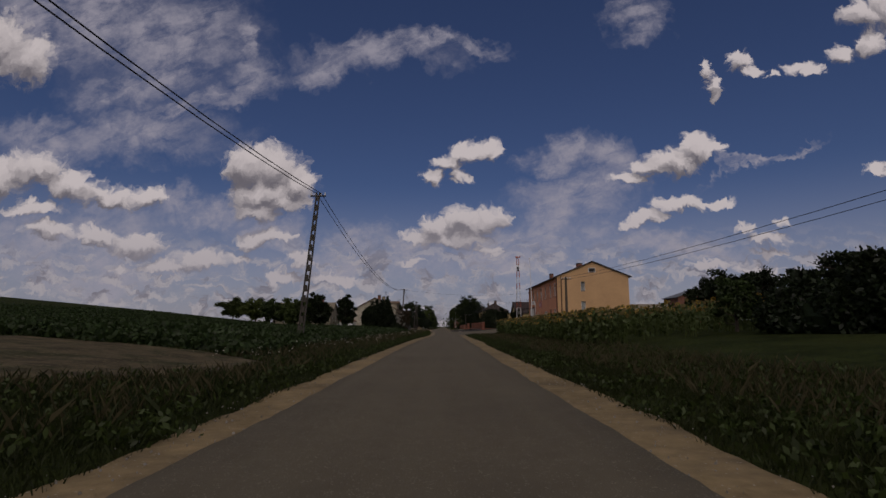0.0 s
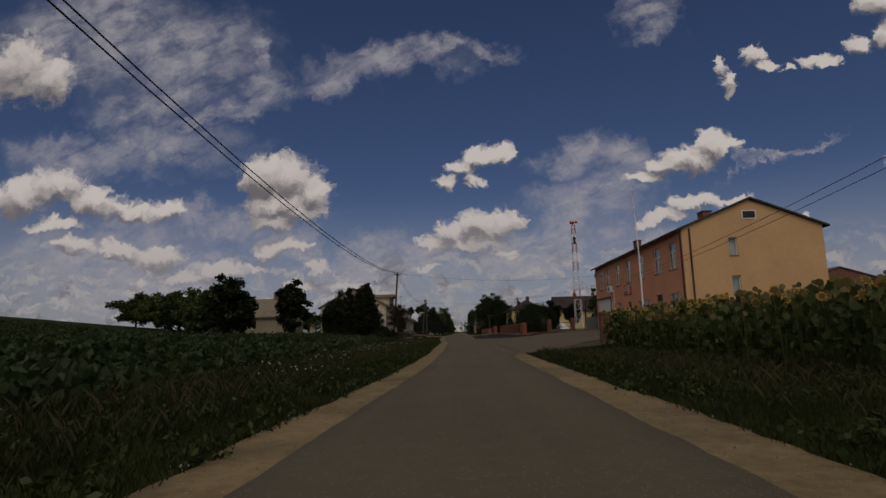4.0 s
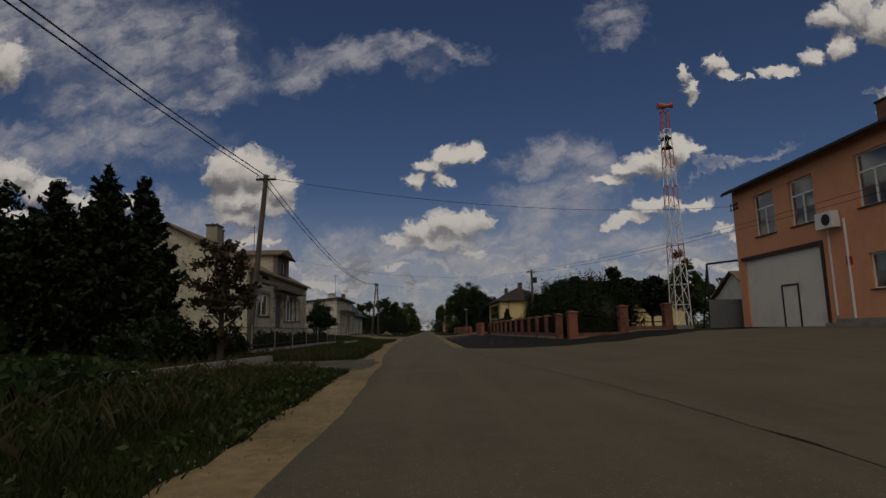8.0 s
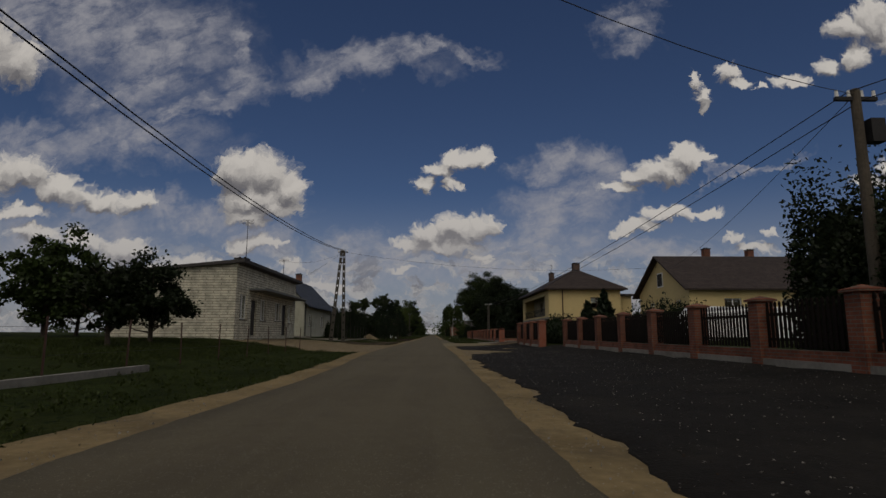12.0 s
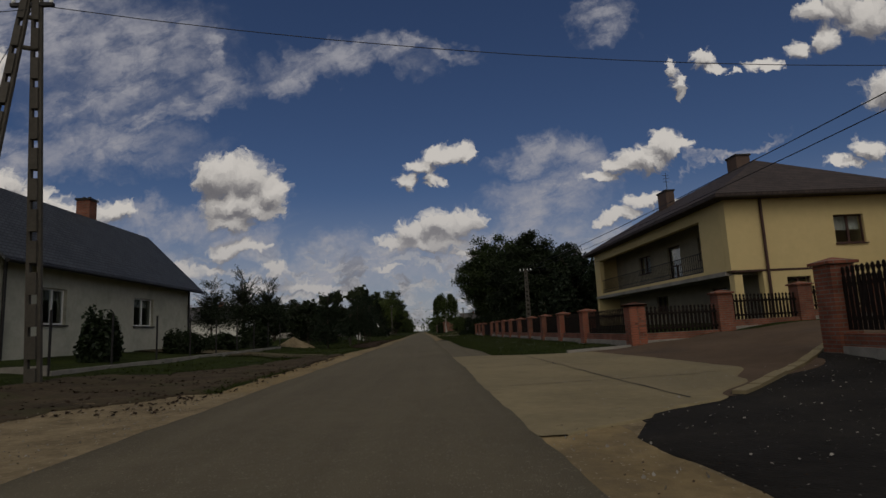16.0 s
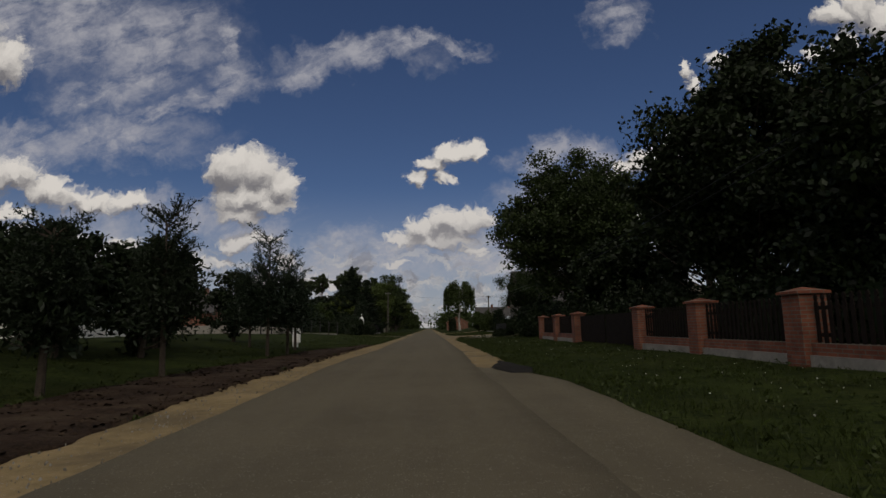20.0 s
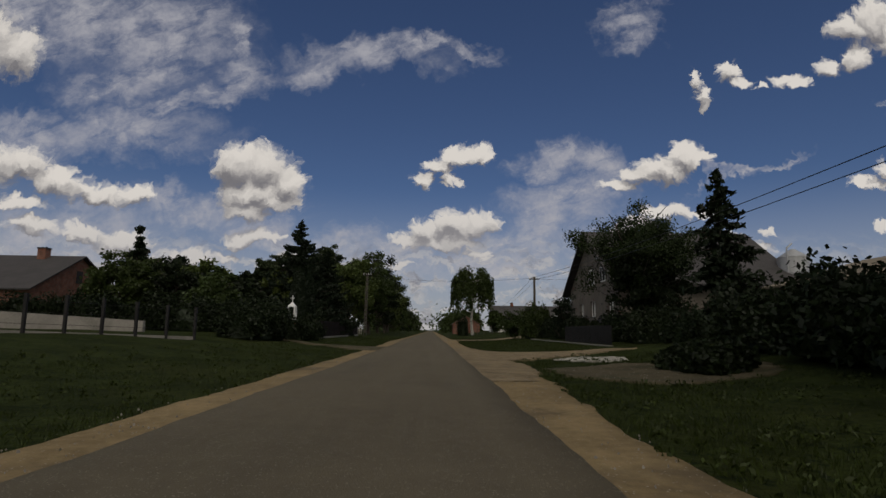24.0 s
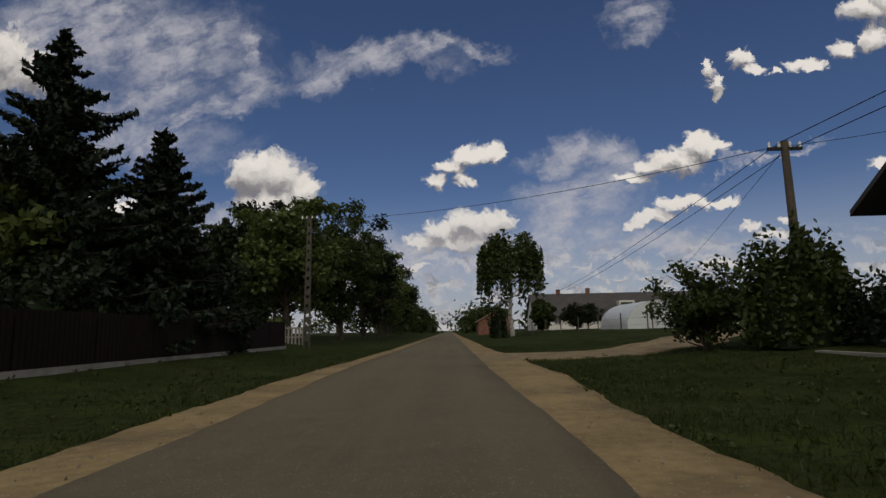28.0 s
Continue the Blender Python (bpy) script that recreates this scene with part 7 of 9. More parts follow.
# ---- other buildings ----
def plain_house(x0, x1, y0, y1, ze, zr, ridge, wall_mat, roof_mat, label, holes_south=(), holes_side=(), side="east", over=0.4, name="house", group="houses along the road", category="house"):
    """A simple saddle-roofed building with windows to the south and on the road side."""
    z0 = ground_z((x0 + x1) / 2, (y0 + y1) / 2)
    h = thing(name, ((x0 + x1) / 2, (y0 + y1) / 2, z0), label, category, group)
    s = Face((x0, y0, 0), (1, 0, 0), (0, -1, 0))
    xs_ = x1 if side == "east" else x0
    e = Face((xs_, y0, 0), (0, 1, 0), (1 if side == "east" else -1, 0, 0))
    e2 = Face((x0 if side == "east" else x1, y0, 0), (0, 1, 0), (-1 if side == "east" else 1, 0, 0))
    n = Face((x0, y1, 0), (1, 0, 0), (0, 1, 0))
    ga = ((x1 - x0) / 2, zr - 0.08) if ridge == "y" else None
    gb = ((y1 - y0) / 2, zr - 0.08) if ridge == "x" else None
    wall(s, 0.0, x1 - x0, z0 - 0.4, ze, [q for q in holes_south if q[3] < ze], wall_mat, h, 0.3, apex=ga)
    wall(n, 0.0, x1 - x0, z0 - 0.4, ze, [], wall_mat, h, 0.3, apex=ga)
    wall(e, 0.302, y1 - y0 - 0.302, z0 - 0.4, ze, holes_side, wall_mat, h, 0.3, apex=gb)
    wall(e2, 0.302, y1 - y0 - 0.302, z0 - 0.4, ze, [], wall_mat, h, 0.3, apex=gb)
    for q in holes_south:
        window(s, *q, h)
    for q in holes_side:
        window(e, *q, h)
    floor_inside(x0 + 0.31, x1 - 0.31, y0 + 0.31, y1 - 0.31, z0 + 0.1, h)
    (roof_ridge_y if ridge == "y" else roof_ridge_x)(x0, x1, y0, y1, ze, zr, over, 0.3, 0.12, roof_mat, h)
    return h


h = plain_house(-34, -22.5, 112, 120, 3.6, 5.9, "x", "beige", "roof_old", "old plastered farmhouse with a grey worn roof", ((2, 3.2, 1.9, 3.1), (6.5, 7.7, 1.9, 3.1)), ((2.2, 3.4, 1.9, 3.1), (4.8, 6.0, 1.9, 3.1)))
chimney(-25, 116, 5.4, 6.7, 0.6, h, "brick_old")
plain_house(58, 72, 138, 147, 8.0, 10.2, "y", "brick_old", "sheet_grey", "large brick shed with a shallow grey roof", name="shed", category="shed", over=0.6)
plain_house(24, 30, 122, 128, 3.2, 5.0, "x", "whitewash", "roof_rust", "small pale outbuilding behind the mast", name="shed", category="shed", side="west")
plain_house(32, 52, 126, 132, 4.0, 5.8, "x", "whitewash", "roof_old", "long low barn roof behind the yard", name="barn", category="barn", side="west")
plain_house(-27, -17.5, 213, 219, 3.0, 3.7, "x", "whitewash", "roof_dark", "low white outbuilding with a dark flat roof", name="shed", category="shed")
h = plain_house(-34, -23, 233, 242, 3.2, 5.6, "x", "whitewash", "roof_dark", "white house with a dark saddle roof behind the orchard", ((2, 3, 1.8, 2.9), (5, 6, 1.8, 2.9)), ((2, 3, 1.8, 2.9), (6, 7, 1.8, 2.9)))
chimney(-28, 237.5, 5.2, 6.2, 0.5, h)
plain_house(19.5, 31, 252, 264, 3.6, 5.2, "y", "bare_render", "roof_old", "grey barn with a weathered sheet roof behind the hedge", name="barn", category="barn", side="west")
bm = bmesh.new()
h = thing("flue", (24.6, 258, 5.0), "dark metal flue pipe on the barn roof", "flue")
rod(bm, (24.6, 258, 4.7), (24.6, 258, 6.2), 0.14, 0.14, 10)
part("pipe", bm, "metal_dark", h)
si = thing("silo", (25.5, 271.0, 0.7), "galvanised steel feed silo with a conical top", "silo")
bm = bmesh.new()
rod(bm, (25.5, 271, 2.6), (25.5, 271, 6.3), 1.0, 1.0, 20)
rod(bm, (25.5, 271, 1.4), (25.5, 271, 2.6), 0.25, 1.0, 20)
part("tank", bm, "galvanised", si)
bm = bmesh.new()
rod(bm, (25.5, 271, 6.3), (25.5, 271, 6.9), 1.04, 0.15, 20)
part("lid", bm, "galvanised", si)
for a in range(4):
    bm = bmesh.new()
    px, py = 25.5 + 0.9 * math.cos(a * math.pi / 2 + 0.7), 271 + 0.9 * math.sin(a * math.pi / 2 + 0.7)
    rod(bm, (px, py, 0.5), (px, py, 3.0), 0.06)
    part("leg", bm, "galvanised", si)
bm = bmesh.new()
rod(bm, (24.7, 270.4, 2.5), (24.7, 270.4, 6.9), 0.06)
rod(bm, (24.7, 270.4, 6.9), (25.4, 270.9, 7.3), 0.06)
part("filling_pipe", bm, "galvanised", si)
h = plain_house(13.8, 48, 357, 366, 3.2, 6.6, "x", "whitewash", "roof_dark", "long low house with a dark roof and a dormer", ((3, 4.2, 1.6, 2.9), (9, 10.2, 1.6, 2.9), (15, 16.2, 1.6, 2.9)), ((2, 3.2, 1.6, 2.9),), "west", 0.5)
chimney(18.5, 361.5, 6.0, 7.3, 0.6, h)
chimney(23.5, 361.5, 6.0, 7.4, 0.6, h)
bm = bmesh.new()
box(bm, 27.5, 30.0, 357.6, 361, 3.6, 5.2)
dmr = part("dormer", bm, "whitewash", h)
# flat dark sheet in place of glass and an unlit room
bm = bmesh.new()
box(bm, 27.8, 29.7, 357.5, 357.59, 3.9, 4.9)
part("dormer_window", bm, "inside_shade", dmr)
plain_house(5.4, 12.0, 372, 380, 2.6, 4.4, "y", "brick_old", "roof_rust", "small red-roofed shed by the birch", name="shed", category="shed", side="west")

# polytunnel
pt = thing("greenhouse", (19, 322, 0.7), "white polythene tunnel greenhouse on steel hoops", "greenhouse")
rsg = 2.6
for nm, ya, yb in (("cover", 318, 327),):
    verts, faces = [], []
    for j, yy in enumerate(spaced(ya, yb, 1.5)):
        for i in range(17):
            a = math.pi * i / 16
            verts.append((19.2 + 3.1 * math.cos(a), yy, 0.75 + rsg * math.sin(a) ** 0.8 - 0.04 * (j % 2)))
    n_ = len(verts) // 17
    for j in range(n_ - 1):
        for i in range(16):
            k = j * 17 + i
            faces.append((k, k + 1, k + 18, k + 17))
    raw("cover", verts, faces, "poly_film", pt, smooth=True)
bm = bmesh.new()
prism(bm, [(19.2 + 3.08 * math.cos(math.pi * i / 16), 318, 0.75 + 2.58 * math.sin(math.pi * i / 16) ** 0.8) for i in range(17)], (0, 0.02, 0))
part("end_sheet", bm, "poly_film", pt)
bm = bmesh.new()
for xx in (18.4, 20.0):
    box(bm, xx - 0.05, xx + 0.05, 317.94, 317.99, 0.7, 2.7)
box(bm, 18.45, 19.95, 317.94, 317.99, 2.6, 2.7)
part("door_frame", bm, "pole_wood", pt)

# covered heap behind the pickets
hp = thing("covered_heap", (14.5, 149.5, 0.7), "long heap covered with white plastic sheet", "heap")
verts, faces = [], []
for j in range(13):
    for i in range(9):
        u, v = j / 12, i / 8
        z = 1.7 * math.sin(math.pi * v) ** 0.6 * min(1, 6 * u, 6 * (1 - u)) + 0.08 * noise.noise((u * 9, v * 7, 2.0))
        verts.append((11.5 + 9 * u, 146 + 3.4 * v, 0.62 + z))
for j in range(12):
    for i in range(8):
        k = j * 9 + i
        faces.append((k, k + 1, k + 10, k + 9))
raw("sheet", verts, faces, "tarpaulin", hp, smooth=True)

# gate post
for xx, yy in ((-18.0, 99.0), (-15.6, 99.3)):
    gp = thing("gate_post", (xx, yy, ground_z(xx, yy)), "whitewashed brick gate post with a small cap", "gate post", "gate posts")
    z = ground_z(xx, yy)
    bm = bmesh.new()
    box(bm, xx - 0.24, xx + 0.24, yy - 0.24, yy + 0.24, z - 0.1, z + 1.15)
    part("shaft", bm, "whitewash", gp)
    bm = bmesh.new()
    box(bm, xx - 0.3, xx + 0.3, yy - 0.3, yy + 0.3, z + 1.15, z + 1.25)
    rod(bm, (xx, yy, z + 1.25), (xx, yy, z + 1.42), 0.22, 0.12, 8)
    part("cap", bm, "brick_old", gp)

# wire fence of the roughcast house
bm = bmesh.new()
rod(bm, (0, 0, 0.0), (0, 0, 0.96), 0.007, 0.004, 4)
SPIKE = bpy.data.meshes.new("spike")
bm.to_mesh(SPIKE)
bm.free()
SPIKE.materials.append(M["metal_dark"])


def spike(parent, x, y, z):
    sp_ = new("spike", SPIKE)
    sp_.parent = parent
    sp_.matrix_basis = Matrix.Translation(Vector((x, y, z)) - BASE[parent.name])


wfn = thing("garden_fence", (-7.26, 104.6, 0.2), "dark spiked garden fence on thin pale posts", "fence")
posts_y = [104.6, 108.0, 111.4, 114.8, 118.2, 121.6, 125.0]
for yy in posts_y:
    bm = bmesh.new()
    z = ground_z(-7.26, yy)
    rod(bm, (-7.26, yy, z - 0.1), (-7.26, yy, z + 1.12), 0.027, 0.027, 8)
    part("post", bm, "concrete_grey", wfn)
for a, b in zip(posts_y, posts_y[1:]):
    z = ground_z(-7.26, a)
    bm = bmesh.new()
    box(bm, -7.34, -7.18, a, b, z - 0.2, z + 0.12)
    part("kerb", bm, "concrete_grey", wfn)
    for zz in (0.3, 1.0):
        bm = bmesh.new()
        box(bm, -7.27, -7.25, a + 0.04, b - 0.04, z + zz, z + zz + 0.03)
        part("rail", bm, "metal_dark", wfn)
    k = int((b - a) / 0.11)
    for i in range(k):
        spike(wfn, -7.26, a + (i + 0.5) * (b - a) / k, z + 0.14)
wf5 = thing("garden_fence", (-7.3, 104.6, 0.2), "dark spiked garden fence turning back from the road", "fence")
for i in range(4):
    xx = -7.3 - i * 2.2
    z = ground_z(xx, 104.6)
    for zz in (0.2, 1.0):
        bm = bmesh.new()
        box(bm, xx - 2.2, xx, 104.56, 104.64, z + zz, z + zz + 0.03)
        part("rail", bm, "metal_dark", wf5)
    for k in range(18):
        spike(wf5, xx - 0.12 * k, 104.6, z + 0.05)

# thin rusty posts and wire along the grassy yard
yf = thing("post_fence", (-6.6, 128.0, 0.1), "thin rusty steel posts with wire along the grassy yard", "fence")
for i in range(9):
    yy = 127.0 + 2.7 * i
    z = ground_z(-6.7, yy)
    bm = bmesh.new()
    rod(bm, (-6.7, yy, z - 0.1), (-6.7 + 0.03 * (i % 3 - 1), yy, z + 1.15), 0.022, 0.02, 6)
    part("post", bm, "brown_paint", yf)
for z_ in (0.45, 0.95):
    bm = bmesh.new()
    rod(bm, (-6.7, 127.0, ground_z(-6.7, 127) + z_), (-6.7, 148.6, ground_z(-6.7, 148) + z_), 0.004, 0.004, 4)
    part("wire", bm, "metal_dark", yf)
bm = bmesh.new()
box(bm, -6.62, -6.48, 125.4, 133.0, -0.1, ground_z(-6.6, 128) + 0.13)
part("kerb", bm, "concrete_grey", yf)

# thin post fence with a concrete edge round the grey house
pf = thing("post_fence", (-8.7, 171.8, 0.2), "thin dark steel posts on a low concrete edge", "fence")
spots = [(-8.7, 171.8 + 2.65 * i) for i in range(9)] + [(-8.7 - 2.5 * i, 171.8) for i in range(1, 5)]
for xx, yy in spots:
    z = ground_z(xx, yy)
    bm = bmesh.new()
    rod(bm, (xx, yy, z - 0.1), (xx, yy, z + 1.55), 0.03, 0.03, 8)
    part("post", bm, "metal_dark", pf)
for i in range(8):
    a = 171.8 + 2.65 * i
    bm = bmesh.new()
    box(bm, -8.76, -8.64, a, a + 2.65, ground_z(-8.7, a) - 0.2, ground_z(-8.7, a) + 0.12)
    part("kerb", bm, "concrete_grey", pf)
for i in range(4):
    a = -8.7 - 2.5 * i
    bm = bmesh.new()
    box(bm, a - 2.5, a - 0.002, 171.74, 171.86, ground_z(a - 1, 171) - 0.3, ground_z(a - 1, 171) + 0.12)
    part("kerb", bm, "concrete_grey", pf)

# post-and-wire fence of the meadow, with its grey wall behind
mf = thing("post_fence", (-10.5, 236, 0.3), "dark posts and wire along the mown meadow", "fence")
for i in range(10):
    xx, yy = -16.5 + 0.72 * i, 247.5 + 1.0 * i
    z = ground_z(xx, yy)
    bm = bmesh.new()
    box(bm, xx - 0.05, xx + 0.05, yy - 0.05, yy + 0.05, z - 0.1, z + 1.35)
    part("post", bm, "metal_dark", mf)
for z_ in (0.4, 0.8, 1.2):
    bm = bmesh.new()
    rod(bm, (-16.5, 247.5, ground_z(-16.5, 247) + z_), (-10.0, 256.5, ground_z(-10, 256) + z_), 0.008, 0.008, 4)
    part("wire", bm, "metal_dark", mf)
bm = bmesh.new()
prism(bm, [(-16.6, 247.4, 0.3), (-10.0, 256.5, 0.2), (-10.0, 256.5, 0.56), (-16.6, 247.4, 0.95)], (-0.1, 0.1, 0))
part("kerb", bm, "concrete_grey", mf)
gw_ = thing("yard_wall", (-26, 262, 0.7), "low stained concrete yard wall before the brick house", "wall")
bm = bmesh.new()
prism(bm, [(-36, 262, 0.4), (-15, 262, 0.4), (-15, 262, 1.25), (-24, 262, 1.75), (-36, 262, 1.8)], (0, 0.25, 0))
part("wall_slab", bm, "concrete_grey", gw_)

# roadside shrine
sr = thing("roadside_shrine", (-8.75, 267.8, 0.3), "small white wayside shrine on a brick plinth", "shrine")
bm = bmesh.new()
box(bm, -9.02, -8.48, 267.53, 268.07, 0.1, 1.46)
part("plinth", bm, "brick", sr)
bm = bmesh.new()
for dx, dy in ((-0.2, -0.2), (0.2, -0.2), (-0.2, 0.2), (0.2, 0.2)):
    box(bm, -8.75 + dx - 0.05, -8.75 + dx + 0.05, 267.8 + dy - 0.05, 267.8 + dy + 0.05, 1.5, 2.3)
box(bm, -9.02, -8.48, 267.53, 268.07, 1.46, 1.54)
part("frame", bm, "white_paint", sr)
bm = bmesh.new()
rod(bm, (-8.75, 267.8, 2.3), (-8.75, 267.8, 2.58), 0.36, 0.04, 4)
part("roof", bm, "white_paint", sr)
bm = bmesh.new()
box(bm, -8.77, -8.73, 267.78, 267.82, 2.6, 3.0)
box(bm, -8.87, -8.63, 267.78, 267.82, 2.82, 2.86)
part("cross", bm, "white_paint", sr)
for i, (x, y) in enumerate(((-9.6, 265.6), (-8.0, 269.2), (-10.4, 268.8), (-9.0, 264.0))):
    shrub(x, y, 0.9, 1.1, 1.15, "dark clipped shrub round the shrine", 350 + i, "leaf_dark", 1800, 0.06)

# dark plank fence and pale pickets on the left of the last stretch
df = thing("plank_fence", (-8.3, 272, 0.25), "dark close-boarded wooden fence on a concrete base", "fence")
for i in range(9):
    a = 272.5 + i * 2.5
    z = ground_z(-8.2, a)
    bm = bmesh.new()
    box(bm, -8.24, -8.16, a, a + 2.45, z + 0.14, z + 1.25)
    panel_ = part("panel", bm, "dark_wood", df)
    for k in range(16):
        bm = bmesh.new()
        box(bm, -8.158, -8.138, a + k * 0.153, a + k * 0.153 + 0.13, z + 0.16, z + 1.3)
        part("board", bm, "dark_wood", panel_)
bm = bmesh.new()
box(bm, -8.3, -8.1, 272.5, 295, 0.05, 0.38)
part("base", bm, "concrete_grey", df)
wp = thing("picket_fence", (-10, 298.5, 0.3), "weathered pale wooden picket fence under the trees", "fence")
for i in range(26):
    xx = -13.2 + i * 0.2
    bm = bmesh.new()
    box(bm, xx - 0.05, xx + 0.05, 298.5, 298.53, ground_z(xx, 298) + 0.1, ground_z(xx, 298) + 1.05)
    part("picket", bm, "concrete_grey", wp)
for z_ in (0.55, 1.05):
    bm = bmesh.new()
    box(bm, -13.3, -8.1, 298.53, 298.57, z_ + 0.2, z_ + 0.28)
    part("rail", bm, "concrete_grey", wp)

# fence and yard of the bare house
bf = thing("picket_fence", (9.2, 262, 0.4), "dark wooden picket fence before the bare house", "fence")
for i in range(58):
    yy = 259.0 + i * 0.16
    bm = bmesh.new()
    box(bm, 8.52, 8.55, yy - 0.05, yy + 0.05, 0.35, 1.25 + 0.04 * (i % 2))
    part("picket", bm, "metal_dark", bf)
bm = bmesh.new()
for z_ in (0.55, 1.05):
    box(bm, 8.55, 8.6, 258.9, 268.3, z_, z_ + 0.07)
part("rail", bm, "metal_dark", bf)
bm = bmesh.new()
box(bm, 8.4, 8.6, 258.9, 280, 0.1, 0.32)
part("kerb", bm, "concrete_grey", bf)

# posts along the track
tf = thing("post_fence", (11, 300, 0.4), "rough wooden posts and wire along the paddock", "fence")
for i in range(11):
    xx, yy = 7.2 + 0.9 * i, 335 - 3.4 * i
    z = ground_z(xx, yy)
    bm = bmesh.new()
    rod(bm, (xx, yy, z - 0.1), (xx, yy, z + 1.35), 0.05, 0.045, 6)
    part("post", bm, "pole_wood", tf)
for z_ in (0.5, 1.0):
    bm = bmesh.new()
    rod(bm, (7.2, 335, 0.2 + z_), (16.2, 301, 0.72 + z_), 0.008, 0.008, 4)
    part("wire", bm, "metal_dark", tf)
for i, (x, y, h_, r) in enumerate(((14.2, 330, 3.0, 1.6), (17, 336, 3.2, 2.0), (20.5, 314, 1.7, 1.4), (22.5, 312, 1.6, 1.3))):
    broadleaf(x, y, h_, r, 0.4, "low dark fruit tree in the paddock", 360 + i, "leaf_dark", 2600, 0.1, 36, "paddock trees")

# ---- car in the yard ----
cr = thing("car", (10.6, 266.5, 0.5), "dark parked car half hidden by shrubs", "car")
bm = bmesh.new()
z = 0.5
prof = [(0.0, 0.35), (0.05, 0.75), (0.9, 0.92), (1.5, 1.42), (3.1, 1.45), (3.9, 0.98), (4.2, 0.9), (4.25, 0.35)]
prism(bm, [(10.0, 262.6 + a, z + b) for a, b in prof], (1.65, 0, 0))
bmesh.ops.bevel(bm, geom=bm.edges[:], offset=0.06, segments=2, affect="EDGES")
part("body", bm, "car_paint", cr, smooth=False)
for yy in (263.5, 266.0):
    for xx in (9.98, 11.5):
        bm = bmesh.new()
        rod(bm, (xx, yy, z + 0.33), (xx + 0.18, yy, z + 0.33), 0.33, 0.33, 18)
        wl = part("wheel", bm, "rubber", cr)
        bm = bmesh.new()
        rod(bm, (xx - 0.012, yy, z + 0.33), (xx + 0.02, yy, z + 0.33), 0.2, 0.2, 12)
        part("rim", bm, "galvanised", wl)
# opaque sheet, coloured like the shaded inside of the car
bm = bmesh.new()
prism(bm, [(9.985, 262.6 + a, z + b) for a, b in ((1.1, 0.95), (1.55, 1.35), (3.0, 1.37), (3.6, 0.98))], (0.01, 0, 0))
part("side_window", bm, "inside_shade", cr)

van = thing("van", (-48.0, 281.0, 1.0), "white panel van parked beside the brick house", "van")
vz = ground_z(-48.0, 281.0)
bm = bmesh.new()
prism(bm, [(-50.6, 280.0, vz + 0.4), (-45.5, 280.0, vz + 0.4), (-45.4, 280.0, vz + 1.0), (-46.2, 280.0, vz + 1.25), (-46.9, 280.0, vz + 2.2), (-50.5, 280.0, vz + 2.35)], (0, 1.9, 0))
bmesh.ops.bevel(bm, geom=bm.edges[:], offset=0.08, segments=2, affect="EDGES")
part("body", bm, "white_paint", van)
# opaque sheet, coloured like the shaded inside of the cab
bm = bmesh.new()
prism(bm, [(-47.7, 279.985, vz + 1.3), (-46.35, 279.985, vz + 1.3), (-46.95, 279.985, vz + 2.0), (-47.7, 279.985, vz + 2.0)], (0, 0.02, 0))
part("side_window", bm, "inside_shade", van)
for vx in (-49.6, -46.4):
    for vy in (279.98, 281.72):
        bm = bmesh.new()
        rod(bm, (vx, vy, vz + 0.34), (vx, vy + 0.2, vz + 0.34), 0.34, 0.34, 16)
        part("wheel", bm, "rubber", van)

# ---- heap of sand, slab, covers, cabinet ----
verts, faces = [(-8.6, 196.0, 0.98)], []
for k in range(1, 9):
    for i in range(28):
        a = i * math.tau / 28
        f = k / 8
        rr = 1.35 * f * (1 + 0.10 * noise.noise((math.cos(a) * 2, math.sin(a) * 2, 1.0)))
        zz = 0.20 + 0.78 * (1 - f) ** 1.15 + 0.05 * noise.noise((math.cos(a) * 3 * f, math.sin(a) * 3 * f, 4.0)) - (0.12 if k == 8 else 0)
        verts.append((-8.6 + rr * 1.15 * math.cos(a), 196 + rr * math.sin(a), zz))
for i in range(28):
    faces.append((0, 1 + i, 1 + (i + 1) % 28))
for k in range(7):
    for i in range(28):
        a, b = 1 + k * 28 + i, 1 + k * 28 + (i + 1) % 28
        faces.append((a, a + 28, b + 28, b))
raw("sand_heap", verts, faces, "sand", None, "", "heap of yellow building sand on the grass", "sand heap", True)
bm = bmesh.new()
rim = []
for k in range(30):
    a = k * math.tau / 30
    rr = 0.74 + 0.3 * noise.noise((math.cos(a) * 2.1, math.sin(a) * 2.1, 3.0)) + 0.10 * noise.noise((math.cos(a) * 6, math.sin(a) * 6, 5.0))
    px_, py_ = 5.35 + 1.75 * rr * math.cos(a) * 0.80 - 0.5 * math.sin(a), 251.1 + 1.45 * rr * math.sin(a) + 0.75 * math.cos(a)
    rim.append((px_, py_))
inner = [bm.verts.new((5.35 + (a - 5.35) * f, 251.1 + (b - 251.1) * f, ground_z(a, b) + 0.035 + 0.03 * noise.noise((a * 1.9, b * 1.9, f * 3)) - (0.16 if f > 1.0 else 0.0))) for f in (0.3, 0.62, 0.97, 1.01) for a, b in rim]
mid = bm.verts.new((5.35, 251.1, ground_z(5.35, 251.1) + 0.05))
for k in range(30):
    bm.faces.new((mid, inner[k], inner[(k + 1) % 30]))
    for q in range(3):
        bm.faces.new((inner[q * 30 + k], inner[q * 30 + 30 + k], inner[q * 30 + 30 + (k + 1) % 30], inner[q * 30 + (k + 1) % 30]))
tagged(part("concrete_slab", bm, "slab"), "pale broken concrete slab lying in the grass", "slab")
fm = thing("inspection_frame", (4.9, 154.6, 0.03), "pale square concrete frame set in the gravel", "manhole")
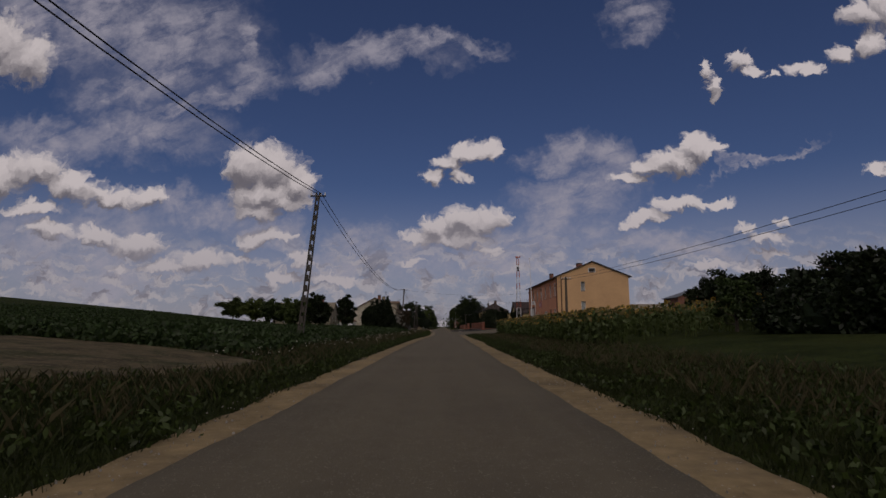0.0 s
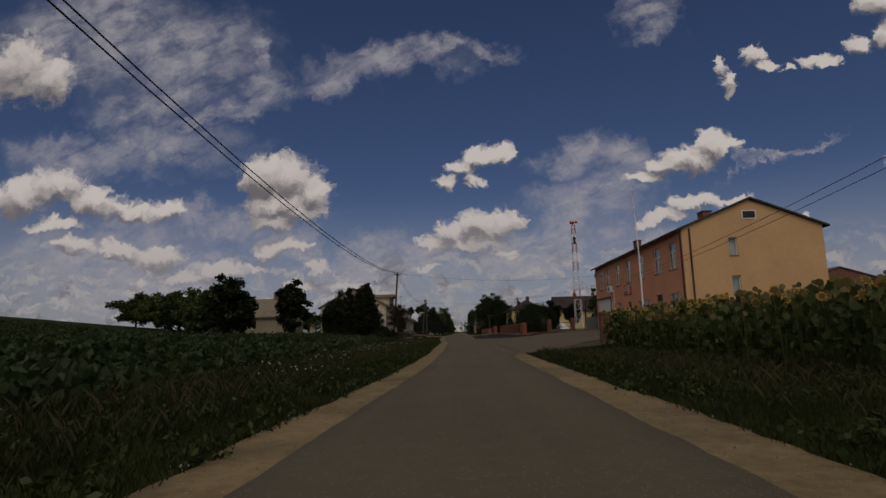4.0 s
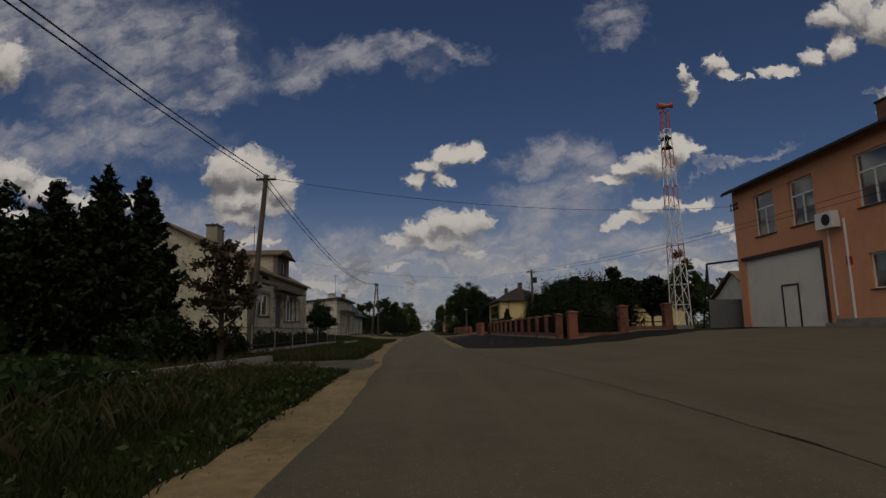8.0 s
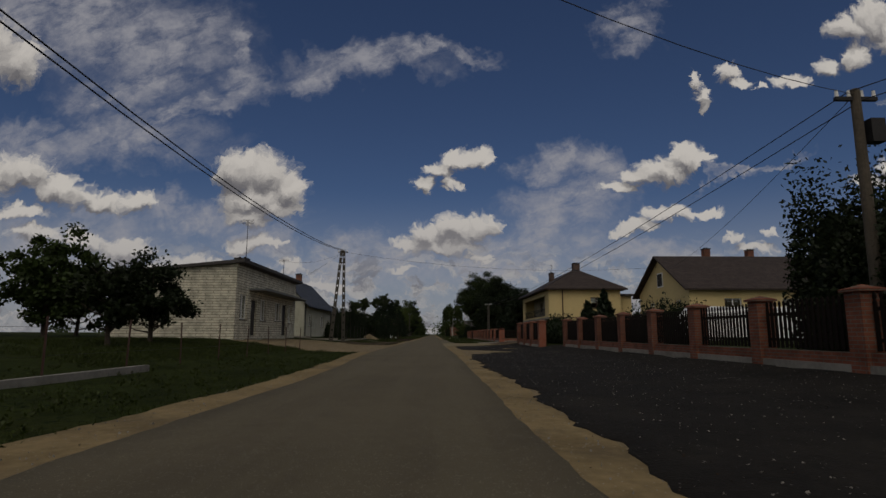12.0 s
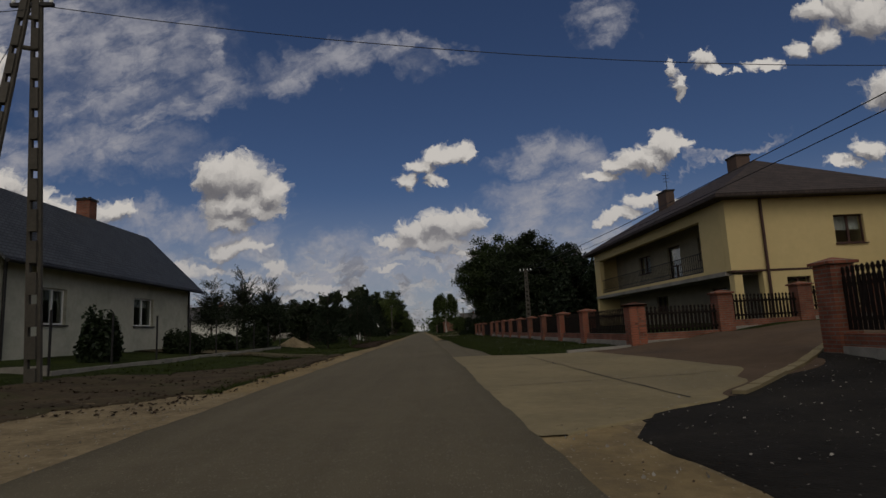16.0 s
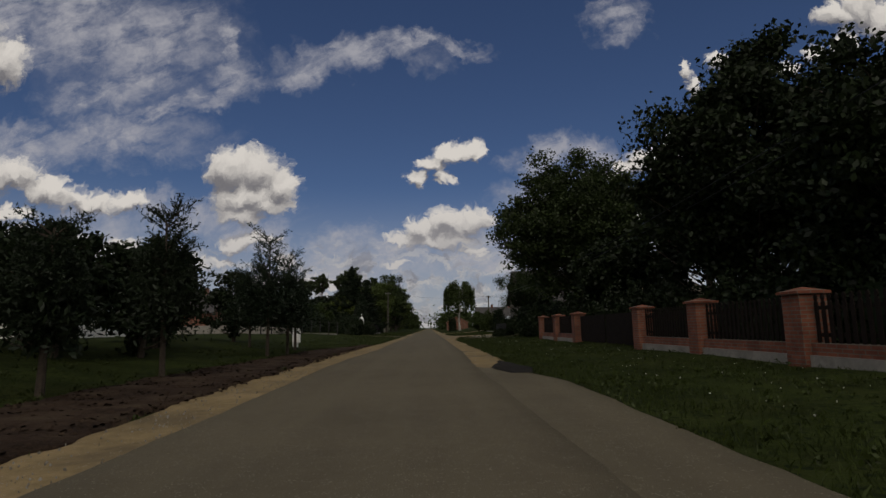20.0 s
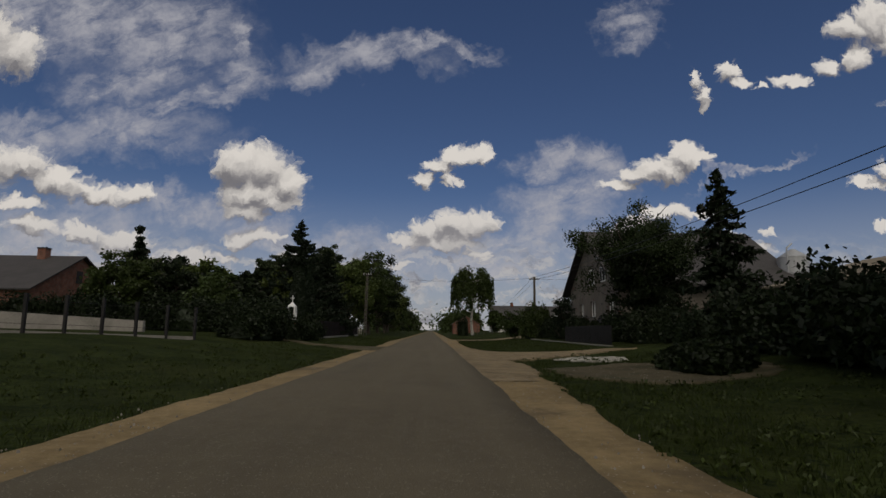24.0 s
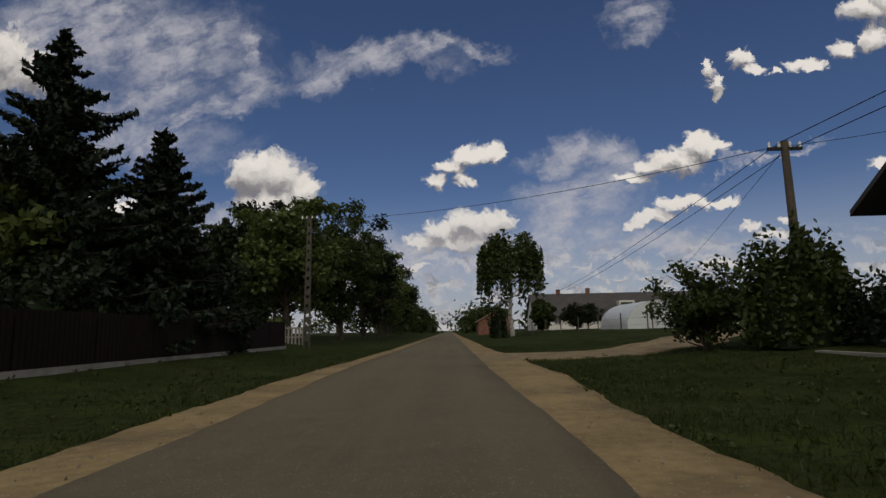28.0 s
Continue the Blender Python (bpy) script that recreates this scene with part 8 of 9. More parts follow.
for a, b, c, d in ((4.5, 5.3, 154.2, 154.3), (4.5, 5.3, 154.95, 155.05), (4.5, 4.6, 154.304, 154.946), (5.2, 5.3, 154.304, 154.946)):
    bm = bmesh.new()
    box(bm, a, b, c, d, -0.05, 0.07)
    part("kerb", bm, "concrete", fm)
bm = bmesh.new()
box(bm, 4.604, 5.196, 154.304, 154.946, -0.05, 0.03)
part("cover", bm, "asphalt_dark", fm)
uc = thing("utility_cabinet", (-8.2, 230.5, 0.2), "white plastic utility cabinet on the meadow's edge", "cabinet")
bm = bmesh.new()
box(bm, -8.45, -8.0, 230.3, 230.6, 0.15, 1.15)
bmesh.ops.bevel(bm, geom=bm.edges[:], offset=0.02, segments=1, affect="EDGES")
part("body", bm, "white_paint", uc)
bm = bmesh.new()
box(bm, -8.41, -8.04, 230.285, 230.3, 0.4, 1.1)
part("door", bm, "white_paint", uc)
bm = bmesh.new()
rod(bm, (-6.9, 224.6, 0.1), (-6.9, 224.6, 0.38), 0.13, 0.16, 12)
tagged(part("bucket", bm, "white_paint"), "small white plastic bucket on the grass", "bucket")
kb = thing("kerb_stones", (-6.2, 95, 0.05), "broken concrete kerb before the front garden", "kerb")
for i in range(7):
    bm = bmesh.new()
    yy = 91.5 + i * 1.3
    z = ground_z(-6.3, yy)
    prism(bm, [(-6.5 + 0.15 * i, yy, z - 0.1), (-6.3 + 0.15 * i, yy, z - 0.1), (-6.32 + 0.15 * i, yy, z + 0.17), (-6.48 + 0.15 * i, yy, z + 0.17)], (0.12, 1.2, 0))
    part("kerbstone", bm, "concrete_grey", kb)
cl = thing("drive_kerb", (6.0, 167.4, 0.06), "pale concrete kerb at the side drive", "kerb")
for i in range(10):
    bm = bmesh.new()
    ka, kc = 3.75 + 0.52 * i, 165.1 + 0.52 * i
    z = ground_z(ka, kc)
    prism(bm, [(ka, kc, z - 0.1), (ka + 0.11, kc - 0.11, z - 0.1), (ka + 0.11, kc - 0.11, z + 0.06 + 0.008 * (i % 3)), (ka, kc, z + 0.06 + 0.008 * (i % 3))], (0.51, 0.51, ground_z(ka + 0.51, kc) - z))
    part("kerbstone", bm, "concrete", cl)
for i in range(9):
    bm = bmesh.new()
    box(bm, 4.6 + 0.28 * i, 4.6 + 0.28 * i + 0.275, 176.1 + 0.03 * i, 176.3 + 0.03 * i, -0.1, 0.12 + 0.01 * i)
    part("kerbstone", bm, "concrete_grey", cl)

# ---- paving, sand and soil beside the road ----
PATCHES = []


def patch(name, ya, yb, left, right, lift, material, label, category, wob=0.15, seed=0, step=0.22, lumps=0.0):
    lf = left if callable(left) else (lambda y, v=left: v)
    rf = right if callable(right) else (lambda y, v=right: v)
    PATCHES.append((ya, yb, lf, rf))
    wide = max(abs(rf(ya + (yb - ya) * k / 8) - lf(ya + (yb - ya) * k / 8)) for k in range(9))
    return band(name, spaced(ya, yb, step), lf, rf, lift, material, label, category, steps=max(4, min(44, int(wide / 0.42))), wob=wob, seed=seed, lumps=lumps)


def bulge(ya, yb, x_in, x_out, soft):
    """An edge that swells out between ya and yb."""
    return lambda y: x_in + (x_out - x_in) * max(0.0, min(1.0, (y - ya) / soft, (yb - y) / soft)) ** 0.6


def edge(*pairs):
    """An edge through (y, x) pairs."""
    return lambda y: lerp_table(pairs, y)


patch("yard", 62.5, 110.4, lambda y: R(y) - 0.4, edge((62.5, 1.9), (64.5, 3.1), (67.5, 4.5), (69.6, 5.2), (71.5, 6.0), (76.6, 8.6), (78.6, 14.0), (82, 17.3), (109.2, 17.3), (110.4, 15.0)), 0.014, "asphalt",
      "wide worn asphalt forecourt of the fire station", "forecourt", 0.12, 21)
patch("trodden_earth", 65.5, 79.0, edge((65.5, 3.6), (67.5, 4.2), (71.5, 5.7), (76.6, 8.2), (79.0, 12.5)), edge((65.5, 4.4), (68.6, 6.8), (70.5, 14), (79.0, 16.5)), 0.006, "trodden", "trodden earth with thin grass at the forecourt edge", "earth", 0.3, 63, lumps=0.012)
patch("bare_soil", 8.5, 17.5, bulge(8.5, 17.5, -8, -26, 3.0), bulge(8.5, 17.5, -8, -4.4, 3.0), 0.055, "stubble", "strip of bare brown soil in the field", "soil", 0.3, 41)
patch("gravel_apron", 106.8, 157.5, edge((106.8, 8.5), (108.6, 6.4), (109.1, 4.0), (109.6, 2.2), (111, 1.75), (145, 1.75), (148, 3.2), (150, 4.6), (152.2, 3.2), (153.4, 2.2), (155, 1.85), (157.5, 1.85)), edge((106.8, 9.5), (108.2, 15.5), (109, 17.2), (112.4, 17.2), (113.6, 7.9), (150.4, 7.7), (151.4, 9.5), (154.6, 9.5), (155.4, 7.0), (157.5, 6.9)), 0.025, "asphalt_dark", "dark gravel apron before the brick fence", "gravel", 0.3, 43, lumps=0.006)
patch("driveway", 150.8, 155.4, 8.2, bulge(150.8, 155.4, 10, 15, 1.2), 0.024, "concrete", "worn sandy concrete driveway", "driveway", 0.25, 44)
patch("gravel_apron_2", 155.2, 168.6, edge((155.2, 2.6), (156.4, 1.85), (162.6, 1.78), (163.8, 2.15), (164.9, 3.5), (168.6, 7.2)), edge((155.2, 6.8), (166, 7.0), (168.6, 7.5)), 0.012, "asphalt_dark", "dark gravel apron before the garden fence", "gravel", 0.12, 45, lumps=0.006)
patch("sand_strip", 109.6, 164.5, lambda y: R(y) - 0.2, edge((109.6, 1.62), (112, 1.9), (120, 2.1), (144, 2.1), (147, 4.5), (148.5, 8.0), (152, 8.0), (153.2, 3.4), (155, 2.2), (164.5, 2.2)), 0.008, "sand", "strip of yellow sand between road and gravel", "sand", 0.05, 57)
patch("concrete_apron", 163.1, 177.3, lambda y: R(y) - 0.25, edge((163.1, 1.2), (163.8, 2.2), (164.9, 3.6), (166.5, 4.7), (168, 5.5), (175.7, 5.3), (177.3, 2.2)), 0.028, "concrete", "worn yellowish concrete apron at the side drive", "driveway", 0.06, 46)
patch("side_drive", 164.9, 176.4, edge((164.9, 3.3), (166.5, 4.4), (168, 5.1), (175.7, 4.9), (176.4, 4.9)), edge((164.9, 3.7), (168, 6.9), (170, 8.9), (171.5, 16), (172.5, 24), (176.4, 24)), 0.020, "drive_asphalt", "side drive of reddish worn asphalt", "driveway", 0.05, 47)
patch("road_widening", 176.0, 209.0, lambda y: R(y) - 0.2, edge((176, 2.3), (181, 2.36), (188, 2.06), (199, 2.1), (205, 2.22), (207.5, 1.9), (209, 1.1)), 0.020, "asphalt", "patched asphalt edge of the road", "road", 0.05, 48)
patch("sandy_drive", 243, 263.0, lambda y: R(y) - 0.2, edge((243, 2.0), (247, 2.7), (250.5, 2.5), (251.5, 3.4), (254, 5.5), (256.2, 8.6), (256.9, 8.2), (257.7, 3.1), (259, 2.5), (263, 2.1)), 0.020, "sand", "sandy drive into the yard", "driveway", 0.3, 49, lumps=0.012)
patch("dug_earth", 242.8, 248.8, edge((242.8, 4.4), (244.5, 3.0), (246.5, 2.9), (248.8, 5.0)), edge((242.8, 5.0), (244.5, 7.6), (246.5, 8.2), (248.8, 7.2)), 0.004, "trodden", "bare brown earth trodden into the grass", "soil", 0.6, 58, lumps=0.012)
patch("coarse_gravel", 207.0, 211.0, edge((207, 1.5), (208.5, 1.35), (211, 1.75)), edge((207, 2.0), (208.2, 2.2), (209.6, 2.05), (211, 1.85)), 0.026, "asphalt_dark", "coarse dark gravel at the road's edge", "gravel", 0.08, 62, lumps=0.02)
patch("farm_track", 284.5, 289.5, lambda y: R(y) - 0.2, bulge(284.5, 289.5, 2.5, 9.5, 1.6), 0.020, "sand", "sandy farm track leaving the road", "track", 0.2, 50)
patch("farm_track_2", 287.2, 299, lambda y: 3.2 + (y - 287.2) * 1.25, lambda y: 9.0 + (y - 287.2) * 1.35, 0.027, "sand", "sandy farm track leaving the road", "track", 0.25, 51)
patch("sandy_yard", 149.5, 168.5, bulge(149.5, 168.5, -4.0, -11.6, 3.5), lambda y: L(y) + 0.2, 0.020, "sand", "sandy yard before the white brick house", "yard", 0.3, 52)
patch("dug_soil", 165.5, 184.6, edge((165.5, -5.4), (168, -8.0), (170.5, -8.2), (174, -6.7), (178, -5.5), (186, -4.9), (196.5, -5.4)), lambda y: LS(y) - lerp_table([(165.5, 1.4), (169, 0.5), (178, 0.0)], y), 0.03, "field_soil", "dug brown soil strip beside the road", "soil", 0.35, 53, lumps=0.05)
patch("dug_soil_2", 196.0, 228.0, edge((196, -4.4), (200, -5.3), (206, -5.6), (221, -5.3), (228, -4.2)), lambda y: LS(y) + 0.02, 0.03, "soil", "dug brown soil strip beside the road", "soil", 0.25, 54, lumps=0.05)
patch("foot_track", 183.5, 186.5, bulge(183.5, 186.5, -13, -20, 1.0), -4.8, 0.010, "trodden", "sandy footpath across the grass", "path", 0.5, 59, lumps=0.02)
patch("gravel_drive", 95.8, 101.2, edge((95.8, -2.0), (96.6, -2.5), (97.4, -4.0), (98.3, -5.8), (100.0, -6.2), (100.7, -3.2), (101.2, -2.2)), lambda y: L(y) - 0.25, 0.020, "gravel_grey", "grey gravel drive to the front garden", "driveway", 0.25, 55)
patch("garden_track", 257.8, 266.6, edge((257.8, -2.8), (259.5, -4.0), (262.5, -5.4), (264.5, -9.0), (266.6, -9.8)), edge((257.8, -2.3), (263.2, -2.3), (264.2, -4.2), (265.2, -7.4), (266.6, -9.0)), 0.020, "trodden", "trodden gravel track across the verge", "track", 0.3, 56)
band("road_joint", spaced(64.2, 96, 0.2), lambda y: R(y) + 0.10 * noise.noise((y * 0.9, 2.0, 0.0)) - max(0.003, 0.02 * noise.noise((y * 1.7, 5.0, 0.0))), lambda y: R(y) + 0.10 * noise.noise((y * 0.9, 2.0, 0.0)) + max(0.003, 0.02 * noise.noise((y * 2.3, 9.0, 0.0))), 0.034, "tar", "dark crumbled joint between road and forecourt", "joint", steps=2, wob=0.0, seed=61)

crack = thing("apron_joints", (3.0, 170.0, 0.06), "dark cracked joints between the concrete slabs", "joint", "", "structure")
rq = random.Random(171)
for ax_, ay_, bx_, by_ in ((1.3, 167.2, 5.0, 167.6), (1.2, 171.6, 5.1, 172.0), (3.1, 164.9, 3.2, 176.6)):
    bm = bmesh.new()
    last = None
    for k in range(25):
        f = k / 24
        px_ = ax_ + (bx_ - ax_) * f + rq.uniform(-0.035, 0.035)
        py_ = ay_ + (by_ - ay_) * f + rq.uniform(-0.035, 0.035)
        w_ = rq.uniform(0.006, 0.022)
        z = ground_z(px_, py_) + 0.033
        pair_ = (bm.verts.new((px_ - w_, py_ - w_, z)), bm.verts.new((px_ + w_, py_ + w_, z)))
        if last:
            bm.faces.new((last[0], last[1], pair_[1], pair_[0]))
        last = pair_
    part("joint", bm, "tar", crack)

for i, (x, y, rx, ry, h) in enumerate(((-8.3, 266.5, 0.8, 0.6, 1.25), (-7.8, 267.6, 0.5, 0.8, 1.0), (-9.8, 266.3, 0.9, 0.8, 1.6))):
    shrub(x, y, rx, ry, h, "dark overgrown shrub before the shrine", 360 + i, "leaf_dark", 2400, 0.06)

def covered(x, y):
    return any(a - 0.8 < y < b + 0.8 and lf(min(max(y, a), b)) - 0.3 < x < rf(min(max(y, a), b)) + 0.3 for a, b, lf, rf in PATCHES)


xs = [-3000, -1500, -800, -400, -250, -160, -120, -90, -70, -55, -45, -38, -32, -28, -25, -22, -20, -18, -16, -14, -13] + [-12 + 0.5 * i for i in range(51)] + [14, 15, 16, 17, 18, 19, 20, 21, 22, 25, 28, 32, 38, 45, 55, 70, 90, 130, 200, 400, 800, 1500, 3000]
ys = [-400, -200, -120, -80, -60] + spaced(-50, 400, 0.75) + [410, 430, 460, 500, 560, 640, 800, 1000, 1400, 2000, 3000]
gv = []
for yy in ys:
    for xx in xs:
        bumpy = 0.05 * noise.noise((xx * 0.4, yy * 0.4, 0.0)) if 4 < abs(xx) < 25 else 0.0
        under = -0.06 if L(yy) - 0.35 < xx < R(yy) + 0.35 else -0.035 if abs(xx) < 4 or covered(xx, yy) else 0.0
        bumpy = min(bumpy, 0.0) if under else bumpy
        gv.append((xx, yy, ground_z(xx, yy) + bumpy * (0.3 if under else 1.0) + under))
nx = len(xs)
gf = [(j * nx + i, j * nx + i + 1, (j + 1) * nx + i + 1, (j + 1) * nx + i) for j in range(len(ys) - 1) for i in range(nx - 1)]
raw("ground", gv, gf, "grass", None, "structure", "dark green grassy ground beside the road", "ground", True)


# ---- grass, crops and flowers ----
def bare(x, y):
    ragged = 0.10 * noise.noise((y * 2.3, 3.0 if x < 0 else 8.0, 0.0)) + 0.06 * noise.noise((y * 7.0, 1.0, 0.0))
    if LS(y) + 0.05 + ragged < x < (RS(y) if not (176 < y < 207) else R(y) + 1.0) - 0.05 + ragged:
        return True
    return any(a < y < b and lf(y) < x < rf(y) for a, b, lf, rf in PATCHES)


def blades(name, count, xr, yr, hgt, material, seed, label, thin=0.006, clump=0.6, lean=0.35):
    """Grass blades strewn over a stretch, thicker in tufts."""
    rs = np.random.RandomState(seed)
    xy = np.stack([rs.uniform(*xr, count), rs.uniform(*yr, count)], 1)
    keep = [not bare(a, b) and noise.noise((a * 0.9, b * 0.9, seed)) > rs.uniform(-1.0, 0.35) * clump for a, b in xy]
    xy = xy[np.array(keep)]
    n = len(xy)
    z = np.array([ground_z(a, b) for a, b in xy]) - 0.03
    hh = hgt * rs.uniform(0.4, 1.25, n)
    a = rs.uniform(0, math.tau, n)
    side = np.stack([np.cos(a), np.sin(a), np.zeros(n)], 1) * (thin * rs.uniform(0.7, 1.6, n))[:, None]
    bend = np.stack([rs.normal(size=n), rs.normal(size=n), np.zeros(n)], 1) * (hh * lean)[:, None]
    p = np.concatenate([xy, z[:, None]], 1)
    up = np.stack([np.zeros(n), np.zeros(n), hh], 1)
    v = np.stack([p - side, p + side, p + up * 0.6 + bend * 0.4 + side * 0.6, p + up + bend], 1).reshape(-1, 3)
    leaf_mesh(name, v, material, None, "stuff", label, "grass")


blades("verge_grass_left", 360000, (-6.2, -1.4), (2, 112), 0.10, "blade_dark", 401, "dark green grass on the left verge", 0.0036, 0.8)
blades("verge_grass_left_far", 250000, (-7.6, -2.4), (110, 300), 0.07, "blade", 402, "short green grass on the left verge", 0.0042)
blades("verge_grass_right", 240000, (2.0, 6.8), (2, 70), 0.10, "blade_dark", 403, "dark green grass on the right verge", 0.0036, 0.8)
blades("verge_grass_right_far", 260000, (1.6, 8.2), (176, 300), 0.075, "blade", 404, "short green grass on the right verge", 0.0042)
blades("tall_weeds", 36000, (-7.0, -2.9), (2, 92), 0.24, "blade_dark", 412, "taller dark weeds at the field edge", 0.0045, 1.0)
blades("dry_grass", 22000, (-7.0, -3.0), (2, 108), 0.30, "blade_dry", 405, "dry grass stems on the verge", 0.0014, 1.0)
blades("dry_grass_right", 14000, (3.6, 7.0), (2, 62), 0.26, "blade_dry", 406, "dry grass stems on the verge", 0.0018, 1.0)
blades("yard_grass", 40000, (-15, -7.0), (133, 152), 0.12, "blade", 407, "green grass in the yard", 0.008)
blades("rough_edge_grass", 16000, (7.0, 16), (56, 68), 0.2, "blade", 408, "tall rough grass by the fence", 0.003)


def weeds(name, count, xr, yr, size, height, seed, label, leaves=16, material="weed"):
    """Low clumps of broad-leaved weeds strewn over a verge."""
    rs = np.random.RandomState(seed)
    xy = np.stack([rs.uniform(*xr, count), rs.uniform(*yr, count)], 1)
    keep = [not bare(a, b) and noise.noise((a * 0.5, b * 0.5, seed)) > rs.uniform(-0.5, 0.25) for a, b in xy]
    xy = xy[np.array(keep)]
    z = np.array([ground_z(a, b) for a, b in xy])
    reach = rs.uniform(0.5, 1.5, len(xy))
    e = rs.normal(size=(len(xy), leaves, 3)) * 0.5
    e[:, :, 2] = rs.uniform(0.02, 1.0, e.shape[:2])
    e *= reach[:, None, None] * np.array([height * 0.9, height * 0.9, height])
    p = (np.concatenate([xy, z[:, None]], 1)[:, None, :] + e).reshape(-1, 3)
    leaf_mesh(name, quads(p, size, rs, 1.7, np.array([0, 0, 0.5])), material, None, "stuff", label, "weeds")


weeds("verge_weeds_left", 5200, (-6.6, -1.6), (2, 108), 0.024, 0.16, 421, "dark broad-leaved weeds tangled in the verge")
weeds("verge_weeds_right", 2600, (2.2, 6.8), (2, 66), 0.024, 0.14, 422, "dark broad-leaved weeds tangled in the verge")
weeds("verge_weeds_far", 4200, (1.8, 7.6), (178, 285), 0.016, 0.07, 423, "low clover and weeds in the mown verge", 14)
weeds("meadow_weeds", 5200, (-9.0, -2.6), (110, 290), 0.016, 0.07, 424, "low clover and weeds in the mown verge", 14)

rsf = np.random.RandomState(410)
n = 52000
cx = np.concatenate([rsf.uniform(-14, -5.6, n // 2), rsf.uniform(-48, -12, n // 2)])
cy = rsf.uniform(-2, 93, n)
cx = np.round(cx / 0.45) * 0.45 + rsf.normal(size=n) * 0.07
ok = np.array([not bare(a, b) and b > 16.0 - 0.1 * a - 2.0 or b < 7 for a, b in zip(cx, cy)])
cx, cy = cx[ok], cy[ok]
cz = np.array([ground_z(a, b) for a, b in zip(cx, cy)])
c = np.stack([cx, cy, cz + rsf.uniform(0.05, 0.38, len(cx))], 1)
c = np.concatenate([c, c + rsf.normal(size=c.shape) * 0.09, c + rsf.normal(size=c.shape) * 0.1])
leaf_mesh("beet_field", quads(c, 0.075, rsf, 1.5, np.array([0, 0, 0.3])), "crop", None, "stuff", "dark leafy beet crop in rows", "crop")

fl = []
for k in range(40):
    y0_, x0_ = rsf.uniform(12, 82), rsf.uniform(-5.9, -3.2)
    m = rsf.randint(5, 18)
    fl.append(np.stack([x0_ + rsf.normal(size=m) * 0.35, y0_ + rsf.normal(size=m) * 0.35, 0.26 + rsf.uniform(0, 0.2, m)], 1))
leaf_mesh("yarrow_flowers", quads(np.concatenate(fl), 0.017, rsf, 1.0, np.array([0, 0, 2.0])), "petal_white", None, "stuff", "white yarrow flowers in the verge", "flowers")
dz = np.stack([rsf.uniform(3.0, 6.4, 260), rsf.uniform(178, 232, 260), 0.1 + rsf.uniform(0, 0.06, 260)], 1)
leaf_mesh("clover_flowers", quads(dz, 0.012, rsf, 1.0, np.array([0, 0, 2.0])), "petal_white", None, "stuff", "tiny white clover flowers in the grass", "flowers")

# sunflowers: stalks, leaves, heads
n = 2300
sx = np.concatenate([rsf.uniform(6.3, 8.0, 900), rsf.uniform(7.5, 20.0, n - 900)])
sy = rsf.uniform(23.5, 66.5, n)
sz = np.array([ground_z(a, b) for a, b in zip(sx, sy)])
hh = rsf.uniform(1.05, 1.6, n)
st = np.stack([sx, sy, sz], 1)
wv = np.stack([np.full(n, 0.016), np.zeros(n), np.zeros(n)], 1)
tp = st + np.stack([rsf.normal(size=n) * 0.06, rsf.normal(size=n) * 0.06, hh], 1)
stalk = np.stack([st - wv, st + wv, tp + wv * 0.6, tp - wv * 0.6], 1).reshape(-1, 3)
leaf_mesh("sunflower_stalks", stalk, "sunleaf", None, "stuff", "green stalks of the sunflower field", "sunflowers")
lv = []
for k in range(9):
    f = rsf.uniform(0.15, 0.97, n)
    a = rsf.uniform(0, math.tau, n)
    lv.append(st + (tp - st) * f[:, None] + np.stack([np.cos(a) * 0.17, np.sin(a) * 0.17, -0.02 * np.ones(n)], 1))
leaf_mesh("sunflower_leaves", quads(np.concatenate(lv), 0.088, rsf, 1.35, np.array([0, 0, 0.5])), "sunleaf", None, "stuff", "broad green leaves of the sunflower field", "sunflowers")
hv, hf, pv = [], [], []
for i in range(n):
    d = Vector((-0.5 + 0.35 * rsf.normal(), -0.75 + 0.3 * rsf.normal(), 0.15 + 0.35 * rsf.normal())).normalized()
    a = d.orthogonal().normalized()
    b = d.cross(a)
    c = Vector(tp[i]) + d * 0.05
    r = rsf.uniform(0.045, 0.085)
    k = len(hv)
    hv.extend([tuple(c + (a * math.cos(j * math.tau / 8) + b * math.sin(j * math.tau / 8)) * r) for j in range(8)])
    hf.append(tuple(range(k, k + 8)))
    if rsf.uniform() < 0.22:
        for j in range(9):
            e = a * math.cos(j * math.tau / 9) + b * math.sin(j * math.tau / 9)
            s = d.cross(e) * 0.024
            p0, p1 = c + e * r * 0.9 - d * 0.01, c + e * (r + 0.04) - d * 0.012
            pv.extend([p0 - s, p0 + s, p1 + s * 0.4, p1 - s * 0.4])
raw("sunflower_heads", hv, hf, "seed_head", None, "stuff", "seed heads of the sunflower field", "sunflowers")
leaf_mesh("sunflower_petals", np.array([tuple(q) for q in pv]), "petal_yellow", None, "stuff", "yellow petals of the sunflower field", "sunflowers")

# stones on the shoulders
n = 14000
yy = rsf.uniform(0, 320, n)
sd = rsf.uniform(size=n) < 0.5
off = rsf.uniform(-0.1, 0.8, n)
px = np.array([L(b) - o if s or 63 < b < 113 or 176 < b < 209 else R(b) + o for b, o, s in zip(yy, off, sd)])
pz = np.array([ground_z(a, b) for a, b in zip(px, yy)]) + 0.02
leaf_mesh("gravel_stones", quads(np.stack([px, yy, pz], 1), 0.008 * rsf.uniform(0.5, 1.9, n), rsf, 1.1, np.array([0, 0, 2.5])), "concrete_grey", None, "stuff", "pale stones strewn along the shoulders", "gravel")

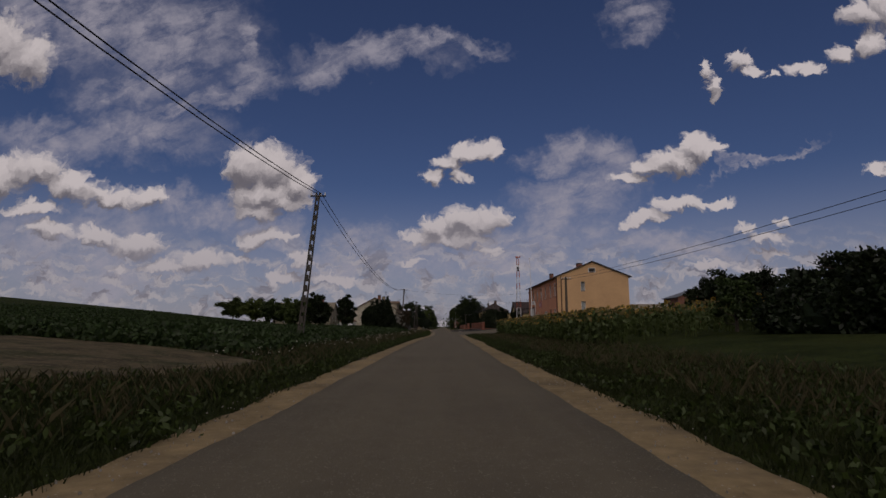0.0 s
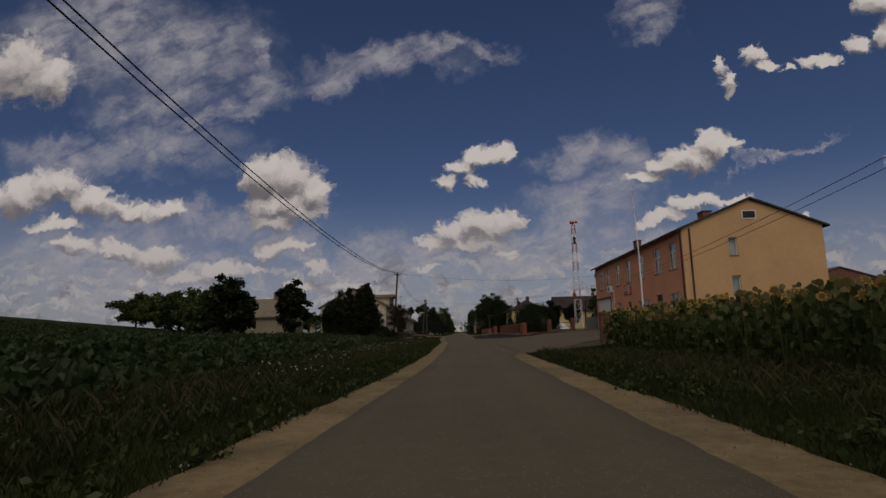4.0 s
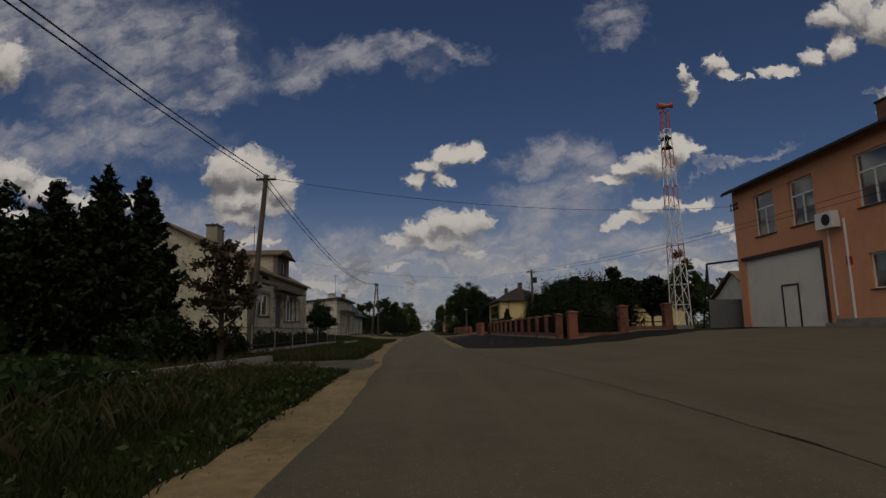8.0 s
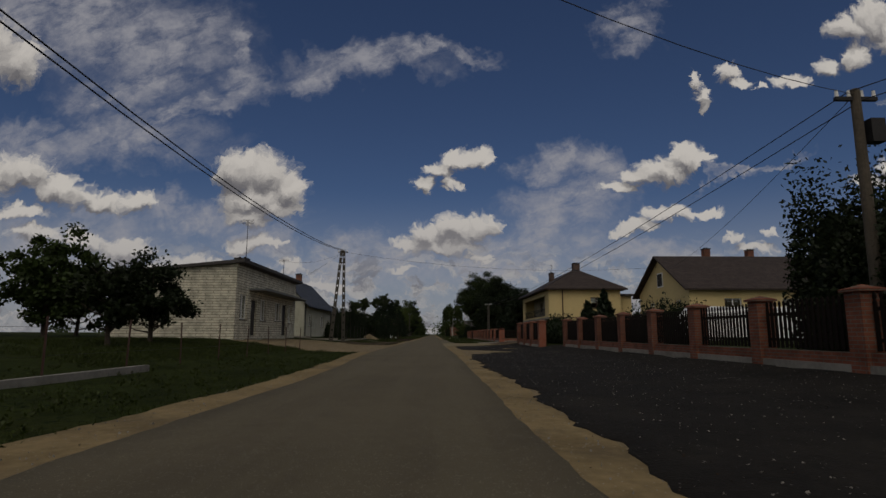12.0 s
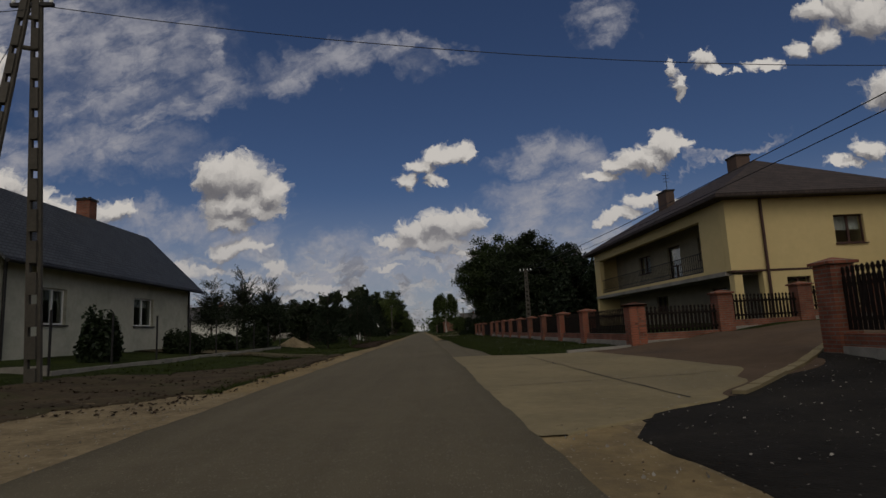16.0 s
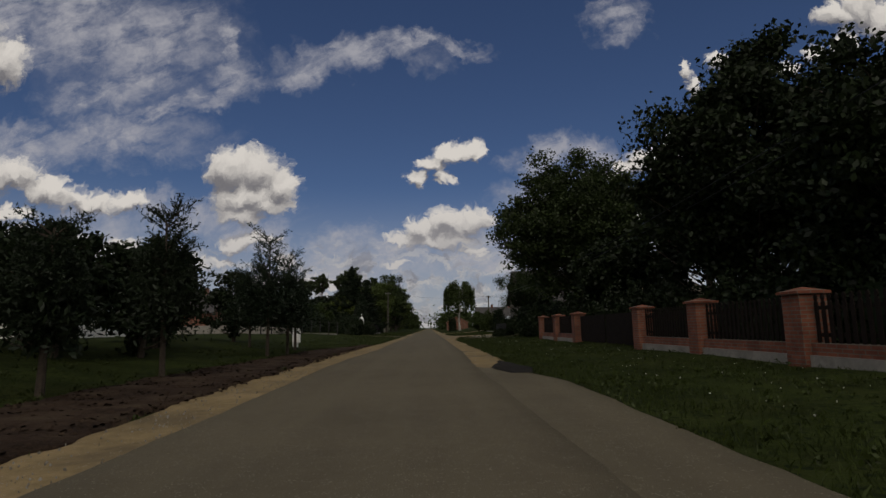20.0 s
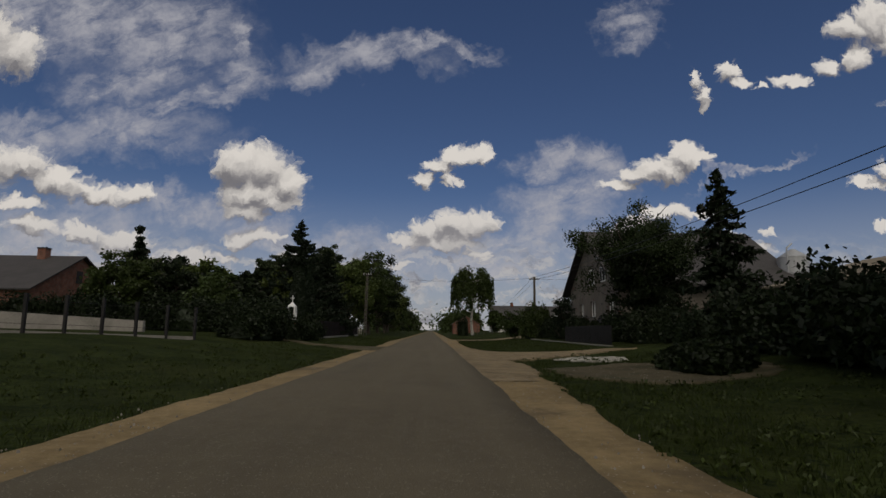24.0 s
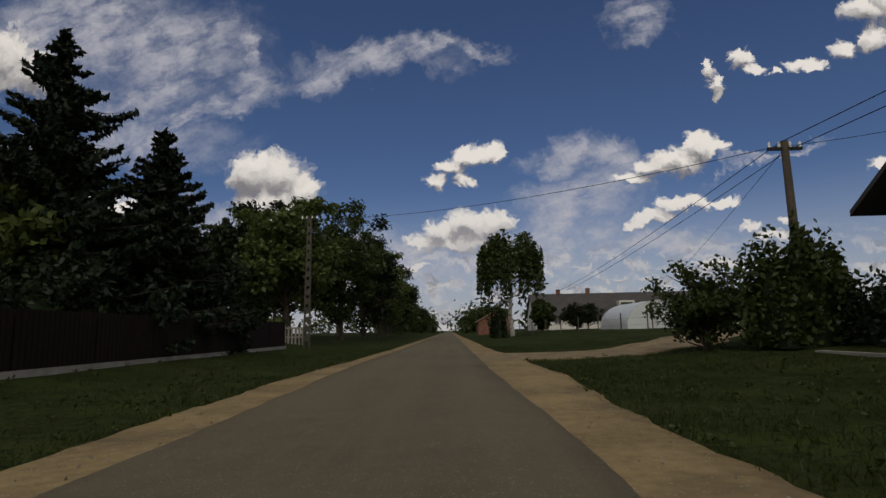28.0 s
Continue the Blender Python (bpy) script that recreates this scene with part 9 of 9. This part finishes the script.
# stones and clods strewn over sand, gravel and soil
for nm, mt, lb, sz, areas in (
        ("pale_stones", "concrete_grey", "pale pebbles strewn over sand and gravel", 0.011, ((1.3, 9.0, 243, 263, 2600), (2.0, 7.6, 108, 168, 3600), (-9.5, -3.2, 150, 168, 2400), (2.2, 9.0, 284.8, 289, 500))),
        ("dark_clods", "soil", "dark clods and stones on sand and soil", 0.0075, ((1.3, 8.0, 243, 262, 1500), (-9.5, -3.2, 150, 170, 1500), (1.2, 2.6, 116, 164, 700))),
        ("soil_clods", "soil", "dark clods of dug earth", 0.030, ((-8.3, -3.4, 166, 185, 2600), (-5.8, -3.3, 196, 228, 5200)))):
    spots_ = np.concatenate([np.stack([rsf.uniform(a, b, m), rsf.uniform(c, d, m)], 1) for a, b, c, d, m in areas])
    spots_ = np.array([(a, b) for a, b in spots_ if bare(a, b)])
    zz_ = np.array([ground_z(a, b) for a, b in spots_]) + 0.028
    base_ = np.concatenate([spots_, zz_[:, None]], 1)
    r_ = sz * rsf.uniform(0.5, 1.8, len(base_))
    parts_ = []
    for k in range(3):
        a_ = rsf.uniform(0, math.tau, len(base_))
        e1 = np.stack([np.cos(a_), np.sin(a_), 0 * a_], 1) * r_[:, None]
        e2 = np.stack([-np.sin(a_), np.cos(a_), 0 * a_], 1) * (r_ * 0.7)[:, None]
        up_ = np.array([0, 0, 1.0]) * (r_ * (0.35 + 0.2 * k))[:, None]
        parts_.append(np.stack([base_ - e1, base_ + e2 * 0.9 + up_ * 0.6, base_ + e1 * 0.7 + up_, base_ - e2 + up_ * 0.5], 1).reshape(-1, 3))
    leaf_mesh(nm, np.concatenate(parts_), mt, None, "stuff", lb, "stones")

# far woods along the horizon
far = []
rsw = np.random.RandomState(500)
for k in range(120):
    a = rsw.uniform(-1.0, 1.0)
    d = rsw.uniform(430, 620)
    x0_, y0_ = math.sin(a) * d, math.cos(a) * d
    if abs(x0_) < 7:
        continue
    hgt = rsw.uniform(4, 9) if abs(x0_) < 60 else rsw.uniform(3, 6)
    m = 160
    e = rsw.normal(size=(m, 3)) * np.array([4.0, 3.0, hgt * 0.33])
    far.append(e + np.array([x0_, y0_, ground_z(x0_, y0_) + hgt * 0.5]))
for k in range(60):
    x0_, y0_ = rsw.choice([-1, 1]) * rsw.uniform(5.5, 24), rsw.uniform(410, 620)
    hgt = rsw.uniform(5, 10)
    e = rsw.normal(size=(140, 3)) * np.array([1.3, 2.5, hgt * 0.3])
    far.append(e + np.array([x0_, y0_, hgt * 0.5]))
for k in range(70):
    y0_ = rsw.uniform(90, 190)
    x0_ = -rsw.uniform(125, 165)
    hgt = rsw.uniform(1.5, 4)
    e = rsw.normal(size=(60, 3)) * np.array([2.0, 2.5, hgt * 0.3])
    far.append(e + np.array([x0_, y0_, ground_z(x0_, y0_) + hgt * 0.4]))
leaf_mesh("far_woods", quads(np.concatenate(far), 0.5, rsw), "leaf", None, "stuff", "distant line of trees on the horizon", "woods")
for i, (x, y, h_, r) in enumerate(((9.5, 400, 6, 3), (12, 415, 7, 3.5), (8, 440, 7, 3), (-8, 430, 8, 3.5), (13, 345, 4.2, 1.8))):
    broadleaf(x, y, h_, r, 0.5, "broadleaf tree far along the road", 520 + i, "leaf", 2600, 0.25, 50, "far trees")
